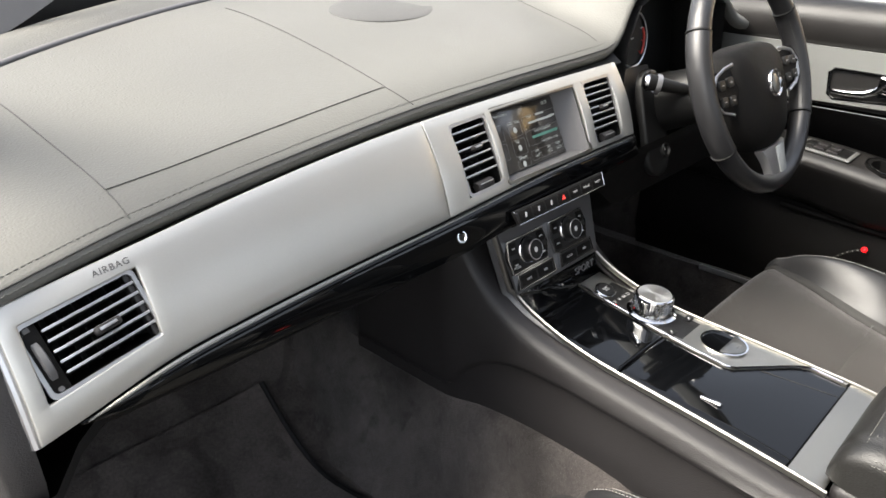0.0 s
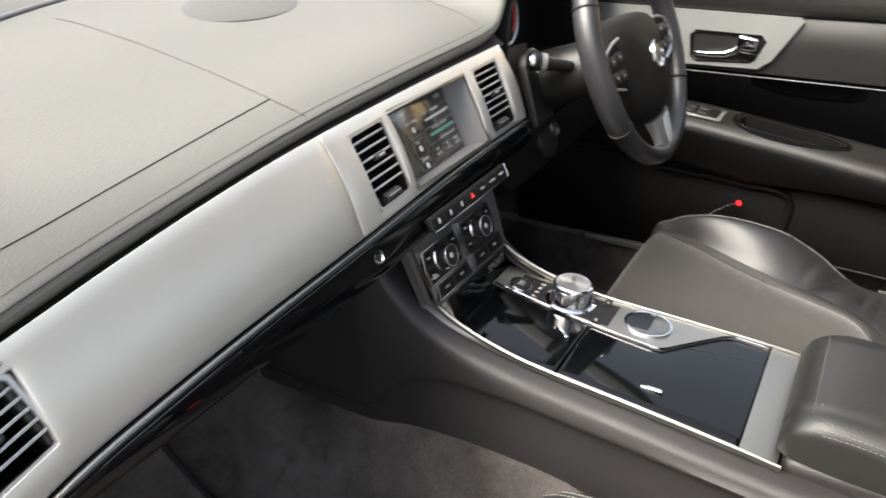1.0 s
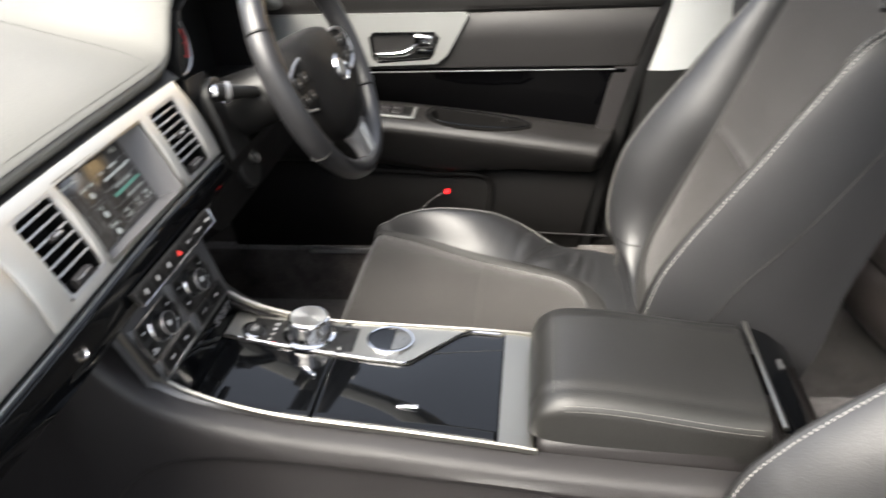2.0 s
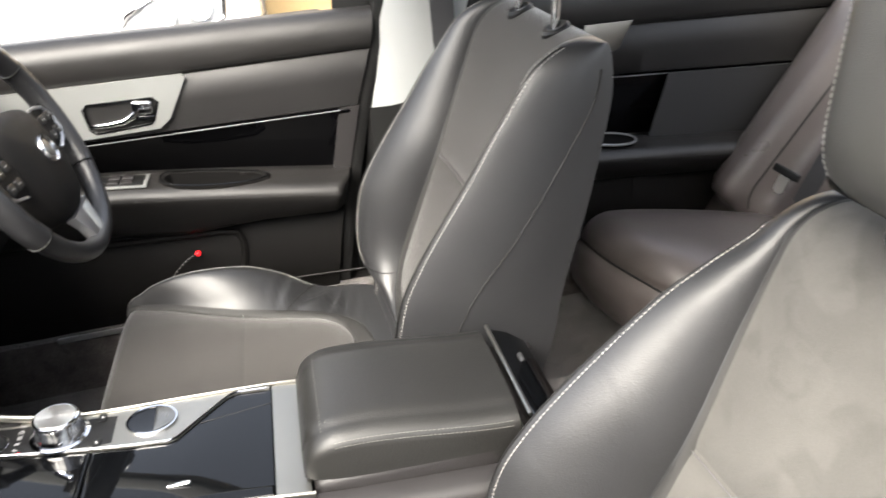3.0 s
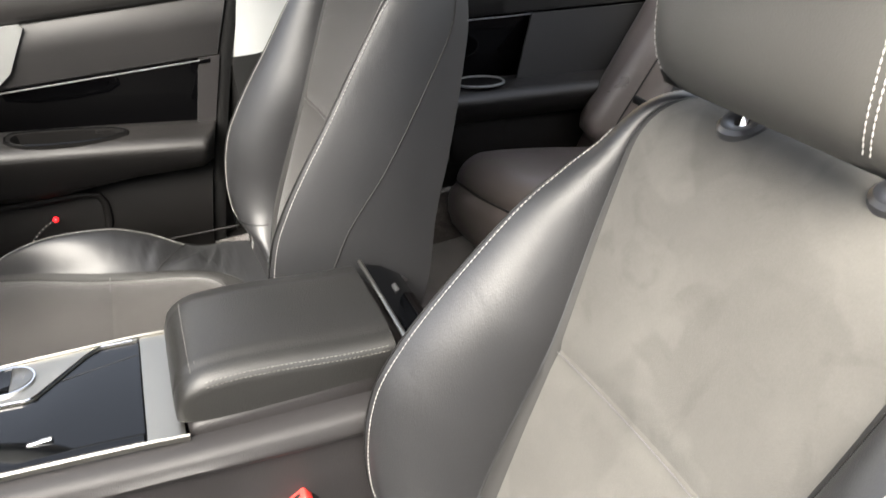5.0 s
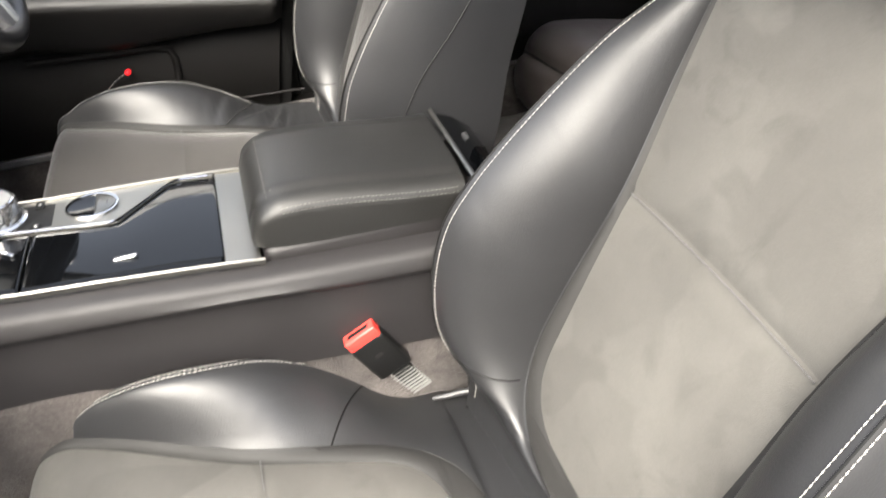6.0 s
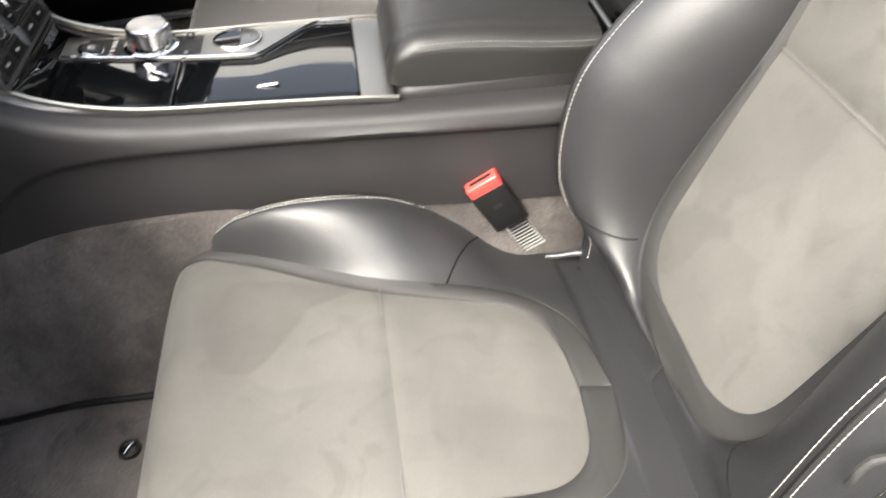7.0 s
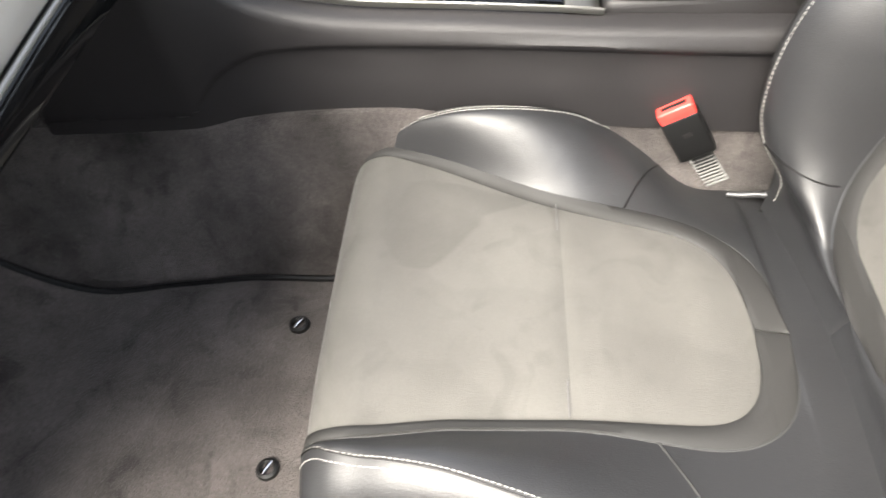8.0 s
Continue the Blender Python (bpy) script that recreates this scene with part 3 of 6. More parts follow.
# the sky's reflection on the strip's lip, built as a tapering metal line
edge_r = curve_of([(-0.635, 0.0008), (-0.60, 0.0022), (-0.50, 0.0026), (-0.35, 0.0022), (-0.24, 0.0012), (-0.18, 0.0008), (0.21, 0.0008)])
xs_ = steps(-0.635, 0.205, 70)
part("reflection_line", ring([D(x, strip_top(x) - 0.0042, 0.0030 + 0.0080 * smooth((x + 0.648) / 0.10)) for x in xs_], lambda k: edge_r(lerp(-0.635, 0.205, k)), 8), ALU_LIGHT, dash, "thin metal line standing in for the sky's reflection on the strip")
# round glove box button
gb = axes(D(-0.1985, 0.5600, 0.0085), (1, 0, 0), UPD)
btn = part("glove_button", turned([(0.0, 0.0030), (0.0052, 0.0030), (0.0060, 0.0042), (0.0072, 0.0042), (0.0080, 0.002), (0.0080, -0.010)], 28, gb), CHROME, dash, "round chrome glove box button")
part("emblem", turned([(0.0, 0.0042), (0.0036, 0.0040), (0.0050, 0.0028)], 20, gb), BLACK, btn, "dark button face")

# under the strip: glove box front, knee panel, folding away to the toe board
rows = []
for x in steps(-0.700, 0.70, 50):
    b = strip_bot(min(x, 0.21)) if x > -0.62 else lerp(strip_bot(-0.62), 0.50, smooth((-0.62 - x) / 0.06))
    k = smooth((x - 0.12) / 0.1)
    rows.append([D(x, b + 0.006, -0.010), D(x, b - 0.003, -0.012), Vector((x, 0.736, b - 0.016)), Vector((x, 0.752, b - 0.030 - 0.06 * k)), Vector((x, 0.80, b - 0.044 - 0.08 * k)), Vector((x, 0.90, b - 0.060 - 0.09 * k)), Vector((x, 1.10, b - 0.085 - 0.09 * k)), Vector((x, 1.36, b - 0.10 - 0.09 * k))])
part("knee_panel", loft(rows), PLASTIC, dash, "black textured lower dashboard")
# end cap beside the door opening
rows = []
for x, g in ((-0.676, 0.0), (-0.690, 0.006), (-0.699, 0.018), (-0.702, 0.035)):
    prof = [(0.752, 0.655), (0.738, 0.612), (0.718, 0.555), (0.712, 0.515), (0.722, 0.462), (0.755, 0.415), (0.82, 0.38), (0.95, 0.35), (1.15, 0.34), (1.15, 0.70), (0.86, 0.72)]
    c = Vector((x, 0.90, 0.55))
    rows.append([c + (Vector((x, y, z)) - c) * (1 - g * 1.3) for y, z in prof])
cap = loft(rows, True)
cap.faces.new([v for v in cap.verts if abs(v.co.x + 0.702) < 1e-5])
part("end_cap", cap, PLASTIC_GREY, dash, "grey dashboard end beside the door")

# padded top: rolled front edge, gentle rise to the windscreen
edge_y = curve_of([(-0.70, 0.757), (-0.66, 0.762), (-0.55, 0.777), (-0.40, 0.788), (-0.20, 0.797), (0.0, 0.800), (0.21, 0.800), (0.30, 0.80), (0.56, 0.80), (0.70, 0.79)])
edge_z = curve_of([(-0.70, 0.658), (-0.66, 0.664), (-0.55, 0.677), (-0.40, 0.690), (-0.20, 0.703), (0.0, 0.709), (0.20, 0.713), (0.235, 0.719), (0.255, 0.735), (0.27, 0.764), (0.295, 0.792), (0.36, 0.802), (0.50, 0.800), (0.60, 0.760), (0.66, 0.715), (0.70, 0.70)])


def top_point(x, k):
    """k 0 is the rolled edge, 1 the foot of the windscreen."""
    y0, z0 = edge_y(x), edge_z(x)
    back = 1.205 - 0.165 * (x / 0.70) ** 2
    y = lerp(y0, back, k)
    rise = 0.022 * (1 - math.exp(-(y - y0) / 0.035)) + 0.16 * (y - y0) * (0.3 + 0.7 * smooth((y - y0) / 0.25))
    hood_drop = max(0.0, z0 - 0.712) * smooth((y - y0 - 0.05) / 0.25)
    z = z0 + rise * (0.92 + 0.08 * math.cos(x * 2)) - hood_drop
    return Vector((x, y, z))


xs = steps(-0.700, 0.705, 110)
ks = [0, 0.01, 0.025, 0.045, 0.07, 0.10, 0.135, 0.17, 0.21, 0.26, 0.32, 0.39, 0.47, 0.56, 0.66, 0.77, 0.88, 1.0]
rows = []
for x in xs:
    y0, z0 = edge_y(x), edge_z(x)
    roll = [Vector((x, y0 + 0.010, z0 - 0.020)), Vector((x, y0 - 0.002, z0 - 0.018)), Vector((x, y0 - 0.007, z0 - 0.011)), Vector((x, y0 - 0.006, z0 - 0.004))]
    rows.append(roll + [top_point(x, k) for k in ks])
top = part("top_pad", sheet(rows, 0.006), DASH_SKIN, dash, "grey grained dashboard top", 60)
part("shadow_gap", sheet([[D(x, alu_top(x) - 0.002, -0.004), Vector((x, edge_y(x) + 0.012, edge_z(x) - 0.016))] for x in steps(-0.69, 0.245, 40)], 0.003, (0, 1, 0)), BLACK, dash)
# seams in the skin: raised lips with a dark line
def seam(points, name="seam", r=0.00055, mat=None, parent=None):
    part(name, ring([Vector(p) + Vector((0, 0, 0.0005)) for p in points], r, 6), mat or SEAM_GREY, parent or top)


def on_top(x, y, lift=0.0006):
    y0 = edge_y(x)
    back = 1.205 - 0.165 * (x / 0.70) ** 2
    p = top_point(x, max(0.0, (y - y0) / (back - y0)))
    return p + Vector((0, -0.2 * lift, lift))


seam([on_top(x, curve_of([(-0.546, 0.817), (-0.480, 0.818), (-0.401, 0.823), (-0.308, 0.829), (-0.198, 0.836)])(x), 0.0) for x in steps(-0.546, -0.198, 24)])
seam([on_top(-0.546 - 0.012 * smooth((y - 0.85) / 0.3), y, 0.0) for y in steps(0.778, 1.10, 24)])
seam([on_top(curve_of([(0.795, -0.189), (0.827, -0.198), (0.927, -0.193), (1.032, -0.198), (1.117, -0.201), (1.17, -0.212)])(y), y, 0.0) for y in steps(0.797, 1.15, 24)])
seam([on_top(0.213 + 0.035 * k, lerp(0.812, 1.05, k), 0.0) for k in steps(0, 1, 16)])
st = stitches([Vector((x, edge_y(x) - 0.0072, edge_z(x) - 0.0068)) for x in steps(-0.69, 0.24, 120)], 0.0058, 0.0040, 0.00055)
tagged(part("stitching", st, DASH_SKIN, top), kind="stuff")
st = stitches([on_top(x, edge_y(x) + 0.0045, 0.0004) for x in steps(-0.69, 0.24, 120)], 0.0058, 0.0040, 0.00045)
tagged(part("stitching", st, DASH_SKIN, top), kind="stuff")
seam([Vector((x, edge_y(x) - 0.0052, edge_z(x) - 0.0026)) for x in steps(-0.69, 0.24, 100)], "edge_seam", 0.0009)
# centre speaker grille and the black screen vents at the foot of the glass
g = on_top(0.0, 1.05, 0.001)
part("speaker_grille", turned([(0.0, 0.0025), (0.085, 0.0025), (0.095, 0.0005), (0.097, -0.002)], 40, axes(g - Vector((0, 0, 0.003)), (1, 0, 0), (0, 1, 0.17)) @ Matrix.Diagonal((1, 0.62, 1, 1))), GRILLE, dash, "oval perforated speaker cover")
part("demister_slot", sheet([[top_point(x, 1.0) + Vector((0, 0.001, -0.004)), top_point(x, 1.0) + Vector((0, 0.012, -0.004))] for x in steps(-0.70, 0.70, 30)], 0.01), BLACK, dash, "black gap at the front of the skin")
part("front_roll", ring([top_point(x, 1.0) + Vector((0, 0.020, -0.002)) for x in steps(-0.70, 0.70, 40)], 0.0045, 10), HOOD_GREY, dash, "grey rounded strip")
part("screen_ledge", sheet([[top_point(x, 1.0) + Vector((0, dy, dz)) for dy, dz in ((0.026, -0.004), (0.045, 0.006), (0.070, 0.012), (0.095, 0.012))] for x in steps(-0.70, 0.70, 30)], 0.01), DASH_SKIN, dash, "grey ledge at the foot of the windscreen")
single("scuttle", box((1.5, 0.04, 0.20), pose(0, 1.345, 0.76), 0.01), BLACK, "black scuttle below the windscreen", "scuttle", kind="structure")
single("screen_corner", sheet([[(-0.66, 1.215, 0.685), (-0.66, 1.225, 0.715)], [(-0.44, 1.232, 0.783), (-0.455, 1.24, 0.812)], [(-0.25, 1.25, 0.878), (-0.28, 1.26, 0.90)]], 0.01, (0, 1, 0)), HOOD_GREY, "warm grey trim at the corner of the windscreen", "trim", kind="structure")
cr = axes(on_top(-0.640, 0.905, 0.001), (1, 0, 0), (0, 1, 0.2))
cv = part("corner_vent", turned([(0.0, 0.002), (0.018, 0.002), (0.019, 0.005), (0.024, 0.006), (0.027, 0.003), (0.028, -0.004)], 32, cr), HOOD_GREY, dash, "pale ringed corner vent")
for k in range(4):
    part("slot", box((0.030, 0.003, 0.002), cr @ pose(0, -0.012 + 0.008 * k, 0.002), 0.0005), BLACK, cv)

# instrument hood and dials in front of the driver
clus = thing("instrument_cluster", (0.39, 0.86, 0.65), "black instrument cluster with a red-marked dial", "instruments")
part("housing", loft([[Vector((x, y, z)) for x, z in ((0.262, 0.60), (0.272, 0.71), (0.30, 0.765), (0.36, 0.785), (0.50, 0.785), (0.60, 0.740), (0.62, 0.60))] for y in (0.79, 0.90)], True), BLACK, clus)
part("face_panel", box((0.37, 0.006, 0.16), pose(0.44, 0.898, 0.675), 0.002), BLACK, clus)
for cx in (0.426,):
    dmx = axes((cx, 0.872, 0.690), (1, 0, 0), (0, 0.15, 1))
    d = part("dial", turned([(0.0, -0.004), (0.045, -0.004), (0.047, 0.0), (0.049, 0.0), (0.050, -0.006)], 40, dmx), BLACK, clus, "round dial with pale ticks")
    part("bezel", turned([(0.047, 0.0), (0.049, 0.001), (0.051, 0.0)], 40, dmx), SILVER, d)
    for k in range(9):
        a = radians(225 - 270 * k / 8)
        part("tick", box((0.006, 0.0016, 0.001), dmx @ pose(0.038 * math.cos(a), 0.038 * math.sin(a), -0.003, 0, 0, math.degrees(a)), 0), RED if k > 6 else MARK, d)
    part("needle", box((0.034, 0.0014, 0.001), dmx @ pose(-0.012, -0.002, -0.001, 0, 0, 10), 0), MARK, d)
    arc = [dmx @ Vector((0.0425 * math.cos(a), 0.0425 * math.sin(a), -0.0025)) for a in [radians(20 - 65 * k / 12) for k in range(13)]]
    part("red_band", ring(arc, 0.0018, 5), RED, d)

# ---- lower fascia and centre console ----
con = thing("centre_console", (0, 0.35, 0.16), "grey centre console with piano-black lids, aluminium trim and padded armrest", "console")
top_z = curve_of([(-0.06, 0.352), (0.10, 0.362), (0.30, 0.374), (0.34, 0.379), (0.45, 0.388), (0.55, 0.395), (0.60, 0.3995), (0.65, 0.405), (0.70, 0.412), (0.715, 0.414)])
rim_z = curve_of([(0.30, 0.374), (0.34, 0.379), (0.45, 0.388), (0.55, 0.395), (0.60, 0.4015), (0.65, 0.414), (0.69, 0.430), (0.715, 0.446)])
half = curve_of([(-0.06, 0.118), (0.30, 0.112), (0.45, 0.106), (0.55, 0.102), (0.65, 0.100), (0.715, 0.100), (0.80, 0.104)])
# side walls with the shoulder, the groove and the foot
foot_z = curve_of([(-0.10, 0.236), (0.13, 0.257), (0.40, 0.281), (0.60, 0.288), (0.80, 0.290), (1.0, 0.291)])
groove_z = curve_of([(-0.1, 0.318), (0.15, 0.330), (0.35, 0.346), (0.53, 0.356), (0.64, 0.360), (0.70, 0.356), (0.735, 0.343), (0.755, 0.330), (0.775, 0.310), (0.792, 0.290)])
shoulder = curve_of([(-0.10, 0.346), (0.30, 0.369), (0.45, 0.381), (0.55, 0.388), (0.62, 0.398), (0.68, 0.418), (0.72, 0.444), (0.75, 0.476), (0.775, 0.515), (0.80, 0.56)])
for s in (-1, 1):
    rows = []
    for y in steps(-0.020, 0.99, 100):
        st_, gz, fz, hw = shoulder(min(y, 0.80)), groove_z(y), foot_z(y), half(y)
        lift = smooth((y - 0.60) / 0.20) * 0.012
        gz = max(gz, fz + 0.001)
        fade = smooth((0.80 - y) / 0.05)
        lift *= 0.7
        prof = [(hw - 0.012, st_ + 0.003), (hw - 0.003, st_ + 0.0025), (hw + 0.007 + lift, st_ - 0.0005), (hw + 0.0135 + lift, st_ - 0.003), (hw + 0.0185 + lift, st_ - 0.009), (hw + 0.0208 + lift, st_ - 0.018),
                (hw + 0.0225 + lift, gz + 0.008), (hw + 0.022 + lift, gz + 0.003), (hw + 0.022 + lift - 0.006 * fade, gz - 0.001), (hw + 0.022 + lift - 0.007 * fade, gz - 0.005),
                (hw + 0.022 + lift, lerp(gz, fz, 0.5) - 0.003), (hw + 0.024 + lift, fz), (hw + 0.024 + lift, fz - 0.03)]
        rows.append([(s * x, y, z) for x, z in prof])
    part("side_panel", sheet(rows, 0.004, (-s, 0, 0)), PLASTIC_GREY, con, "warm grey moulded console side", 60)

# bright trim lines along both edges of the top, swept up into the fascia
def trim_y(s):
    pts = [Vector((s * (half(y) - 0.0075), y, rim_z(y) + 0.002)) for y in steps(0.30, 0.715, 40)]
    pts += [Vector((s * lerp(0.0925 if s > 0 else 0.0965, 0.099 if s > 0 else 0.113, k), lerp(0.719, 0.742, k), lerp(0.452, 0.545, k))) for k in steps(0, 1, 14)]
    return pts


for s in (-1, 1):
    part("bright_trim", ring(trim_y(s), 0.0046, 8, flat=0.6), ALU_LIGHT, con, "satin aluminium edge trim")
for s in (-1, 1):
    path = trim_y(s)[30:]
    wide = [smooth(i / 12) for i in range(len(path))]
    part("trim_band", sheet([[p + Vector((s * 0.002, 0.001, -0.0005)), p + Vector((s * (0.002 + 0.004 * q), 0.0015, -0.0012)), p + Vector((s * (0.002 + 0.008 * q), 0.003, -0.004))] for p, q in zip(path, wide)], 0.002, (0, 0.5, -1)), GRAPHITE, con, "dark metal band beside the bright trim", 60)
# bed under the lids
rows = [[(x, y, top_z(y) - 0.020) for x in steps(-half(y) + 0.006, half(y) - 0.006, 6)] for y in steps(0.29, 0.715, 24)]
part("bed", sheet(rows, 0.01), BLACK, con)
# piano-black lids
split = 0.553
plate_edge = line_of([(0.305, 0.0945), (0.388, 0.0945), (0.397, 0.089), (0.405, 0.081), (0.450, 0.028), (0.456, 0.021), (0.465, 0.0175), (0.50, 0.0195), (0.60, 0.0285), (0.70, 0.0375)])


def lid(name, y0, y1, crown, label):
    rows = []
    for y in [y0, y0 + 0.0006, y0 + 0.0012, y0 + 0.002] + steps(y0 + 0.005, y1 - 0.005, 24) + [y1 - 0.002, y1 - 0.0012, y1 - 0.0006, y1]:
        r = min(1.0, (y - y0) / 0.002, (y1 - y) / 0.002)
        z = top_z(y) + 0.0015 - 0.0012 * (1 - max(0.0, r)) ** 2
        xl, xr = -half(y) + 0.0135, plate_edge(y) - 0.001
        rows.append([(xl, y, z - 0.005), (xl + 0.0015, y, z - 0.001)] + [(lerp(xl + 0.003, xr, k), y, z + crown * math.sin(math.pi * k)) for k in steps(0, 1, 14)] + [(xr + 0.0005, y, z - 0.004)])
    return part(name, loft(rows), GLOSS, con, label, 50)


l1 = lid("front_lid", split + 0.0012, 0.700, 0.0008, "piano-black sliding lid")
l2 = lid("rear_lid", 0.3425, split - 0.0012, 0.0012, "piano-black hinged lid")
for lidp, x, y, turn in ((l1, -0.012, 0.575, 55), (l2, -0.058, 0.447, 88)):
    z = top_z(y) + 0.0035
    part("lid_handle", box((0.026, 0.006, 0.004), pose(x, y, z, 3, 0, turn), 0.0018, 3), CHROME, lidp, "small chrome finger grip")
part("lid_groove", ring([(0.045 + 0.02 * k, lerp(0.43, 0.345, k), top_z(lerp(0.43, 0.345, k)) + 0.0022) for k in steps(0, 1, 8)], 0.0006, 5), BLACK, l2)
# black end piece under the fascia with a raised word
rows = [[(x, y, z) for x in steps(-0.0885, 0.0885, 8)] for y, z in ((0.699, 0.412), (0.7012, 0.419), (0.7035, 0.433), (0.7060, 0.450), (0.7075, 0.456))]
part("front_piece", sheet(rows, 0.003, (0, 1, 0)), GLOSS, con, "piano-black upstand under the climate controls", 60)
words("lettering", "SPORT", 0.0150, axes((0.056, 0.7022, 0.4345), (1, 0, 0), (0, 0.15, 1)), HOOD_GREY, con, "raised word on the upstand", 0.0006, 1.05)

# aluminium plate with the gear selector
def plate_row(y):
    e, r = plate_edge(y), half(y) - 0.0075
    z = top_z(y) + 0.003
    return [(e, y, z - 0.004), (e + 0.0008, y, z + 0.0006), (e + 0.004, y, z + 0.0012)] + [(lerp(e + 0.005, r, k), y, z) for k in steps(0, 1, 8)] + [(r, y, z - 0.004)]


sel = part("selector_plate", loft([plate_row(y) for y in steps(0.345, 0.698, 60)]), PLATE_ALU, con, "brushed aluminium plate", 40)
rows = [[(lerp(-half(y) + 0.012, half(y) - 0.008, k), y, top_z(y) + 0.0025) for k in steps(0, 1, 8)] for y in steps(0.304, 0.342, 4)]
part("cross_plate", sheet(rows, 0.004), PLATE_ALU, con, "satin aluminium cross piece before the armrest")
part("selector_rim", ring([(plate_edge(y) + 0.001, y, top_z(y) + 0.0045) for y in steps(0.35, 0.695, 60)], 0.0016, 6), CHROME, sel)


def panel_on(name, x, y0, y1, w, r, mat, lift=0.0035, label=""):
    y, L = (y0 + y1) / 2, y1 - y0
    m = axes((x, y, top_z(y) + lift), (1, 0, 0), (0, 1, (top_z(y1) - top_z(y0)) / L))
    return m, part(name, plate(rounded(w, L, r), 0.0016, m, 0.0006), mat, sel, label)


_, keypad = panel_on("selector_panel", 0.058, 0.515, 0.683, 0.052, 0.008, BLACK, 0.0025, "black panel with gear letters")
# rotary selector
kz = top_z(0.592) + 0.004
km = axes((0.058, 0.592, kz), (1, 0, 0), (0, 1, 0.09))
part("selector_base", turned([(0.034, 0.0), (0.0335, 0.003), (0.030, 0.0045), (0.028, 0.003)], 44, km), CHROME, sel)
knob = part("gear_knob", turned([(0.0280, 0.001), (0.0285, 0.006), (0.0265, 0.010), (0.0265, 0.027), (0.0255, 0.0292), (0.0235, 0.0302), (0.0225, 0.0298), (0.0, 0.0298)], 64, km), CHROME, con, "knurled chrome rotary gear selector")
bm = bmesh.new()
for k in range(60):
    a = 2 * math.pi * k / 60
    box((0.0010, 0.0010, 0.015), km @ pose(0.0266 * math.cos(a), 0.0266 * math.sin(a), 0.0185, 0, 0, math.degrees(a)), 0, bm=bm)
part("knurl", bm, CHROME, knob)
part("knob_top", turned([(0.0, 0.0306), (0.0225, 0.0306), (0.0230, 0.0300)], 48, km), SPUN, knob, "spun satin top")
for k, ch in enumerate("PRNDS"):
    x, y = 0.0415 + 0.0108 * k, 0.638
    z = top_z(y) + 0.0043
    words("gear_letter", ch, 0.0085, axes((x, y, z), (1, 0, 0), (0, 1, 0.1)), MARK, keypad, depth=0.0001)
part("park_lamp", turned([(0.0, 0.0006), (0.0016, 0.0006), (0.0019, 0.0)], 14, axes((0.0345, 0.634, top_z(0.634) + 0.0042), (1, 0, 0), (0, 1, 0.1))), RED_GLOW, keypad, "small red lamp")
st_m = axes((0.055, 0.663, top_z(0.663) + 0.0042), (1, 0, 0), (0, 1, 0.3))
sb = part("start_button", turned([(0.0, 0.0035), (0.0115, 0.0035), (0.0125, 0.003), (0.0125, -0.001)], 32, st_m), BLACK, sel, "round start button")
part("start_ring", turned([(0.0128, 0.0), (0.0140, 0.002), (0.0158, 0.0012), (0.0165, -0.001)], 36, st_m), CHROME, sb)
words("writing", "START\nSTOP", 0.0042, st_m @ pose(0, 0.0, 0.0037), MARK, sb, depth=0.0001)
for x, y in ((0.035, 0.548), (0.082, 0.548), (0.084, 0.618)):
    m = axes((x, y, top_z(y) + 0.0042), (1, 0, 0), (0, 1, 0.06))
    b = part("switch", plate(rounded(0.014, 0.010, 0.002), 0.0012, m, 0.0004), BLACK, sel)
    part("symbol", box((0.005, 0.0016, 0.0002), m @ pose(0, 0, 0.0013, 0, 0, 30), 0), MARK, b)
# cup holder: chrome ring, black cup, pale button
cm = axes((0.0635, 0.488, top_z(0.488) + 0.003), (1, 0, 0), (0, 1, 0.05))
oval = [(0.0275 * math.cos(t), 0.0305 * math.sin(t)) for t in [2 * math.pi * k / 44 for k in range(44)]]
inner = [(x * 0.90, y * 0.93) for x, y in oval]
cup = part("cup_holder", frame_of(oval, inner, 0.0028, cm), CHROME, sel, "chrome-ringed oval switch well")
part("well", loft([[cm @ Vector((x, y, 0.0016)) for x, y in inner], [cm @ Vector((x * 0.9, y * 0.9, 0.0012)) for x, y in inner], [cm @ Vector((0, 0, 0.0012)) for x, y in inner]], True), GLOSS, cup)
pale = [(x * 0.94, y) for x, y in inner if y < 0.0]
part("pale_button", plate(pale, 0.002, cm @ pose(0, 0, 0.0018), 0.0006), ALU_LIGHT, cup, "polished release button")
part("symbol", box((0.008, 0.0015, 0.0002), cm @ pose(0.0, -0.018, 0.0039), 0), DARK_MARK, cup)

# padded armrest lid
part("armrest_box", box((0.196, 0.262, 0.10), pose(0, 0.170, 0.335), 0.012, 3), PLASTIC_GREY, con, "grey armrest box")
rows = []
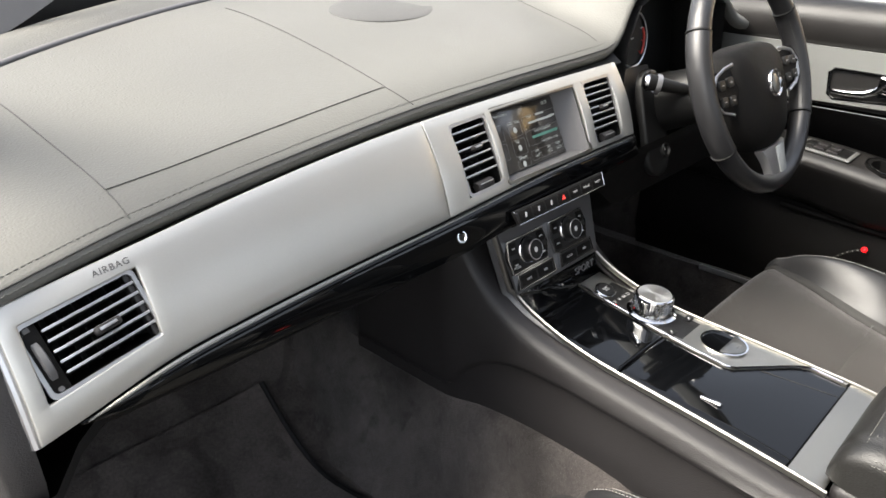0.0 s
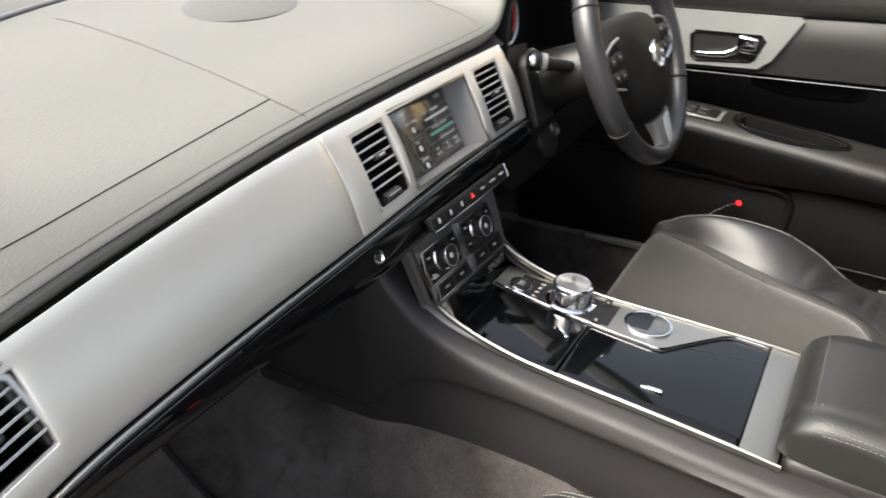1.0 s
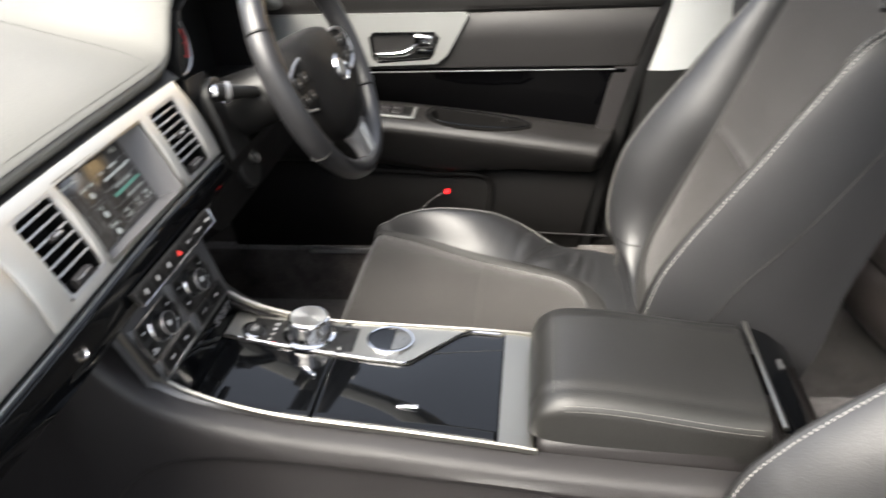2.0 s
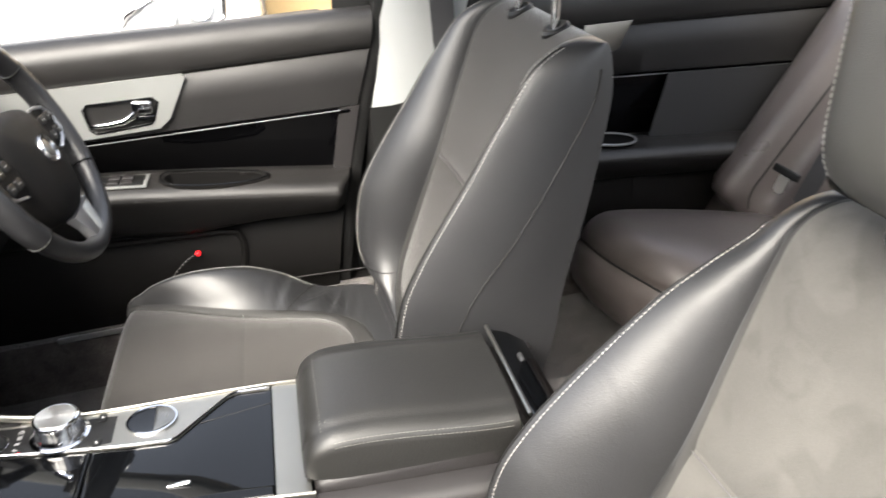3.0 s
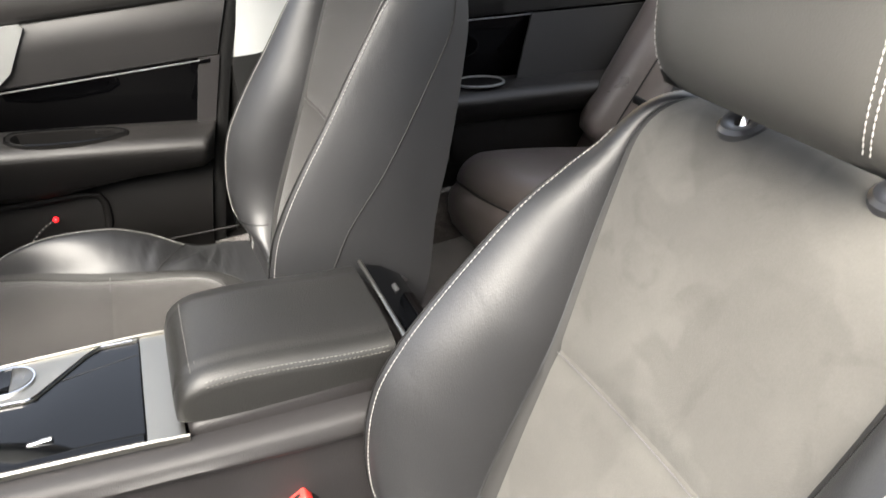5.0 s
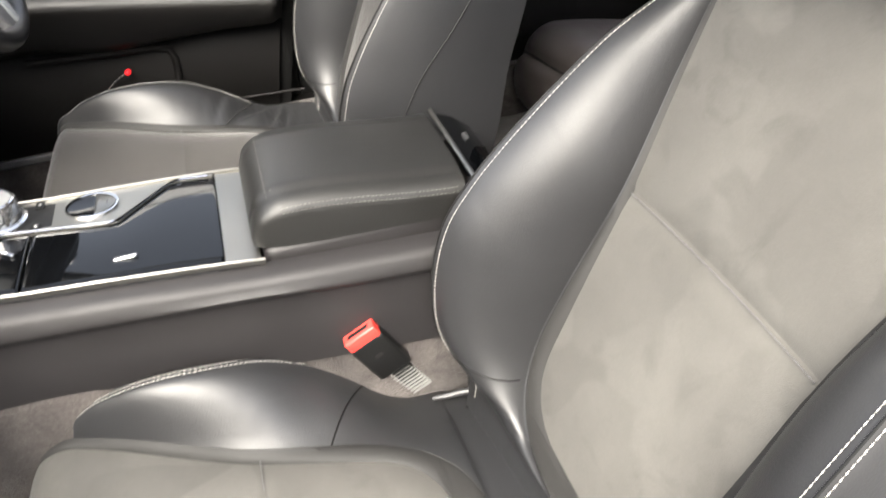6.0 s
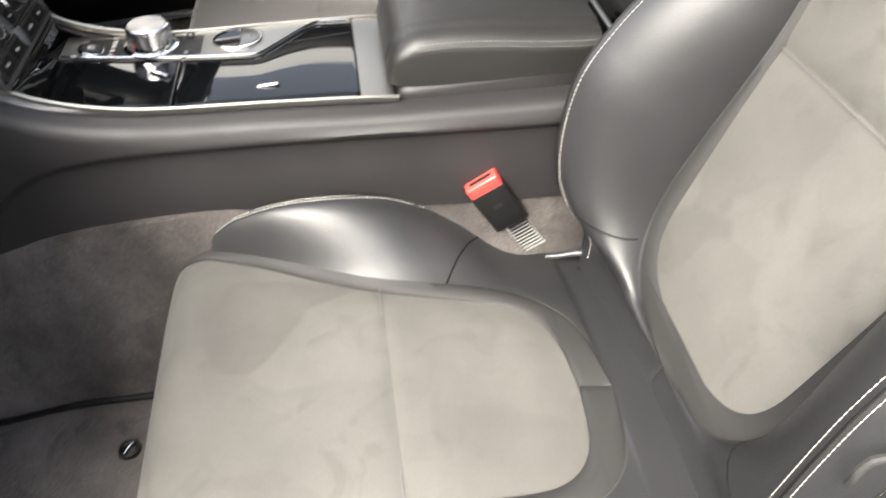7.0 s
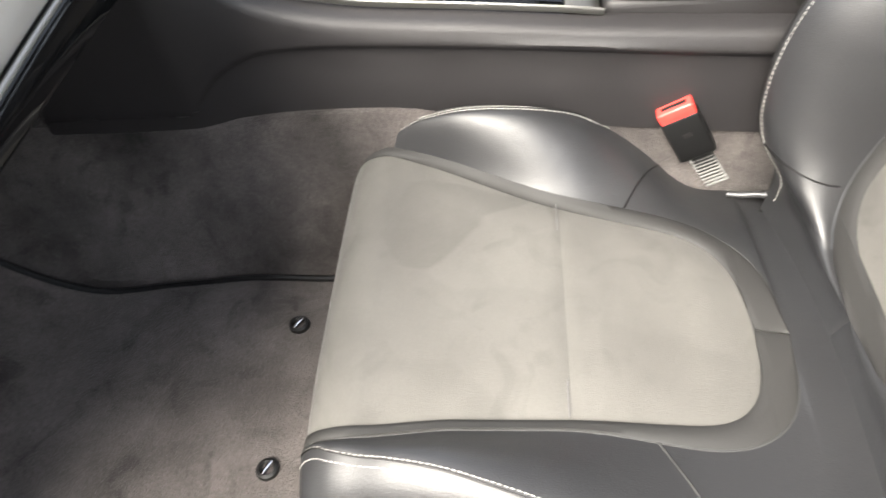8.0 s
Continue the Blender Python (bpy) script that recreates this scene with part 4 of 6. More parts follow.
for y in steps(0.052, 0.309, 30):
    k = (y - 0.052) / 0.257
    e = min(1.0, (0.309 - y) / 0.046, (y - 0.052) / 0.010)
    e = math.sqrt(max(0.0, 1 - (1 - e) ** 2))
    top = lerp(0.415, 0.437, smooth(min(1.0, k * 1.25))) + 0.007
    base = lerp(0.362, 0.386, k)
    hw = 0.0985 - 0.010 * (1 - e) - 0.003 * k
    pts = [(-hw, base)]
    for t in steps(0, 90, 6):
        a = radians(t)
        pts.append((-hw + 0.026 * (1 - math.cos(a)), top - 0.026 + 0.021 * math.sin(a)))
    for q in steps(-0.7, 0.7, 10):
        pts.append((q * hw, top - 0.005 + 0.005 * (1 - q * q)))
    for t in steps(90, 0, 6):
        a = radians(t)
        pts.append((hw - 0.026 * (1 - math.cos(a)), top - 0.026 + 0.021 * math.sin(a)))
    pts.append((hw, base))
    rows.append([(x, y, base + (z - base) * (0.25 + 0.75 * e)) for x, z in pts])
pad = loft(rows)
for r in (pad.verts[:len(rows[0])], pad.verts[-len(rows[0]):]):
    pad.faces.new(list(r))
armpad = part("armrest_pad", pad, ARM_LEATHER, con, "charcoal leather armrest lid", 60)
cols = [list(c) for c in zip(*rows)]
for k, (ca, cb) in enumerate(((2.2, 2.2), (3.2, 3.2))):
    def along(c):
        f = c - int(c)
        return [Vector(cols[int(c)][i]).lerp(Vector(cols[int(c) + 1][i]), f) + Vector((0, 0, 0.0004)) for i in range(2, 27)]
    bm = stitches(along(ca), 0.005, 0.0035, 0.0005)
    stitches(along(len(cols) - 2 - ca + 0.999), 0.005, 0.0035, 0.0005, bm=bm)
    front = [Vector(rows[27][c]) + Vector((0, -0.006 * k, 0.0005 + 0.001 * k)) for c in range(6, len(cols) - 6)]
    stitches(front, 0.005, 0.0035, 0.0005, bm=bm)
    tagged(part("stitching", bm, ARM_THREAD, armpad), kind="stuff")
part("rear_trim", box((0.190, 0.0055, 0.007), pose(0, 0.0475, 0.4125, -25), 0.002), ALU_LIGHT, con, "bright strip at the back of the armrest")
rows = [[(x, y, z) for x in steps(-0.092, 0.092, 6)] for y, z in ((0.044, 0.408), (0.020, 0.398), (-0.005, 0.378), (-0.018, 0.34), (-0.024, 0.20))]
rear = part("rear_face", sheet(rows, 0.004, (0, 1, 0)), GLOSS, con, "piano-black rear face of the console", 70)
part("rear_catch", box((0.018, 0.008, 0.003), pose(0.030, 0.020, 0.3985, -25), 0.0012), COLLAR_GREY, rear)

# climate and audio fascia between dashboard and console
fas = thing("control_panel", (0, 0.72, 0.47), "silver-grey control panel with black climate and audio buttons", "control panel")


def F(x, z, o=0.0):
    return Vector((x, 0.546 + 0.35 * z, z)) + Vector((0, -0.944, 0.330)) * o


wid = curve_of([(0.445, 0.086), (0.50, 0.094), (0.55, 0.100)])
rows = [[F(lerp(-1.12, 1.0, k) * wid(z), z, 0.001) for k in steps(0, 1, 12)] for z in steps(0.450, 0.556, 10)]
part("fascia", sheet(rows, 0.004, (0, 1, 0)), GRAPHITE, fas, "dark silver fascia plate", 60)
fm = lambda x, z, o=0.003: axes(F(x, z, o), (1, 0, 0), (0, 0.35, 1))
for s in (-1, 1):
    cx = -0.064 if s < 0 else 0.027
    m = fm(cx, 0.499, 0.0015)
    hexo = [(-0.037, 0.020), (0.034, 0.020), (0.040, 0.0), (0.034, -0.022), (-0.037, -0.022), (-0.041, 0.0)]
    pod = part("button_pod", plate(hexo, 0.004, m, 0.0012), BLACK, fas, "black button pod with a rotary knob")
    part("rim", frame_of([(x * 1.045, y * 1.075) for x, y in hexo], hexo, 0.0045, m), CHROME, pod)
    kn = part("rotary_knob", turned([(0.0175, 0.002), (0.0178, 0.005), (0.0150, 0.007), (0.0145, 0.016), (0.0135, 0.0175), (0.0, 0.0175)], 36, m), BLACK, pod, "black knob with a chrome collar")
    part("collar", turned([(0.0172, 0.0020), (0.0185, 0.0042), (0.0176, 0.0056), (0.0165, 0.0050)], 36, m), CHROME, kn)
    part("knob_ring", turned([(0.0138, 0.0170), (0.0133, 0.0182), (0.0127, 0.0180)], 36, m), SILVER, kn)
    part("symbol", turned([(0.0, 0.0178), (0.0032, 0.0178), (0.0036, 0.0175)], 12, m), MARK, kn)
    for a, b in ((-0.029, 0.010), (-0.029, -0.012), (0.029, 0.010), (0.029, -0.012)):
        bt = part("button", plate(rounded(0.014, 0.015, 0.002), 0.0014, m @ pose(a, b, 0.0035), 0.0005), PLASTIC, pod)
        part("symbol", box((0.006, 0.0018, 0.0002), m @ pose(a, b, 0.0050), 0), MARK, bt)
    if s < 0:
        words("writing", "MODE", 0.0048, m @ pose(-0.029, -0.0155, 0.0052), MARK, pod, depth=0.0001)
    m2 = fm(cx + 0.007, 0.4645, 0.0015)
    bar = [(-0.036, 0.010), (0.036, 0.010), (0.039, -0.008), (-0.039, -0.008)]
    pod2 = part("button_bar", plate(bar, 0.004, m2, 0.001), BLACK, fas, "black two-button bar")
    part("rim", frame_of([(x * 1.045, y * 1.16) for x, y in bar], bar, 0.0045, m2), CHROME, pod2)
    for a, body in ((-0.018, "MAX" if s < 0 else "AUTO"), (0.018, "")):
        bt = part("button", plate(rounded(0.032, 0.013, 0.002), 0.0012, m2 @ pose(a, 0.0005, 0.0036), 0.0004), PLASTIC, pod2)
        if body:
            words("writing", body, 0.0046, m2 @ pose(a, 0.0005, 0.0050), MARK, bt, depth=0.0001)
        else:
            part("symbol", box((0.007, 0.003, 0.0002), m2 @ pose(a, 0.0005, 0.0049), 0.0001), MARK, bt)
# row of buttons below the screen
rm = axes(D(-0.010, 0.5550, 0.0130), (1, 0, 0), UPD)
rowp = part("button_strip", plate([(-0.098, 0.0085), (0.098, 0.0085), (0.096, -0.010), (-0.094, -0.010)], 0.006, rm, 0.0015), BLACK, fas, "black row of small buttons")
part("rim", ring([rm @ Vector((x, y, 0.005)) for x, y in ((-0.098, 0.0085), (-0.094, -0.010), (0.096, -0.010), (0.098, 0.0085))], 0.0009, 6), CHROME, rowp)
for k in range(7):
    x = -0.080 + 0.0268 * k
    bt = part("button", plate(rounded(0.024, 0.013, 0.002), 0.0012, rm @ pose(x, -0.0005, 0.0058), 0.0004), PLASTIC, rowp)
    if k == 3:
        part("hazard_sign", plate([(-0.004, -0.003), (0.004, -0.003), (0.0, 0.004)], 0.0003, rm @ pose(x, -0.0005, 0.0071)), RED, bt)
    elif k > 3:
        words("writing", ("NAV", "PHONE", "MENU")[k - 4], 0.0045, rm @ pose(x, -0.0005, 0.0072), MARK, bt, depth=0.0001)
    else:
        part("symbol", box((0.003, 0.006, 0.0002), rm @ pose(x, -0.0005, 0.0071, 0, 0, -15), 0), MARK, bt)
part("card_slot", box((0.150, 0.005, 0.004), fm(-0.006, 0.5345, 0.0015), 0.001), FELT, fas, "black disc slot")

# ---- front seats ----
ins_half = curve_of([(0.17, 0.122), (0.22, 0.126), (0.335, 0.134), (0.434, 0.139), (0.554, 0.156), (0.654, 0.166), (0.72, 0.166)])
band_w = curve_of([(0.12, 0.024), (0.25, 0.022), (0.36, 0.012), (0.45, 0.007), (0.72, 0.006)])
wing = curve_of([(0.0, -0.01), (0.05, 0.000), (0.10, 0.012), (0.128, 0.026), (0.140, 0.046), (0.155, 0.068), (0.185, 0.096), (0.24, 0.123), (0.306, 0.138), (0.36, 0.132), (0.415, 0.117), (0.49, 0.090), (0.551, 0.064), (0.60, 0.034), (0.646, 0.006), (0.72, 0.0)])
wing_far = curve_of([(0.0, -0.01), (0.10, 0.010), (0.128, 0.020), (0.155, 0.048), (0.185, 0.068), (0.24, 0.088), (0.306, 0.099), (0.36, 0.095), (0.415, 0.085), (0.49, 0.068), (0.551, 0.056), (0.60, 0.045), (0.646, 0.034), (0.70, 0.020), (0.72, 0.016)])
wing_u = curve_of([(0.0, 0.200), (0.10, 0.214), (0.24, 0.220), (0.40, 0.216), (0.55, 0.207), (0.646, 0.198), (0.72, 0.19)])
side_u = curve_of([(0.0, 0.225), (0.20, 0.245), (0.45, 0.240), (0.60, 0.226), (0.72, 0.215)])
depth_far = curve_of([(0.0, -0.150), (0.28, -0.142), (0.39, -0.120), (0.48, -0.111), (0.57, -0.100), (0.67, -0.083), (0.72, -0.070)])
depth_near = curve_of([(0.0, -0.125), (0.72, -0.125)])
side_line = curve_of([(0.16, 0.016), (0.25, 0.014), (0.30, 0.010), (0.352, 0.004), (0.435, -0.020), (0.497, -0.034), (0.574, -0.050), (0.647, -0.061), (0.70, -0.052)])
crest = curve_of([(0.05, -0.005), (0.12, -0.004), (0.203, -0.012), (0.276, 0.030), (0.343, 0.065), (0.43, 0.068), (0.514, 0.040), (0.553, 0.012), (0.60, 0.0)])
cush_half = curve_of([(0.165, 0.112), (0.25, 0.124), (0.36, 0.138), (0.45, 0.158), (0.55, 0.184), (0.62, 0.187)])


def blunt(d, span):
    """1 at d = 0, falling to 0 at d = span along a blunt round end."""
    return max(0.0, 1 - (max(0.0, d) / span) ** 3) ** (1 / 3)


def seat(cx, dy, dz, recline, label, creased=False, raised=0.0, cloth=SUEDE):
    """A front seat. dy, dz move it from the passenger's place; recline in degrees."""
    base = Vector((cx, 0.135 + dy, 0.074 + dz))
    th = radians(recline)
    up, nn = Vector((0, -math.sin(th), math.cos(th))), Vector((0, math.cos(th), math.sin(th)))
    st = thing("car_seat", (cx, 0.30 + dy, FLOOR), label, "car seat", "front seats")

    lean = 0.055 if cx < 0 else 0.0            # the passenger's seat sits slightly turned

    def B(u, v, w):
        return base + Vector((u + lean * (v - 0.40), 0, 0)) + up * v + nn * w

    # backrest: one cross-section per height, cut into panels by column
    vs = steps(0.02, 0.20, 36) + steps(0.21, 0.64, 43)
    turn = steps(0, 90, 10)
    rows = []
    for i, v in enumerate(vs + [None] * len(turn)):
        if v is None:
            a = radians(turn[i - len(vs)])
            v = 0.64 + (0.072 if cx < 0 else 0.078) * math.sin(a)
            shut, slim = 1 - math.cos(a), 1 - (0.14 if cx < 0 else 0.05) * (1 - math.cos(a))
        else:
            shut, slim = 0.0, 1.0
        a_, e_, s_, w_ = ins_half(v) * blunt(0.25 - v, 0.088), wing_u(v), side_u(v), wing(v) if cx < 0 else wing_far(v)
        b_ = (ins_half(v) + band_w(v)) * blunt(0.27 - v, 0.140)
        cols = []
        hollow = -0.010 * smooth((v - 0.2) / 0.2)
        dent = -0.0032 * math.exp(-((v - 0.428) / 0.008) ** 2)
        swell = 0.006 * math.sin(math.pi * min(1, max(0, (v - 0.17) / 0.26))) + 0.004 * math.sin(math.pi * min(1, max(0, (v - 0.43) / 0.25)))
        for k in steps(0, 1, 12):                                  # half of the insert
            cols.append((k * a_, hollow * (1 - k * k) + (dent + swell * (1 - k**4) if v > 0.163 else 0)))
        for k, o in ((0.25, 0.0012), (0.75, 0.0016), (1.0, -0.0015)):             # border band
            cols.append((lerp(a_, b_, k), o + 0.05 * w_ * k))
        for k in (0.03, 0.08, 0.18, 0.32, 0.48, 0.64, 0.79, 0.90, 0.97, 1.0):     # wing, seam to stitched edge
            lift = w_ * (1 - (1 - k) ** 2.0) ** 0.5 if w_ > 0 else w_ * k
            lift = lerp(lift, w_ * k, 0.45) + 0.007 * math.sin(math.pi * k) - 0.003 * math.exp(-(k / 0.04) ** 2)
            lift = lerp(w_ * k * k, max(lift, 0.05 * w_), smooth((v - 0.115) / 0.045))
            cols.append((lerp(b_, e_, k ** 1.25), lift))
        for k in (0.04, 0.10, 0.2, 0.35, 0.55, 0.78, 1.0):         # outer side, edge to back
            d = w_ - (w_ - (depth_near(v) if cx < 0 else depth_far(v))) * k
            cols.append((e_ + (s_ - e_) * math.sin(math.pi * min(1, k * 1.6) / 2) ** 0.8 - 0.012 * k * k, d))
        row = [(u * slim, lerp(w, -0.055, shut)) for u, w in cols]
        rows.append((v, row))
    nI, nW, nS = 13, 13, 7

    # the passenger's outer wing lies flatter than the inner one; the driver's inner wing rises steeply to its stitched edge
    flatter = [(v, [(u, w * 0.50 if c > nI + 2 and w > 0 else w) for c, (u, w) in enumerate(row)]) for v, row in rows]
    if cx > 0:
        ks_ = (0.03, 0.08, 0.18, 0.32, 0.48, 0.64, 0.79, 0.90, 0.97, 1.0)
        flatter = []
        for v, row in rows:
            a, b = row[nI + 2], row[nI + nW - 1]
            full = smooth((v - 0.58) / 0.08)
            steep = [(u, lerp(lerp(a[1], b[1], ks_[c - nI - 3] ** 1.7), w, full) if nI + 3 <= c < nI + nW else w) for c, (u, w) in enumerate(row)]
            flatter.append((v, steep))

    def block(r0, r1, c0, c1, sgn):
        rws = flatter if sgn < 0 else rows
        return loft([[B(sgn * rws[i][1][c][0], rws[i][0], rws[i][1][c][1]) for c in range(c0, c1)] for i in range(r0, r1)])

    def both(r0, r1, c1):
        out = []
        for i in range(r0, r1):
            v, row = rows[i]
            out.append([B(-row[c][0], v, row[c][1]) for c in range(c1 - 1, 0, -1)] + [B(row[c][0], v, row[c][1]) for c in range(c1)])
        return loft(out)

    n = len(rows)
    low = next(i for i in range(n) if rows[i][0] > 0.1621)
    edge_lo = next(i for i in range(n) if rows[i][0] > 0.1301)
    mid = min(range(n), key=lambda i: abs(rows[i][0] - 0.428))
    back = part("backrest", both(edge_lo - 1, low + 1, nI + 3), BORDER, st, "charcoal leather backrest", 70)
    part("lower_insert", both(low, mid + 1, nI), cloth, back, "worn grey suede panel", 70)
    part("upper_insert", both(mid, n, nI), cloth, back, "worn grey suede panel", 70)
    for sgn in (-1, 1):
        part("border", block(low, n, nI - 1, nI + 3, sgn), BORDER, back, "matt leather border band", 70)
        part("side_wing", block(0, n, nI + 2, nI + nW, sgn), LEATHER, back, "charcoal leather side wing", 70)
        part("side_panel", block(0, n, nI + nW - 1, nI + nW + nS, sgn), LEATHER, back, "charcoal leather side panel", 70)
        hi = n - (9 if cx < 0 else 5)
        rws = flatter if sgn < 0 else rows
        line = lambda c, w=0.0004, f=0.0: [B(sgn * (lerp(rws[i][1][c][0], rws[i][1][c + 1][0], f) + 0.0006), rws[i][0], lerp(rws[i][1][c][1], rws[i][1][c + 1][1], f) + w) for i in range(16, hi)]
        e = nI + nW - 1
        tagged(part("stitching", stitches(line(e, 0.0004, 0.75), 0.0058, 0.0044, 0.00058), THREAD, back, "pale twin stitching"), kind="stuff")
        tagged(part("stitching", stitches(line(e - 2, 0.0012, 0.3), 0.0058, 0.0044, 0.00058), THREAD, back), kind="stuff")
        part("edge_seam", ring(line(e, 0.0002), 0.0013, 6), BLACK, back)
        part("piping", ring([B(sgn * rows[i][1][nI + 2][0], rows[i][0], rows[i][1][nI + 2][1] + 0.0004) for i in range(edge_lo + 1, n - 8)], 0.0016, 6), LEATHER, back)
        # seam where the wing meets the hip strip
        wp = []
        for c in range(nI + 3, nI + nW):
            v = lerp(0.182, 0.148, (c - nI - 3) / (nW - 4))
            i = max(q for q in range(n) if rows[q][0] <= v)
            f = (v - rows[i][0]) / (rows[i + 1][0] - rows[i][0])
            p, q = rws[i][1][c], rws[i + 1][1][c]
            wp.append(B(sgn * lerp(p[0], q[0], f), v, lerp(p[1], q[1], f) + 0.0002))
        part("wing_seam", ring(wp, 0.0012, 6), BLACK, back)
        # long seam that crosses the side panel
        pts = []
        for i in range(18, n - 6):
            v, row = rws[i]
            q = max(c for c in range(e, len(row) - 1) if row[c][1] >= side_line(v) or c == e)
            f = min(1.0, max(0.0, (row[q][1] - side_line(v)) / max(1e-6, row[q][1] - row[q + 1][1])))
            pts.append(B(sgn * (lerp(row[q][0], row[q + 1][0], f) + 0.0003), v, lerp(row[q][1], row[q + 1][1], f)))
        part("side_seam", ring(pts, 0.0013, 6), BLACK, back)
        tagged(part("stitching", stitches([p + Vector((sgn * 0.0008, 0.0022, -0.0012)) for p in pts], 0.0050, 0.0036, 0.0006), SEAM_GREY, back), kind="stuff")
    part("back_panel", loft([[B(-rows[i][1][-1][0], rows[i][0], rows[i][1][-1][1]), B(-rows[i][1][-1][0] * 0.8, rows[i][0], rows[i][1][-1][1] - 0.012 * (1 - i / n)), B(rows[i][1][-1][0] * 0.8, rows[i][0], rows[i][1][-1][1] - 0.012 * (1 - i / n)), B(rows[i][1][-1][0], rows[i][0], rows[i][1][-1][1])] for i in range(n)]), PLASTIC, back)
    part("cross_seam", ring([B(u, 0.428, 0.0015 - 0.010 * (1 - (u / 0.138) ** 2) * 0.9) for u in steps(-0.137, 0.137, 20)], 0.0005, 6), HOOD_GREY, back)

    # cushion: u across, y along, with rounded nose and side skirts
    def base_z(y):
        return 0.151 + 0.16 * y

    cy = [0.045, 0.06, 0.075, 0.09, 0.105, 0.12, 0.128, 0.1301, 0.1315, 0.135, 0.140, 0.147, 0.155, 0.162] + [0.1651, 0.1665, 0.17, 0.175, 0.182, 0.19, 0.20, 0.212, 0.225, 0.24] + steps(0.255, 0.545, 38)
    nose = steps(0, 1, 12)
    grids = {}
    for side, i, y in [(sd, i, y) for sd in (-1, 1) for i, y in enumerate(cy + [None] * len(nose))]:
        grid = grids.setdefault(side, [])
        tall = 0.40 if cx < 0 and side < 0 else 1.0 if cx < 0 else 0.86
        if y is None:
            q = nose[i - len(cy)]
            a = radians(min(1, q * 1.6) * 80)
            yy = 0.550 + (0.053 if cx < 0 else 0.026) * math.sin(a) - 0.03 * max(0, q - 0.62)
            drop = 0.040 * (1 - math.cos(a)) + 0.16 * max(0, q - 0.62) + 0.0064
            zz, cw = base_z(0.55) - drop, crest(0.55) * tall * (1 - 0.75 * q)
        else:
            q, yy, zz, cw = 0, y, base_z(y) - 0.0064 * smooth((y - 0.46) / 0.09), crest(y) * tall
        inside = cush_half(yy) * blunt(0.25 - yy, 0.085)
        band = (cush_half(yy) + lerp(0.030, 0.012, smooth((yy - 0.16) / 0.22))) * blunt(0.27 - yy, 0.140)
        row = []
        pad = 0.010 * smooth((yy - 0.165) / 0.05)
        dent = -0.004 * math.exp(-((yy - 0.357) / 0.004) ** 2)
        worn = 0.0025 * noise.noise((cx * 7, yy * 11, 1.0))
        for k in steps(0, 1, 10):
            row.append((k * inside, zz + pad * (1 - k**4) * 0.8 + dent * (1 - k**6) + worn * (1 - k) - 0.0025 * k**8))
        rise = cw * 0.30
        for k, o, r in ((0.10, 0.0010, 0.05), (0.5, 0.0012, 0.22), (0.9, 0.0010, 0.44), (1.0, -0.0022, 0.5)):
            row.append((lerp(inside, band, k), zz + o + rise * r))
        out_u = 0.262 - 0.02 * smooth((0.18 - yy) / 0.12)
        ridge = lerp(band + 0.008, out_u - 0.006, min(1.0, max(0.0, (0.580 - yy) / 0.30)) ** (0.62 if cx < 0 and side < 0 else 1.0))
        for k in steps(0, 1, 14)[1:]:
            wr = 0.0
            if creased:
                wr = 0.0105 * math.sin(yy * 190 + 7 * k + 3 * math.sin(yy * 40)) * math.exp(-((yy - 0.225) / 0.06) ** 2) * math.sin(math.pi * min(1, k * 1.1)) ** 0.7
            row.append((lerp(band, ridge, k), zz - 0.0022 * (1 - k) + rise * 0.5 * (1 - k) + cw * math.sin(math.pi * k / 2) ** 1.15 + 0.003 * math.sin(math.pi * k) + wr - (0.030 * smooth((0.25 - yy) / 0.09) * k ** 1.6 if side > 0 and cx < 0 else 0.0)))
        zr = row[-1][1]
        row += [(lerp(ridge, out_u, 0.35), zr - 0.008), (lerp(ridge, out_u, 0.75), min(zr - 0.026, zz + 0.01)), (out_u, min(zr - 0.055, zz - 0.02)), (out_u + 0.002, zz - 0.09), (out_u - 0.004, zz - 0.13)]
        grid.append((yy, row))

    def P(u, y, z):
        return Vector((cx + u + lean * 1.5 * (y - 0.36) + 0.012 * smooth((y - 0.36) / 0.2), y + dy, z + dz))

    def cb(r0, r1, c0, c1, sgn):
        return loft([[P(sgn * grids[sgn][i][1][c][0], grids[sgn][i][0], grids[sgn][i][1][c][1]) for c in range(c0, c1)] for i in range(r0, r1)])

    def cboth(r0, r1, c1):
        return loft([[P(-grids[-1][i][1][c][0], grids[-1][i][0], grids[-1][i][1][c][1]) for c in range(c1 - 1, 0, -1)] + [P(grid[i][1][c][0], grid[i][0], grid[i][1][c][1]) for c in range(c1)] for i in range(r0, r1)])

    m = len(grid)
    r_in = next(i for i in range(m) if grid[i][0] > 0.165)
    r_mid = min(range(m), key=lambda i: abs(grid[i][0] - 0.357))
    r_b = next(i for i in range(m) if grid[i][0] > 0.1300)
    cush = part("cushion", cboth(r_b - 1, r_in + 1, 15), BORDER, st, "charcoal leather seat cushion", 70)
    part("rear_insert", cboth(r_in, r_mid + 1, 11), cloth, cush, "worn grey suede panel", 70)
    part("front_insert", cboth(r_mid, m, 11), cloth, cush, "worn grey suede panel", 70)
    for sgn in (-1, 1):
        part("border", cb(r_in, m, 10, 15, sgn), BORDER, cush, "matt leather border band", 70)
        part("bolster", cb(0, m, 14, len(grid[0][1]), sgn), LEATHER, cush, "charcoal leather bolster", 70)
        gs = grids[sgn]
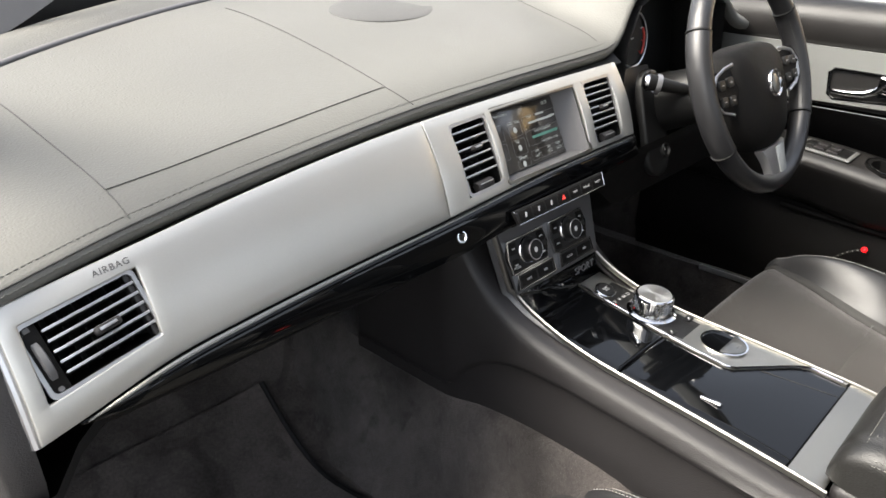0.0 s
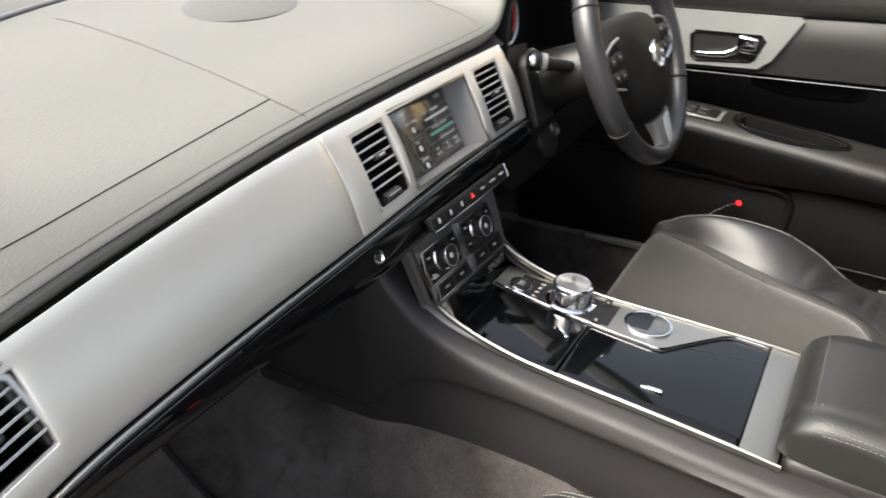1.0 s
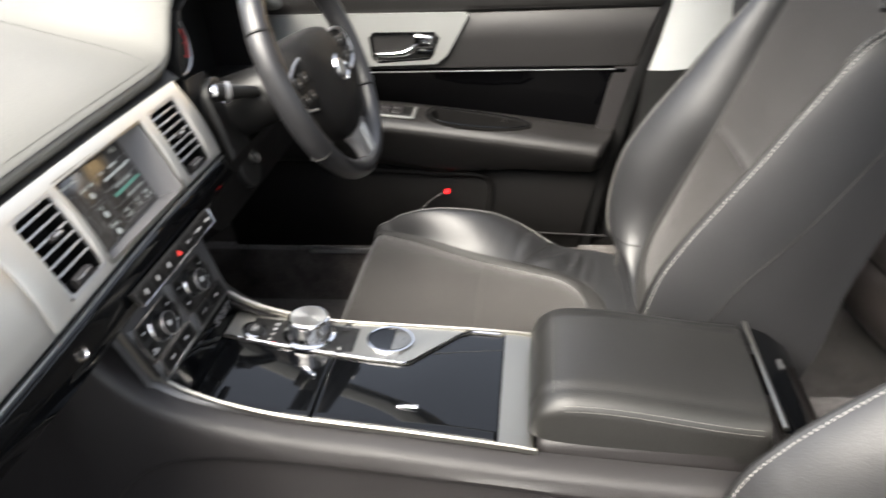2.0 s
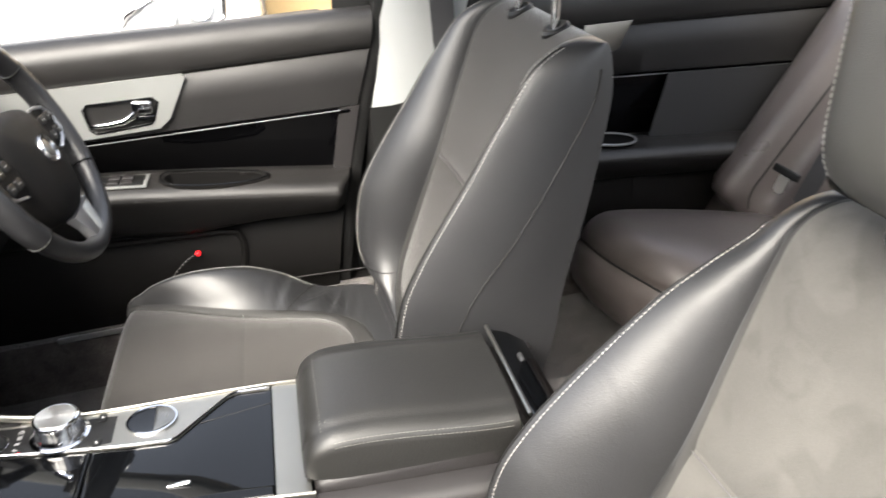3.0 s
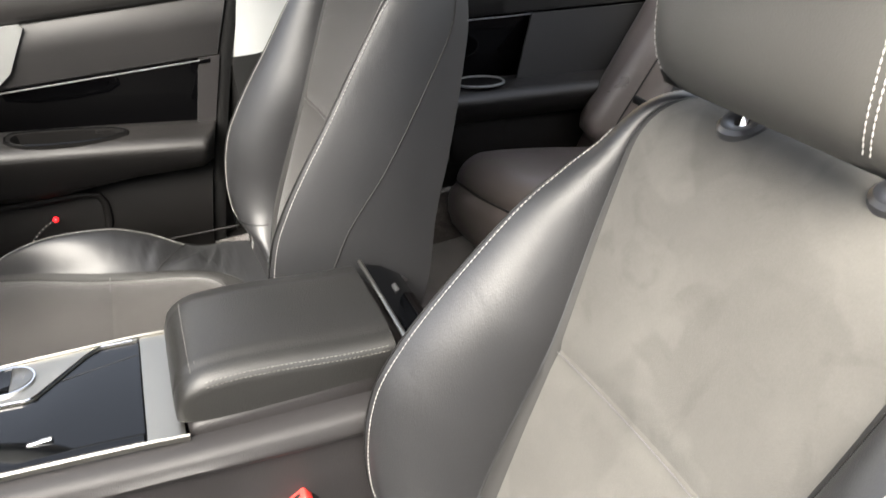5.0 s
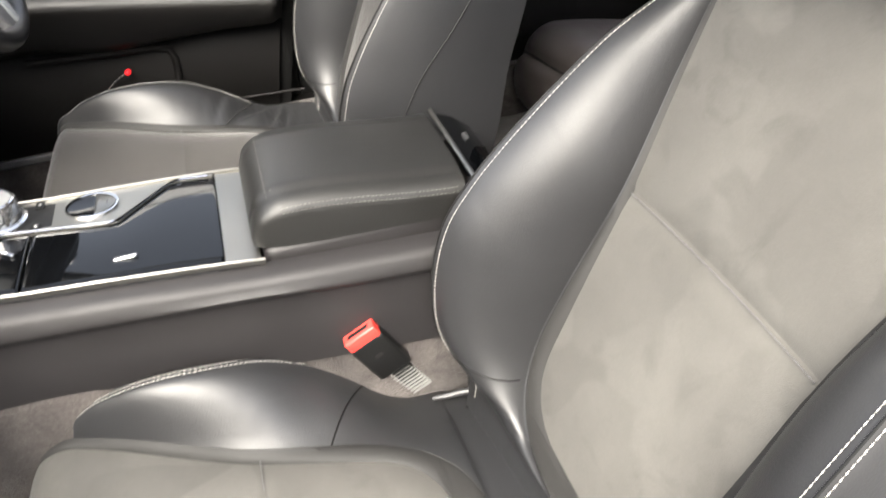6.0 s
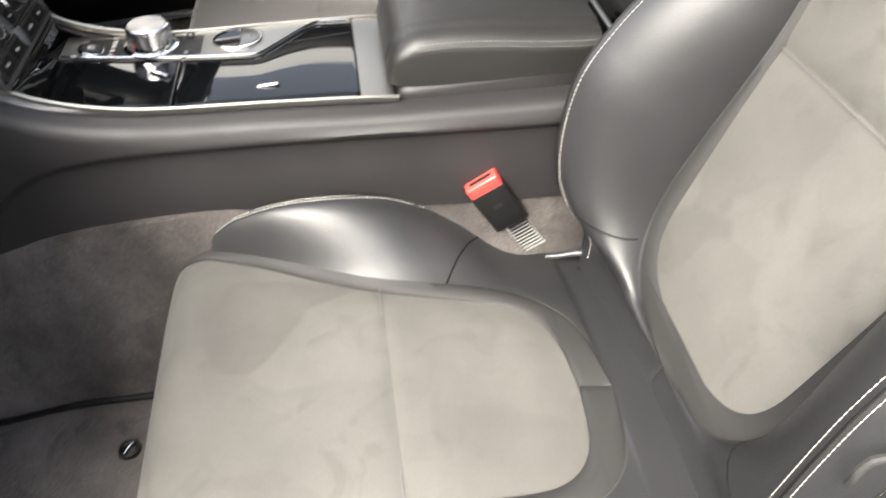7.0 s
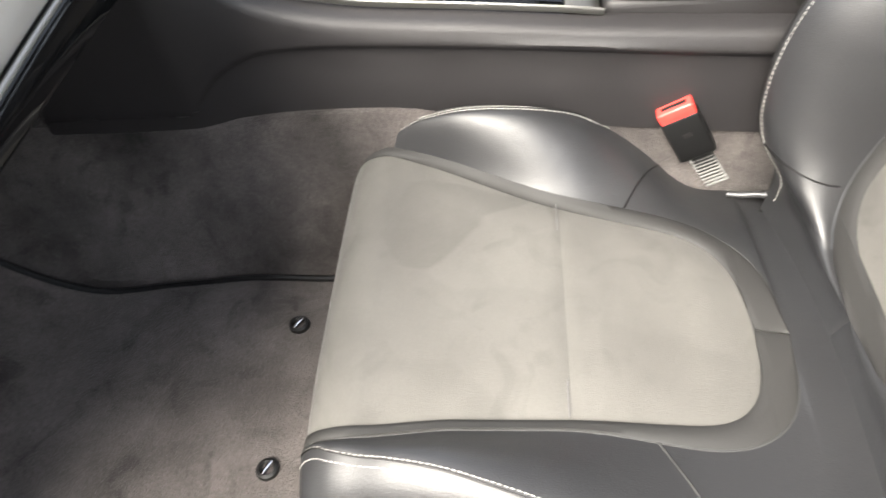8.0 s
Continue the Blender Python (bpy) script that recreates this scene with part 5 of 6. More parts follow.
        run = lambda c, lo, f=0.0: [P(sgn * lerp(gs[i][1][c][0], gs[i][1][c + 1][0], f), gs[i][0], lerp(gs[i][1][c][1], gs[i][1][c + 1][1], f) + 0.0006) for i in range(lo, m - 4)]
        tagged(part("stitching", stitches(run(27, 22, 0.3), 0.0056, 0.0042, 0.00056), THREAD, cush, "pale twin stitching"), kind="stuff")
        tagged(part("stitching", stitches(run(28, 22, 0.45), 0.0056, 0.0042, 0.00056), THREAD, cush), kind="stuff")
        part("ridge_seam", ring(run(28, 8), 0.0009, 6), BLACK, cush)
        part("piping", ring([P(sgn * gs[i][1][14][0], gs[i][0], gs[i][1][14][1] - 0.0004) for i in range(r_b + 1, m - 3)], 0.0012, 6), SEAM_GREY, cush)
        pts = []
        for c in range(14, 29):
            y = 0.279 - 0.060 * (c - 14) / 14
            i = max(q for q in range(m) if grid[q][0] <= y)
            f = (y - grid[i][0]) / (grid[i + 1][0] - grid[i][0])
            p, q = gs[i][1][c], gs[i + 1][1][c]
            pts.append(P(sgn * lerp(p[0], q[0], f), y, lerp(p[1], q[1], f) + 0.0005))
        part("bolster_seam", ring(pts, 0.0012, 6), BLACK if sgn * cx < 0 else BORDER, cush)
    part("cross_seam", ring([P(u, 0.357, base_z(0.357) + 0.0038) for u in steps(-0.137, 0.137, 16)], 0.0005, 6), HOOD_GREY, cush)
    # plinth and rails
    part("plinth", box((0.40, 0.40, 0.075), pose(cx, 0.29 + dy, FLOOR + 0.045 + dz * 0.5), 0.015, 3), BLACK, st, "black seat plinth")
    for sgn in (-1, 1):
        part("rail", box((0.03, 0.52, 0.022), pose(cx + sgn * 0.19, 0.28, FLOOR + 0.012), 0.004), BLACK, st, "black steel seat rail")
    # headrest on two posts
    for sgn in (-1, 1):
        u = sgn * 0.081
        p = B(u, 0.690, -0.035)
        q = p + (B(0, 0.80 + raised, 0) - B(0, 0.69, 0) if cx < 0 else Vector((0, -0.02, 0.26)))
        part("headrest_post", ring([p, q], 0.0065, 14), CHROME, st, "chrome headrest post")
        out = (up * 0.72 + nn * 0.69).normalized()
        mm = axes(B(u, 0.7015 if cx < 0 else 0.7050, -0.031), (1, 0, 0), out.cross(Vector((1, 0, 0))))
        part("post_collar", turned([(0.0066, 0.0035), (0.009, 0.0045), (0.012, 0.0065), (0.018, 0.0062), (0.0215, 0.003), (0.022, -0.004)], 28, mm), COLLAR_GREY if cx < 0 else BLACK, st, "grey post collar")
    hr = []
    for v in steps(0, 1, 22):
        e = math.sqrt(max(0.0, 1 - abs(2 * v - 1) ** 5))
        vv = (0.709 if cx < 0 else 0.724) + raised + 0.215 * v
        hw = 0.140 * (0.90 + 0.10 * e) * ((0.900 + 0.02 * v) if cx < 0 else (1.0 - 0.05 * v))
        ring_pts = []
        for t in [2 * math.pi * k / 40 for k in range(40)]:
            c, s = math.cos(t), math.sin(t)
            u = hw * abs(c) ** 0.35 * (1 if c > 0 else -1)
            w = (0.052 * abs(s) ** 0.6 * (1 if s > 0 else -1)) * (0.25 + 0.75 * e) + 0.024 - 0.012 * (u / hw) ** 2 * (1 if s > 0 else -1)
            ring_pts.append(B(u, vv, w + (0.008 if cx < 0 else 0.0)) + Vector((0, 0.4 * raised + (0.078 * v if cx < 0 else 0.0), 0)))
        hr.append(ring_pts)
    head = part("headrest", loft(hr, True, caps=True), HEAD_LEATHER, st, "dark leather headrest", 70)
    for sgn in (-1, 1):
        for off in (0.0, 0.010):
            k = 4 if sgn > 0 else 16
            if cx < 0 and sgn < 0:      # the door side carries its twin seam on the face
                k = 14
            pts = [Vector(hr[i][k]).lerp(Vector(hr[i][k + 1]), off * 60) + nn * 0.0012 for i in range(1, 21)]
            tagged(part("stitching", stitches(pts, 0.0054, 0.0040, 0.0006), THREAD, head, "pale twin stitching"), kind="stuff")
    return st


passenger = seat(-0.375, 0.0, 0.0, 28.8, "charcoal leather passenger seat with worn grey suede centre panels")
# the driver's panels take the suede copy darkened to stand for shade
driver = seat(0.370, 0.050, 0.045, 24.0, "creased charcoal leather driver seat with grey suede centre panels", True, 0.13, SUEDE_SHADED)
part("tilt_lever", ring([(-0.166, 0.142, 0.150), (-0.1715, 0.128, 0.1535), (-0.175, 0.110, 0.157), (-0.178, 0.090, 0.158)], lambda k: 0.0036 + 0.0012 * k, 10), COLLAR_GREY, passenger, "grey metal tilt lever")
part("belt_guide", ring([(-0.622, 0.048, 0.340), (-0.626, 0.051, 0.352), (-0.628, 0.052, 0.370), (-0.628, 0.047, 0.378), (-0.628, 0.030, 0.379), (-0.630, -0.010, 0.374)], 0.0032, 8), SEAM_GREY, passenger, "grey wire belt guide")

# ---- doors and middle pillar on the driver's side ----
def door(name, y0, y1, top, stitch, mid, black_lo, arm_lo, low, label, front, edge=None, cut=None):
    """A door card: heights of its bands; y0 is its rear edge, y1 its front edge."""
    ob = thing(name, (0.76, (y0 + y1) / 2, 0.12), label, "car door", "doors on the driver side")
    ys = steps(y0, y1, 40)

    def X(y, k=0.0):
        return 0.735 + k

    def lean(bm):
        """Leans the rear edge of the card as the door's cut line does."""
        if edge:
            for v in bm.verts:
                v.co.y += (edge(v.co.z) - y0) * min(1.0, max(0.0, (y0 + 0.22 - v.co.y) / 0.22))
        return bm

    part("upper_pad", lean(sheet([[(X(y, 0.06), y, top(y) - 0.004), (X(y, 0.035), y, top(y) + 0.004), (X(y, 0.010), y, top(y) + 0.001), (X(y, -0.008), y, top(y) - 0.014), (X(y, -0.014), y, top(y) - 0.036), (X(y, -0.010), y, stitch(y) + 0.012), (X(y, -0.004), y, stitch(y)), (X(y, 0.004), y, stitch(y) - 0.004)] for y in ys], 0.004, (1, 0, 0))), LEATHER_BROWN, ob, "dark leather upper pad with stitched edge", 60)
    for o in (0.004, 0.0095):
        tagged(part("stitching", stitches([(X(y, -0.0068 - o * 0.1), y, stitch(y) + o) for y in ys], 0.006, 0.004, 0.0005), DARK_THREAD if o > 0.005 else PLASTIC_GREY, ob), kind="stuff")
    part("middle_panel", lean(sheet([[(X(y, 0.006), y, stitch(y)), (X(y, -0.003), y, stitch(y) - 0.006), (X(y, -0.005), y, lerp(stitch(y), mid(y), 0.5)), (X(y, -0.002), y, mid(y) + 0.004), (X(y, 0.006), y, mid(y))] for y in ys], 0.004, (1, 0, 0))), DOOR_SKIN, ob, "charcoal leather middle panel", 60)
    part("gloss_panel", lean(sheet([[(X(y, 0.004), y, mid(y) + 0.001), (X(y, -0.006), y, mid(y) - 0.003), (X(y, -0.002), y, lerp(mid(y), black_lo(y), 0.12)), (X(y, 0.050), y, black_lo(y) - 0.014)] for y in steps(y0 + 0.012, y1, 40)], 0.004, (1, 0, 0))), VENEER, ob, "piano-black panel")
    part("panel_line", lean(ring([(X(y, -0.0075), y, mid(y) - 0.002) for y in steps(y0 + 0.030, y1, 30)], 0.0011, 6)), SILVER, ob)
    part("end_piece", lean(sheet([[(X(y, -0.004), y, mid(y) + 0.002), (X(y, 0.0), y, black_lo(y) - 0.01)] for y in steps(y0 - 0.004, y0 + 0.032, 3)], 0.006, (1, 0, 0))), PLASTIC_GREY, ob, "grey end piece beside the gloss panel")
    # armrest ledge
    rows = []
    for y in steps(y0 - 0.004, y1, 130):
        e = math.sqrt(min(1.0, max(0.0, (y - y0 + 0.004) / 0.03)))
        d = 0.098 * e
        zt = black_lo(y)
        rows.append([(0.790, y, zt - 0.014), (0.760, y, zt - 0.007), (0.730, y, zt), (0.735 - d * 0.10, y, zt), (0.735 - d * 0.22, y, zt), (0.735 - d * 0.34, y, zt - 0.0005), (0.735 - d * 0.45, y, zt - 0.001), (0.735 - d * 0.55, y, zt - 0.001), (0.735 - d * 0.65, y, zt - 0.0015), (0.735 - d * 0.75, y, zt - 0.002), (0.735 - d * 0.84, y, zt - 0.003), (0.735 - d * 0.96, y, zt - 0.010), (0.735 - d, y, zt - 0.019), (0.735 - d * 0.985, y, zt - 0.027), (0.735 - d * 0.90, y, zt - 0.038),
                     (0.735 - d * 0.66, y, lerp(zt - 0.05, arm_lo(y), 0.6)), (0.735 - d * 0.30, y, arm_lo(y) + 0.006), (0.728, y, arm_lo(y)), (0.735, y, arm_lo(y) - 0.004)])
    bm = sheet(rows, 0.004, (1, 0, 0))
    if cut:
        def within(x, y):
            hits = 0
            for (xa, ya), (xb, yb) in zip(cut, cut[1:] + cut[:1]):
                if (ya > y) != (yb > y) and x < xa + (y - ya) / (yb - ya) * (xb - xa):
                    hits += 1
            return hits % 2 == 1
        gone = [f for f in bm.faces if within(f.calc_center_median().x, f.calc_center_median().y) and f.calc_center_median().z > black_lo(f.calc_center_median().y) - 0.012]
        bmesh.ops.delete(bm, geom=gone, context="FACES")
    ledge = part("armrest", lean(bm), LEATHER_BROWN, ob, "dark leather door armrest", 60)
    tagged(part("stitching", stitches([(0.735 - 0.098 - 0.0004, y, black_lo(y) - 0.021) for y in steps(y0 + 0.03, y1 - 0.02, 40)], 0.006, 0.004, 0.0005), DARK_THREAD, ledge), kind="stuff")
    part("lower_panel", lean(sheet([[(0.733, y, arm_lo(y)), (0.722, y, arm_lo(y) - 0.010), (0.722, y, lerp(arm_lo(y), low(y), 0.5)), (0.715, y, low(y) + 0.01), (0.722, y, low(y)), (0.735, y, 0.10)] for y in ys], 0.004, (1, 0, 0))), PLASTIC, ob, "black moulded lower door panel", 60)
    part("body", box((0.05, y1 - y0 - 0.01, 0.62), pose(0.815, (y0 + y1) / 2, 0.42), 0.01), BLACK, ob, "door shell")
    return ob, ledge


WELL = [(0.724, 0.508), (0.706, 0.516), (0.686, 0.514), (0.668, 0.502), (0.657, 0.48), (0.653, 0.45), (0.653, 0.41), (0.658, 0.38), (0.668, 0.352), (0.684, 0.328), (0.700, 0.326), (0.714, 0.345), (0.724, 0.40), (0.728, 0.46)]
flat = lambda z: curve_of([(-2, z), (2, z)])
fd, ledge = door("driver_door", 0.155, 0.98, curve_of([(0.0, 0.728), (0.09, 0.729), (0.57, 0.741), (0.98, 0.746)]), curve_of([(0.0, 0.664), (0.6, 0.663), (1.0, 0.665)]), curve_of([(0.1, 0.550), (0.6, 0.553), (1.0, 0.554)]),
                 curve_of([(0.10, 0.421), (0.17, 0.428), (0.26, 0.440), (0.364, 0.455), (0.516, 0.475), (0.61, 0.486), (1.0, 0.515)]), curve_of([(0.1, 0.351), (0.39, 0.346), (0.5, 0.342), (0.64, 0.362), (1.0, 0.37)]), flat(0.20), "dark leather driver door with aluminium handle plate and piano-black panel", True,
                 curve_of([(0.15, 0.222), (0.20, 0.213), (0.355, 0.178), (0.43, 0.158), (0.548, 0.125), (0.618, 0.101), (0.67, 0.083), (0.727, 0.072), (0.77, 0.066)]), WELL)
# tail of the upper pad runs on to the pillar
part("rear_edge", loft([[(0.79, e - 0.006, z), (0.742, e - 0.003, z), (0.738, e - 0.012, z), (0.745, e - 0.030, z), (0.79, e - 0.034, z)] for z, e in ((0.10, 0.232), (0.20, 0.213), (0.355, 0.178), (0.43, 0.158), (0.548, 0.125), (0.67, 0.083), (0.745, 0.070))]), BLACK, fd, "black rubber door seal", 60)
# aluminium plate with the handle recess
dxx = 0.7265
hole = [(-0.618, 0.628), (-0.500, 0.626), (-0.492, 0.617), (-0.506, 0.584), (-0.514, 0.577), (-0.612, 0.572), (-0.622, 0.580), (-0.626, 0.620)]
outl = [(-0.90, 0.668), (-0.440, 0.662), (-0.434, 0.655), (-0.478, 0.582), (-0.500, 0.566), (-0.90, 0.560), (-0.90, 0.58), (-0.90, 0.65)]
rows = [[(dxx - o, -a, b) for a, b in ring_] for ring_, o in ((outl, -0.004), (outl, 0.003), (hole, 0.003), (hole, -0.020))]
hp = part("handle_plate", loft(rows, True), SATIN, fd, "satin aluminium plate round the door pull", 30)
part("recess", plate(hole, 0.002, axes((dxx + 0.018, 0, 0), (0, -1, 0), (0, 0, 1))), BLACK, hp)
part("recess_rim", ring([(dxx - 0.003, -a, b) for a, b in hole], 0.0018, 6, True), GLOSS, hp)
pts = [(dxx + 0.004, 0.616, 0.585), (dxx - 0.004, 0.59, 0.586), (dxx - 0.006, 0.56, 0.589), (dxx - 0.006, 0.540, 0.598), (dxx - 0.006, 0.527, 0.612)]
pull = part("door_pull", ring(pts, lambda k: 0.0045 + 0.003 * k, 10, flat=0.8), CHROME, hp, "chrome door pull")
part("pull_head", box((0.014, 0.036, 0.026), pose(dxx - 0.004, 0.522, 0.611, 8), 0.005, 3), CHROME, pull)
part("lock_tab", box((0.010, 0.034, 0.012), pose(dxx - 0.002, 0.520, 0.590, 6), 0.003, 3), GLOSS, hp)
# switches and pull pocket on the ledge
sw = part("switch_plate", box((0.066, 0.096, 0.004), pose(0.690, 0.588, 0.4845, 6), 0.0015), SATIN, ledge, "bright window switch plate")
part("switch_bed", box((0.052, 0.082, 0.003), pose(0.690, 0.588, 0.4865, 6), 0.001), BLACK, sw)
for a in (-0.012, 0.012):
    for b in (-0.012, 0.012):
        part("window_switch", box((0.020, 0.020, 0.006), pose(0.690 + b, 0.588 + a, 0.4885 + a * 0.105, 9), 0.002), PLASTIC_GREY, sw)
part("mirror_switch", turned([(0.0, 0.006), (0.009, 0.006), (0.010, 0.004), (0.010, 0.0)], 20, pose(0.690, 0.620, 0.488, 6)), BLACK, sw)
wz = lambda y: 0.455 + 0.132 * (y - 0.364)
ringed = lambda k, dz: [(lerp(0.690, x, k), lerp(0.425, y, 0.3 + 0.7 * k), wz(y) + dz) for x, y in WELL]
pk = part("pull_pocket", loft([ringed(1.16, -0.003), ringed(1.12, 0.0028), ringed(1.02, 0.0034), ringed(0.94, 0.0010), ringed(0.90, -0.012), ringed(0.80, -0.040), [(0.690, 0.425, wz(0.425) - 0.042)] * len(WELL)], True), FELT, ledge, "deep black pull pocket", 30)
part("pocket_rim", ring(ringed(1.08, 0.0032), 0.0016, 6, True), GLOSS, pk)
# reflector block and map pocket arch low on the door
part("courtesy_light", box((0.030, 0.112, 0.030), pose(0.694, 0.452, 0.376, 3, 12), 0.008, 3), PLASTIC_GREY, fd, "grey courtesy light block")
arch = [(0.716, 0.66, 0.350), (0.716, 0.50, 0.340), (0.716, 0.43, 0.338), (0.716, 0.405, 0.330), (0.716, 0.397, 0.312), (0.716, 0.400, 0.275), (0.716, 0.408, 0.25), (0.716, 0.42, 0.22)]
part("pocket_rim", ring(arch, 0.007, 8), PLASTIC, fd, "raised rim of the map pocket")
part("low_line", ring([(0.7125, y, 0.197 + 0.045 * (y - 0.15)) for y in steps(0.16, 0.36, 8)], 0.002, 6), PLASTIC_GREY, fd)
# thin lead with a red light, hanging from the door pocket
ld = thing("lead", (0.705, 0.50, 0.29), "thin black twisted lead with a small red light", "cable")
path = [Vector((0.703 - 0.05 * t * t, 0.490 + 0.115 * t, 0.304 - 0.035 * t - 0.085 * t * t)) for t in steps(0, 1, 30)]
part("cable", ring(path, 0.0022, 6), BLACK, ld)
tagged(part("speck", stitches([p + Vector((-0.0022, 0, 0.0008)) for p in path], 0.009, 0.003, 0.0008), THREAD, ld), kind="stuff")
part("red_light", turned([(0.0, 0.006), (0.004, 0.0045), (0.006, 0.0), (0.004, -0.0045), (0.0, -0.006)], 16, pose(0.702, 0.489, 0.305)), RED_GLOW, ld, "glowing red light")

rd, rledge = door("rear_door", -0.98, -0.20, curve_of([(-1, 0.705), (-0.2, 0.735)]), curve_of([(-0.95, 0.618), (-0.44, 0.640), (-0.1, 0.655)]), curve_of([(-0.95, 0.500), (-0.43, 0.535), (-0.2, 0.55)]),
                  curve_of([(-0.98, 0.345), (-0.70, 0.372), (-0.47, 0.395), (-0.2, 0.42)]), curve_of([(-1, 0.26), (-0.38, 0.313), (-0.2, 0.32)]), flat(0.20), "dark leather rear door with a short piano-black panel", False)
part("rear_filler", sheet([[(0.716, y, lerp(0.500, 0.535, (y + 0.95) / 0.5)), (0.718, y + 0.04, lerp(0.352, 0.395, (y + 0.95) / 0.45))] for y in steps(-0.98, -0.545, 10)], 0.006, (1, 0, 0)), LEATHER, rd, "dark leather filler panel")
part("trim_tip", plate([(0.455, 0.650), (0.35, 0.652), (0.35, 0.575), (0.425, 0.595)], 0.004, axes((0.718, 0, 0), (0, -1, 0), (0, 0, 1)), 0.001), ALU_LIGHT, rd, "end of an aluminium plate")
part("lower_flap", box((0.02, 0.14, 0.10), pose(0.715, -0.40, 0.27), 0.01), PLASTIC, rd)

oval = [(0.698 + 0.040 * math.cos(t), -0.405 + 0.056 * math.sin(t)) for t in [2 * math.pi * k / 24 for k in range(24)]]
rz_ = lambda y: 0.401 + 0.10 * (y + 0.44)
rp = part("pull_pocket", loft([[(x, y, rz_(y) - 0.004) for x, y in oval], [(x, y, rz_(y) + 0.003) for x, y in oval], [(0.698 + (x - 0.698) * 0.85, -0.405 + (y + 0.405) * 0.9, rz_(y) + 0.002) for x, y in oval], [(0.698, -0.405, rz_(-0.405) + 0.001)] * 24], True), FELT, rledge, "black pull pocket", 40)
part("pocket_rim", ring([(x, y, rz_(y) + 0.003) for x, y in oval], 0.0028, 6, True), SATIN, rp, "grey pocket rim")

# middle pillar with pale upper trim
rows = [[(0.752, 0.100, 0.535), (0.742, 0.075, 0.537), (0.738, -0.02, 0.548), (0.752, -0.10, 0.55)], [(0.748, 0.075, 0.66), (0.735, 0.05, 0.66), (0.730, -0.04, 0.66), (0.745, -0.10, 0.66)],
        [(0.730, 0.035, 0.78), (0.716, 0.012, 0.78), (0.711, -0.065, 0.78), (0.727, -0.13, 0.78)], [(0.60, -0.06, 1.14), (0.585, -0.08, 1.14), (0.58, -0.14, 1.14), (0.60, -0.20, 1.14)]]
single("pillar_upper", sheet(rows, 0.012, (1, 0, 0)), PALE_TRIM, "pale grey upper trim of the middle pillar", "pillar", kind="structure", sharp=60)
single("pillar_lower", loft([[(0.768, 0.12, z), (0.745, 0.100, z), (0.738, 0.05, z), (0.738, -0.14, z), (0.77, -0.20, z)] for z in (0.06, 0.3, 0.54)]), BLACK, "black lower trim of the middle pillar", "pillar", kind="structure")
belt = thing("seat_belt", (0.70, -0.06, 0.30), "black webbing seat belt on the middle pillar", "seat belt")
bp = [(0.60, -0.05, 1.08), (0.690, -0.055, 0.80), (0.712, -0.060, 0.66), (0.716, -0.075, 0.50), (0.712, -0.10, 0.25), (0.70, -0.12, 0.12)]
part("webbing", sheet([[(x, y + 0.023, z), (x - 0.001, y, z), (x, y - 0.023, z)] for x, y, z in bp], 0.0015, (1, 0, 0)), WEBBING, belt, "black woven webbing")

# ---- rear bench ----
bench = thing("rear_bench", (0, -0.62, 0.11), "dark leather rear bench with rounded outer cushions", "bench seat")
for s in (-1, 1):
    cx = s * 0.425
    us = steps(-0.272, 0.272, 30)
    front = lambda u: -0.268 - 0.10 * ((u * s - 0.07) / 0.25) ** 2
    crown = lambda u: 0.208 + 0.116 * max(0.0, 1 - (abs(u) / 0.275) ** 2.6)
    rows = [[(cx + u, lerp(-0.80, front(u) - 0.075, k), crown(u) - 0.095 * (1 - k) ** 1.25) for u in us] for k in steps(0, 1, 12)]
    for k in steps(0, 1, 8)[1:]:
        a = radians(78 * k)
        rows.append([(cx + u, front(u) - 0.075 + 0.064 * math.sin(a), crown(u) - 0.058 * (1 - math.cos(a))) for u in us])
    for dy, dz in ((-0.014, -0.052), (-0.010, -0.056), (0.003, -0.064), (0.012, -0.085), (0.014, -0.115), (0.006, -0.15), (-0.012, -0.18)):
        rows.append([(cx + u * 0.99, front(u) + dy, max(0.10, crown(u) + dz)) for u in us])
    cp = part("cushion", sheet(rows, 0.02), REAR_LEATHER, bench, "dark leather cushion", 70)
    part("front_seam", ring([(cx + u * 0.99, front(u) - 0.0095, crown(u) - 0.054) for u in us[2:-2]], 0.0022, 6), BLACK, cp)
    rows = []
    for v in steps(-0.25, 1, 28):
        y, z = lerp(-0.69, -1.05, v), lerp(0.24, 0.80, v)
        edge = math.sqrt(max(0, 1 - max(0, (v - 0.9) / 0.1) ** 2))
        tuck = smooth((z - 0.20) / 0.10)

        def bolster(u):
            o = abs(u)
            up_ = smooth((o - lerp(0.105, 0.06, v)) / 0.075)
            return lerp(0.112, 0.075, v) * tuck * up_ * max(0.0, 1 - (max(0.0, o - 0.185) / 0.105) ** 2.4)

        rows.append([(cx + u, y - 0.03 * (1 - edge) + bolster(u) * edge, z) for u in steps(-0.288, 0.288, 64)])
    bp_ = part("backrest", sheet(rows, 0.05, (0, -1, 0)), REAR_LEATHER, bench, "dark leather backrest", 70)
    for q in (-1, 1):
        pts = []
        for i in range(6, 27):
            v = (i / 28) * 1.25 - 0.25
            j = 32 + q * lerp(0.142, 0.100, max(0, v)) / 0.009
            pts.append(Vector(rows[i][int(j)]).lerp(Vector(rows[i][int(j) + 1]), j - int(j)) + Vector((0, 0.0012, 0.0008)))
        part("piping", ring(pts, 0.0020, 6), BLACK, bp_)
part("middle_cushion", box((0.34, 0.46, 0.16), pose(0, -0.56, 0.235, 3), 0.03, 4), REAR_LEATHER, bench, "dark leather middle cushion")
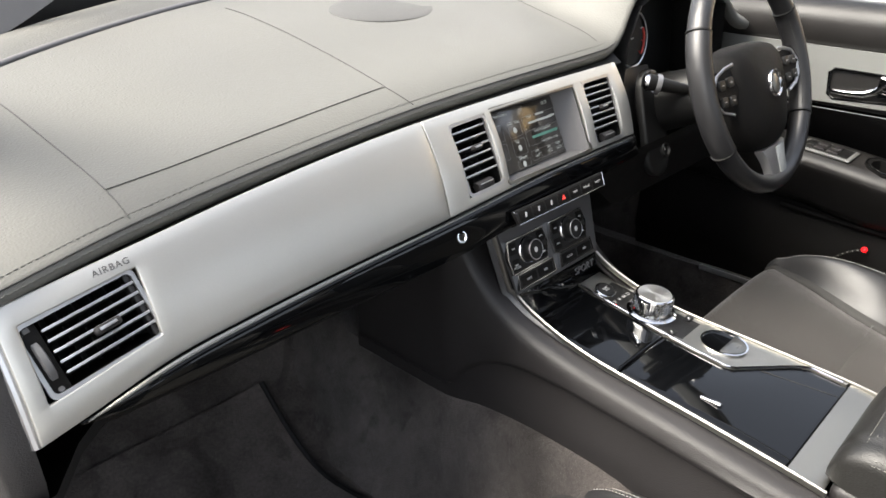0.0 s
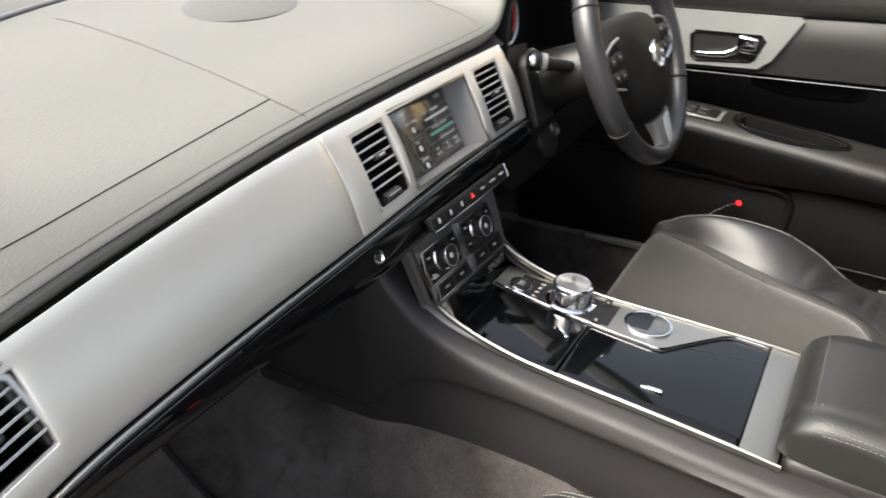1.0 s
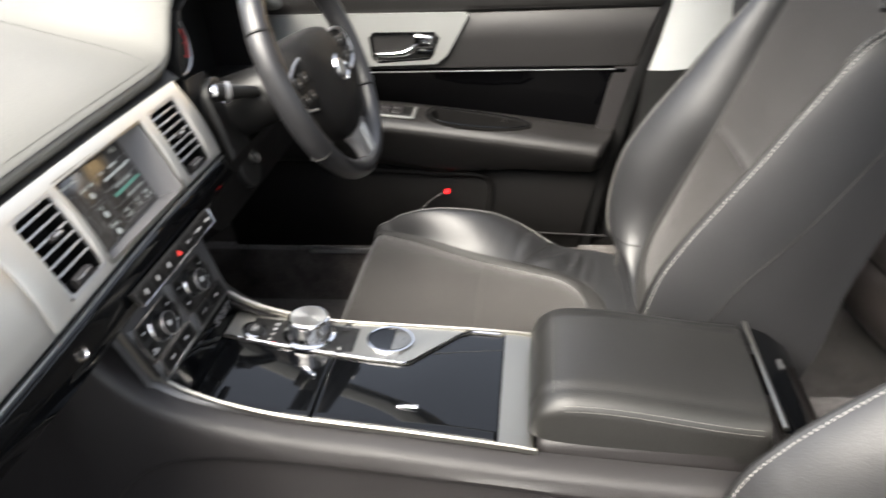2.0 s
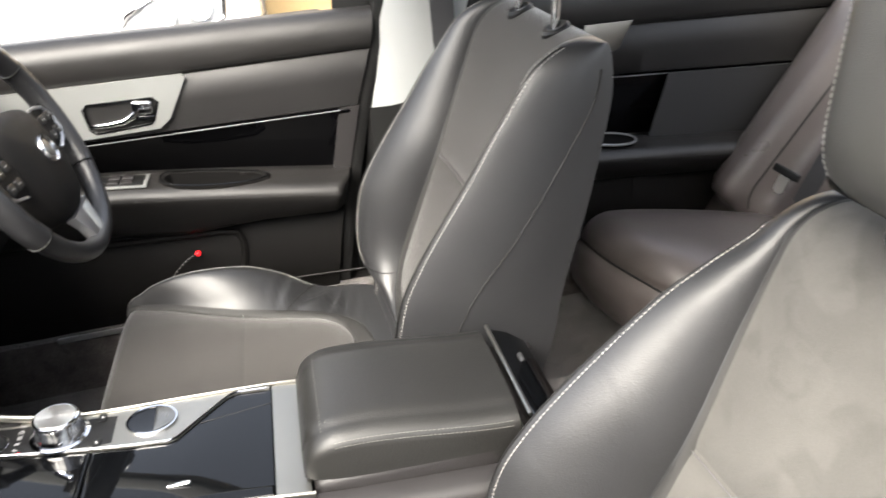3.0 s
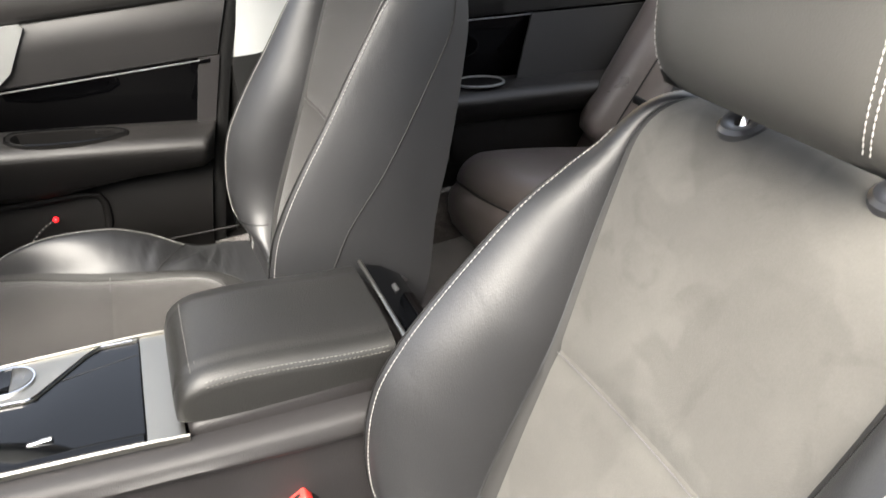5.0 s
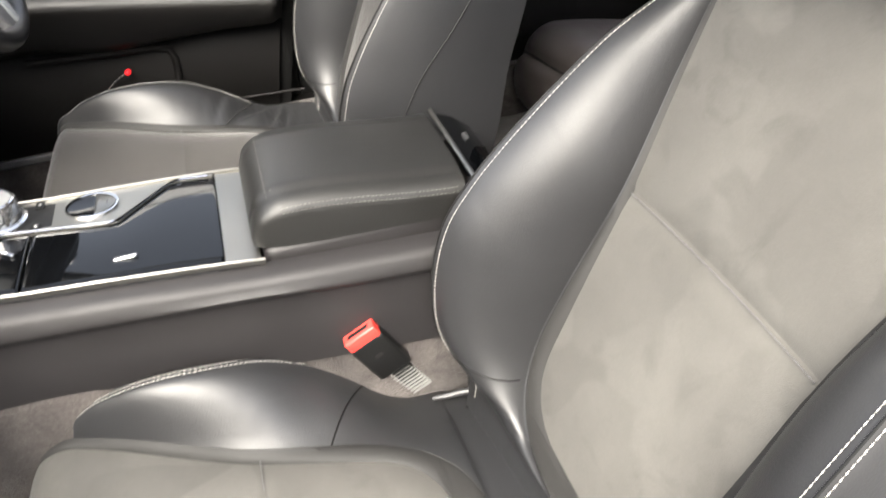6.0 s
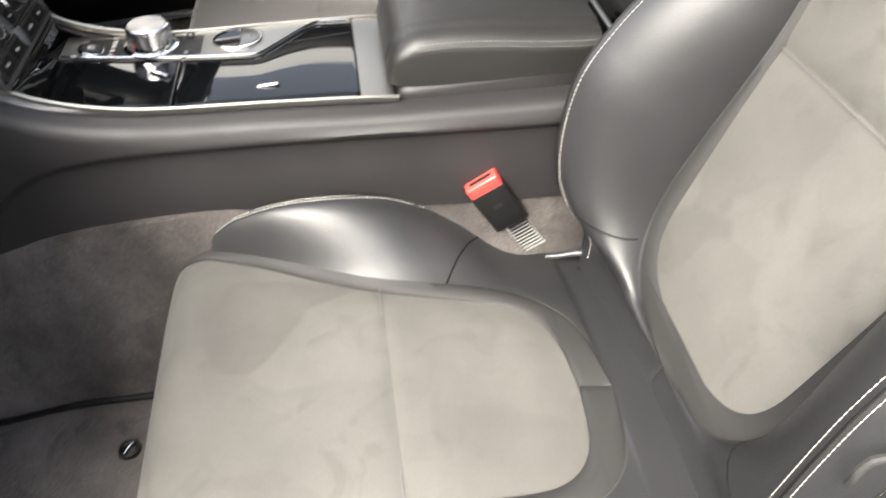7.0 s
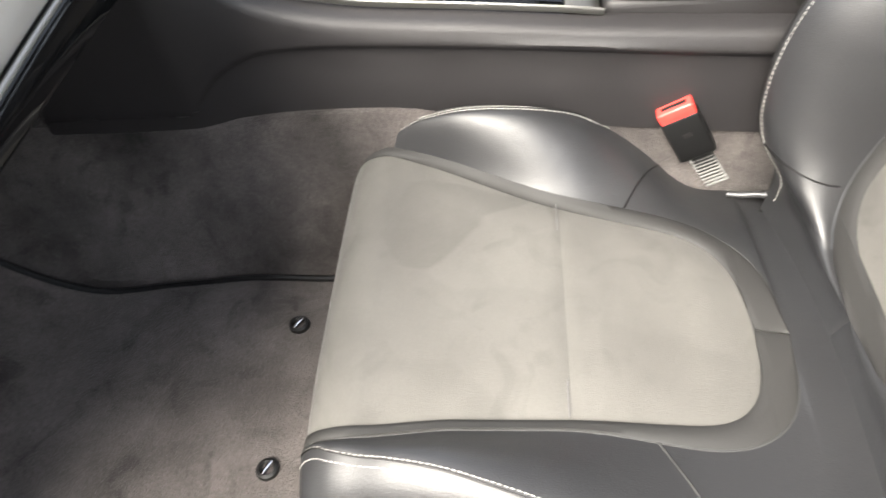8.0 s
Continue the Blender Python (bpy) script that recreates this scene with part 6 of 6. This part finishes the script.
part("middle_back", box((0.32, 0.10, 0.54), pose(0, -0.93, 0.52, 33), 0.03, 4), REAR_LEATHER, bench, "dark leather middle backrest")
single("seat_pan", box((1.36, 0.50, 0.12), pose(0, -0.58, 0.145), 0.02), CARPET, "carpeted step under the rear seat", "step", kind="structure")
single("pillar_outer", loft([[(0.80, y0, z), (0.80, y1, z)] for z, y0, y1 in ((0.05, 0.20, -0.24), (0.75, 0.14, -0.26), (1.16, 0.06, -0.30))]), BLACK, "black outer skin of the middle pillar", "pillar", kind="structure")

# ---- steering wheel and column ----
WC = Vector((0.350, 0.620, 0.679))
WM = axes(WC, (1, 0, 0), (0, 0.35, 0.94))
wheel = thing("steering_wheel", (0.365, 0.70, 0.64), "black leather steering wheel with silver lower spoke and round hub badge", "steering wheel")
R = 0.166


def rim_part(a0, a1, r, mat, name, label=""):
    pts = [WM @ Vector((R * math.cos(radians(a)), R * math.sin(radians(a)), 0)) for a in steps(a0, a1, max(6, int((a1 - a0) / 4)))]
    return part(name, ring(pts, r, 14, flat=0.85, side=WM.to_3x3() @ Vector((0, 0, 1))), mat, wheel, label, 60)


rim_part(28, 152, 0.0165, WHEEL_LEATHER, "upper_rim", "smooth black leather rim")
rim_part(152, 212, 0.0178, WHEEL_LEATHER, "side_grip", "black leather grip")
rim_part(328, 388, 0.0178, WHEEL_LEATHER, "side_grip", "black leather grip")
rim_part(212, 328, 0.0165, WHEEL_LEATHER, "lower_rim", "smooth black leather rim")
for a in (28, 152, 212, 328):
    c = WM @ Vector((R * math.cos(radians(a)), R * math.sin(radians(a)), 0))
    t = WM.to_3x3() @ Vector((-math.sin(radians(a)), math.cos(radians(a)), 0))
    part("rim_joint", ring([c - t * 0.0012, c + t * 0.0012], 0.0181, 16, side=WM.to_3x3() @ Vector((0, 0, 1))), BLACK, wheel)
for a0, a1 in ((332, 384), (156, 208)):
    pts = [WM @ Vector(((R - 0.0155) * math.cos(radians(a)), (R - 0.0155) * math.sin(radians(a)), 0.009)) for a in steps(a0, a1, 30)]
    tagged(part("stitching", stitches(pts, 0.005, 0.0036, 0.0009), SEAM_GREY, wheel), kind="stuff")
# hub: a soft shield with a badge
rows = []
hub = [(-0.078, 0.040), (-0.060, 0.062), (0.0, 0.070), (0.060, 0.062), (0.078, 0.040), (0.080, 0.0), (0.070, -0.045), (0.045, -0.075), (0.0, -0.084), (-0.045, -0.075), (-0.070, -0.045), (-0.080, 0.0)]
hubs = []
for i in range(48):
    t = i / 48 * 12
    k = int(t)
    a, b, c, d = (hub[(k + j) % 12] for j in (-1, 0, 1, 2))
    f = t - k
    hubs.append(tuple(0.5 * ((2 * b[j]) + (c[j] - a[j]) * f + (2 * a[j] - 5 * b[j] + 4 * c[j] - d[j]) * f * f + (3 * b[j] - a[j] - 3 * c[j] + d[j]) * f**3) for j in (0, 1)))
for s, h in ((1.02, -0.040), (1.03, -0.012), (1.0, 0.0), (0.95, 0.008), (0.85, 0.015), (0.6, 0.022), (0.3, 0.026), (0.001, 0.027)):
    rows.append([WM @ Vector((x * s, y * s * 1.04 - 0.027, h)) for x, y in hubs])
pad = part("hub_pad", loft(rows, True), PLASTIC, wheel, "dark grey airbag cover", 70)
bm_ = WM @ pose(0.0, -0.020, 0.0265)
badge = part("badge", turned([(0.0, 0.002), (0.017, 0.0022), (0.0185, 0.0040), (0.0205, 0.0040), (0.0215, 0.0015), (0.0215, -0.003)], 40, bm_), CHROME, pad, "round chrome badge with a plain centre")
part("badge_centre", turned([(0.0, 0.0045), (0.006, 0.0042), (0.0105, 0.0030), (0.0125, 0.0020)], 20, bm_ @ Matrix.Diagonal((0.8, 1.15, 1, 1))), ALU_LIGHT, badge)
# spokes
for s in (-1, 1):
    pts = [((0.060, 0.018), (0.060, -0.046)), ((0.10, 0.018), (0.10, -0.044)), ((0.13, 0.020), (0.13, -0.038)), ((0.156, 0.022), (0.156, -0.022))]
    sp = part("side_spoke", sheet([[WM @ Vector((s * a[0], a[1], 0.0)), WM @ Vector((s * a[0], (a[1] + b[1]) / 2, 0.008)), WM @ Vector((s * b[0], b[1], 0.0))] for a, b in pts], 0.014, (0, 1, 0)), PLASTIC, wheel, "black side spoke with buttons", 60)
    part("spoke_trim", ring([WM @ Vector((s * x, y, 0.006)) for x, y in ((0.080, 0.024), (0.105, 0.022), (0.132, 0.015), (0.147, -0.002), (0.146, -0.022), (0.130, -0.036), (0.100, -0.044))], 0.0026, 8, flat=0.7), SILVER, sp)
    for x, y in ((0.100, 0.002), (0.126, 0.001), (0.100, -0.024), (0.126, -0.022)):
        b = part("button", plate(rounded(0.018, 0.014, 0.003), 0.004, WM @ pose(s * x, y, 0.006), 0.0012), BLACK, sp)
        part("symbol", box((0.006, 0.0015, 0.0003), WM @ pose(s * x, y, 0.0102), 0), MARK, b)
low = [(-0.040, -0.112), (0.042, -0.108), (0.038, -0.128), (0.034, -0.164), (-0.016, -0.166), (-0.026, -0.132)]
ls = part("lower_spoke", plate(low, 0.014, WM @ pose(0, 0, -0.004), 0.004), SILVER, wheel, "silver lower spoke", 40)
part("spoke_inset", plate([(0.004, -0.116), (0.030, -0.114), (0.026, -0.158), (0.006, -0.159)], 0.002, WM @ pose(0, 0, 0.0095), 0.0006), PALE_TRIM, ls, "pale spoke inset")
column = thing("steering_column", (0.365, 0.78, 0.58), "black steering column with stalk switches", "steering column")
rows = [[WM @ Vector((0.036 * math.cos(t) * s, 0.038 * math.sin(t) * s - 0.015, h)) for t in [2 * math.pi * k / 24 for k in range(24)]] for s, h in ((0.75, -0.035), (1.0, -0.045), (1.15, -0.085), (1.25, -0.16), (1.25, -0.22))]
part("shroud", loft(rows, True, caps=True), BLACK, column)
sp, se = WM @ Vector((-0.040, 0.000, -0.090)), Vector((0.268, 0.750, 0.660))
stalk = part("stalk", ring([sp, sp.lerp(se, 0.6), se], lambda k: 0.008 + 0.006 * k, 14), BLACK, column, "black stalk switch")
sd = (se - sp).normalized()
part("stalk_end", turned([(0.0, 0.006), (0.010, 0.006), (0.012, 0.003), (0.012, -0.010)], 24, axes(se, sd.cross(Vector((0, 0, 1))), sd.cross(sd.cross(Vector((0, 0, 1)))))), CHROME, stalk, "pale stalk end")
part("stalk_band", turned([(0.0150, 0.004), (0.0155, 0.0), (0.0150, -0.004)], 24, axes(se - sd * 0.016, sd.cross(Vector((0, 0, 1))), sd.cross(sd.cross(Vector((0, 0, 1)))))), SILVER, stalk)
part("paddle", box((0.012, 0.062, 0.004), WM @ pose(-0.104, -0.030, -0.030, 0, -8, 6), 0.0018), SATIN, column, "silver gear paddle")
part("paddle", box((0.014, 0.075, 0.004), WM @ pose(0.098, -0.005, -0.022, 0, 8, -6), 0.0018), SILVER, column, "silver gear paddle")
# panel beside the column with the round switch
sidep = part("switch_pod", sheet([[Vector((x, y + 0.02 * math.cos(x * 20), z)) for x in steps(0.222, 0.36, 8)] for y, z in ((0.79, 0.665), (0.765, 0.60), (0.755, 0.55), (0.775, 0.505), (0.80, 0.48))], 0.01, (0, 1, 0)), BLACK, dash, "black panel beside the wheel", 60)
capsule = [(0.034 * math.cos(radians(a)), (0.052 if a < 180 else -0.052) + 0.034 * math.sin(radians(a))) for a in range(0, 360, 15)]
part("pod_face", plate(capsule, 0.012, axes((0.304, 0.757, 0.585), (1, 0, -0.05), (-0.30, 0.24, 0.90)), 0.004), BLACK, sidep, "black oval switch panel", 50)
rsm = axes((0.320, 0.738, 0.540), (1, 0, 0), (0, 0.35, 1))
rs = part("round_switch", turned([(0.0, 0.006), (0.008, 0.006), (0.010, 0.010), (0.012, 0.010), (0.013, 0.004), (0.019, 0.003), (0.021, 0.0), (0.021, -0.02)], 32, rsm), BLACK, sidep, "round black switch with pale ticks")
for k in range(8):
    a = radians(130 - 14 * k)
    part("tick", box((0.003, 0.0010, 0.0003), rsm @ pose(0.0165 * math.cos(a), 0.0165 * math.sin(a), 0.0036, 0, 0, math.degrees(a) + 90), 0), MARK, rs)
part("pointer", box((0.0015, 0.006, 0.0006), rsm @ pose(0, 0.002, 0.0062), 0), MARK, rs)

# ---- belt buckles, mats and fittings ----
RIB_GREY = shader("pale_rib_plastic", (0.13, 0.13, 0.126), 0.6, vary=0.08)


def buckle(p, tilt_dir, label):
    ob = thing("belt_buckle", p - Vector((0, 0, 0.06)), label, "belt buckle", "belt buckles")
    up = Vector(tilt_dir).normalized()
    m = axes(p, up.cross(Vector((-0.80, 0.25, 0.45))), up)
    body = part("body", box((0.046, 0.070, 0.026), m @ pose(0, -0.036, 0), 0.004, 3), BLACK, ob, "black buckle body")
    part("red_button", box((0.043, 0.018, 0.0245), m @ pose(0, 0.0035, 0.0), 0.003, 3), RED, ob, "red release button")
    part("slot", box((0.030, 0.003, 0.006), m @ pose(0, 0.0115, 0.003), 0.001), BLACK, body)
    part("mark", box((0.010, 0.006, 0.0003), m @ pose(0, -0.030, 0.0131), 0), PLASTIC_GREY, body)
    for k in range(10):
        part("rib", box((0.029, 0.0022, 0.0135), m @ pose(0.0006 * k, -0.0745 - 0.0056 * k, 0.0004 * k), 0.001), RIB_GREY, ob)
    part("stem_core", box((0.026, 0.064, 0.012), m @ pose(0.0025, -0.100, 0.001), 0.002), BLACK, ob)
    return ob


buckle(Vector((-0.140, 0.213, 0.262)), (-0.02, 0.46, 0.88), "red and black seat belt buckle on a pale ribbed stem")
bk = thing("rear_belt", (0.45, -0.68, 0.30), "black rear seat belt with a steel tongue", "seat belt")
part("webbing", sheet([[(0.370 + 0.065 * t + 0.020, -0.800 + 0.115 * t, 0.64 - 0.27 * t - 0.06 * t * t), (0.370 + 0.065 * t - 0.022, -0.795 + 0.115 * t, 0.625 - 0.27 * t - 0.06 * t * t)] for t in steps(0, 0.98, 12)], 0.0015, (0, -1, 0)), WEBBING, bk, "black woven webbing")
tm = axes((0.442, -0.655, 0.384), (0.86, 0.30, 0.20), (-0.12, -0.30, 0.94))
part("tongue_head", box((0.058, 0.016, 0.008), tm, 0.003), BLACK, bk)
part("tongue", plate([(-0.011, 0), (0.011, 0), (0.011, 0.030), (0.006, 0.036), (-0.006, 0.036), (-0.011, 0.030)], 0.002, tm @ pose(0, -0.008, 0) @ pose(0, 0, 0, 0, 0, 180), 0.0005), ALU, bk, "bright steel tongue")

# passenger mat: pile with a bound edge that follows the footwell
rowsm = []
for y in steps(0.40, 1.12, 46):
    xr = curve_of([(0.40, -0.226), (0.65, -0.222), (0.765, -0.219), (0.86, -0.224), (0.92, -0.232), (1.02, -0.243), (1.12, -0.245)])(y)
    rowsm.append([(lerp(-0.655, xr, k), y, floor_z(lerp(-0.655, xr, k), y) + 0.009 + 0.003 * noise.noise((k * 4, y * 7, 2.2))) for k in steps(0, 1, 26)])
mt = thing("floor_mat", (-0.45, 0.72, FLOOR), "charcoal pile floor mat with a bound edge", "floor mat")
part("mat_surface", sheet(rowsm, 0.006), MAT_PILE, mt, "", 70)
part("binding", ring([Vector(r[-1]) for r in rowsm], 0.0048, 8), BLACK, mt, "black bound edge")
for x, y in ((-0.297, 0.684), (-0.495, 0.683)):
    hk = thing("mat_fixing", (x, y, FLOOR), "small black mat fixing with a bright twist tab", "mat fixing", "mat fixings")
    z = floor_z(x, y) + 0.010
    part("ring", turned([(0.007, 0.002), (0.009, 0.0045), (0.0125, 0.003), (0.014, -0.002)], 24, pose(x, y, z)), BLACK, hk)
    part("tab", box((0.005, 0.020, 0.006), pose(x, y, z + 0.004, 0, 0, 60), 0.002), CHROME, hk, "bright twist tab")
# driver's pedals, dim in the footwell
ped = thing("pedals", (0.35, 1.0, 0.20), "dark steel pedals in the driver footwell", "pedals")
part("brake_pedal", box((0.10, 0.012, 0.055), pose(0.33, 1.02, 0.24, -35), 0.006), BLACK, ped)
part("throttle_pedal", box((0.05, 0.012, 0.14), pose(0.46, 1.03, 0.20, -35), 0.006), BLACK, ped)
part("kick_plate", box((0.006, 0.36, 0.012), pose(0.695, 0.62, 0.165), 0.002), SILVER, ped)

# ---- a white car parked alongside, seen through the driver's window ----
WHITE_PAINT = shader("white_car_paint", (0.80, 0.80, 0.80), 0.2, vary=0.02, coat=0.8)
LAMP_CLEAR = shader("lamp_lens", (0.70, 0.72, 0.74), 0.12, metal=0.6, vary=0.3, scale=40)
pc = thing("parked_car", (4.3, 1.2, -0.26), "white parked car with a chrome-rimmed headlight", "car")
nose = []
for x, zt, inset in ((2.26, 0.42, 0.20), (2.20, 0.52, 0.10), (2.24, 0.62, 0.05), (2.36, 0.70, 0.02), (2.8, 0.76, 0.0), (3.4, 0.82, 0.0), (4.0, 1.20, 0.10), (5.4, 1.22, 0.10), (6.2, 0.85, 0.05), (6.6, 0.75, 0.10)):
    nose.append([(x, 0.30 + inset, -0.08), (x, 0.30 + inset * 0.6, 0.25), (x, 0.32 + inset, zt - 0.12), (x, 0.45 + inset, zt - 0.02), (x, 1.2, zt), (x, 1.95 - inset, zt - 0.02), (x, 2.08 - inset, zt - 0.12), (x, 2.10 - inset * 0.6, 0.25), (x, 2.10 - inset, -0.08)])
part("body", loft(nose, False, caps=False), WHITE_PAINT, pc, "white painted body", 50)
part("front_skin", box((0.06, 1.5, 0.55), pose(2.27, 1.2, 0.17), 0.02), WHITE_PAINT, pc, "white bumper")
hl = [(0.80, 0.500), (0.76, 0.560), (0.66, 0.610), (0.52, 0.645), (0.42, 0.655), (0.415, 0.600), (0.43, 0.520), (0.50, 0.490), (0.66, 0.485)]
lamp = part("headlight", plate([(-a, b) for a, b in hl], 0.05, axes((2.215, 0, 0), (0, -1, 0), (0, 0, 1)), 0.008), LAMP_CLEAR, pc, "clear headlight")
part("lamp_rim", ring([(2.165, a, b) for a, b in hl], 0.010, 8, True), CHROME, lamp, "chrome headlight rim")
for a, b, r in ((0.64, 0.545, 0.045), (0.51, 0.565, 0.045)):
    part("reflector", turned([(0.0, 0.004), (r * 0.6, 0.010), (r, 0.016), (r * 1.1, 0.0)], 24, axes((2.163, a, b), (0, -1, 0), (0, 0, 1))), LAMP_CLEAR, lamp)
part("wheel_arch", turned([(0.0, 0.02), (0.30, 0.02), (0.32, 0.0), (0.32, -0.2)], 32, axes((3.1, 0.32, 0.06), (1, 0, 0), (0, 0, 1))), BLACK, pc, "black wheel")
single("post", box((0.06, 0.07, 2.6), pose(4.0, 0.36, 1.04), 0.006), WHITE_WALL, "white post beside the boarding", "post", kind="structure")
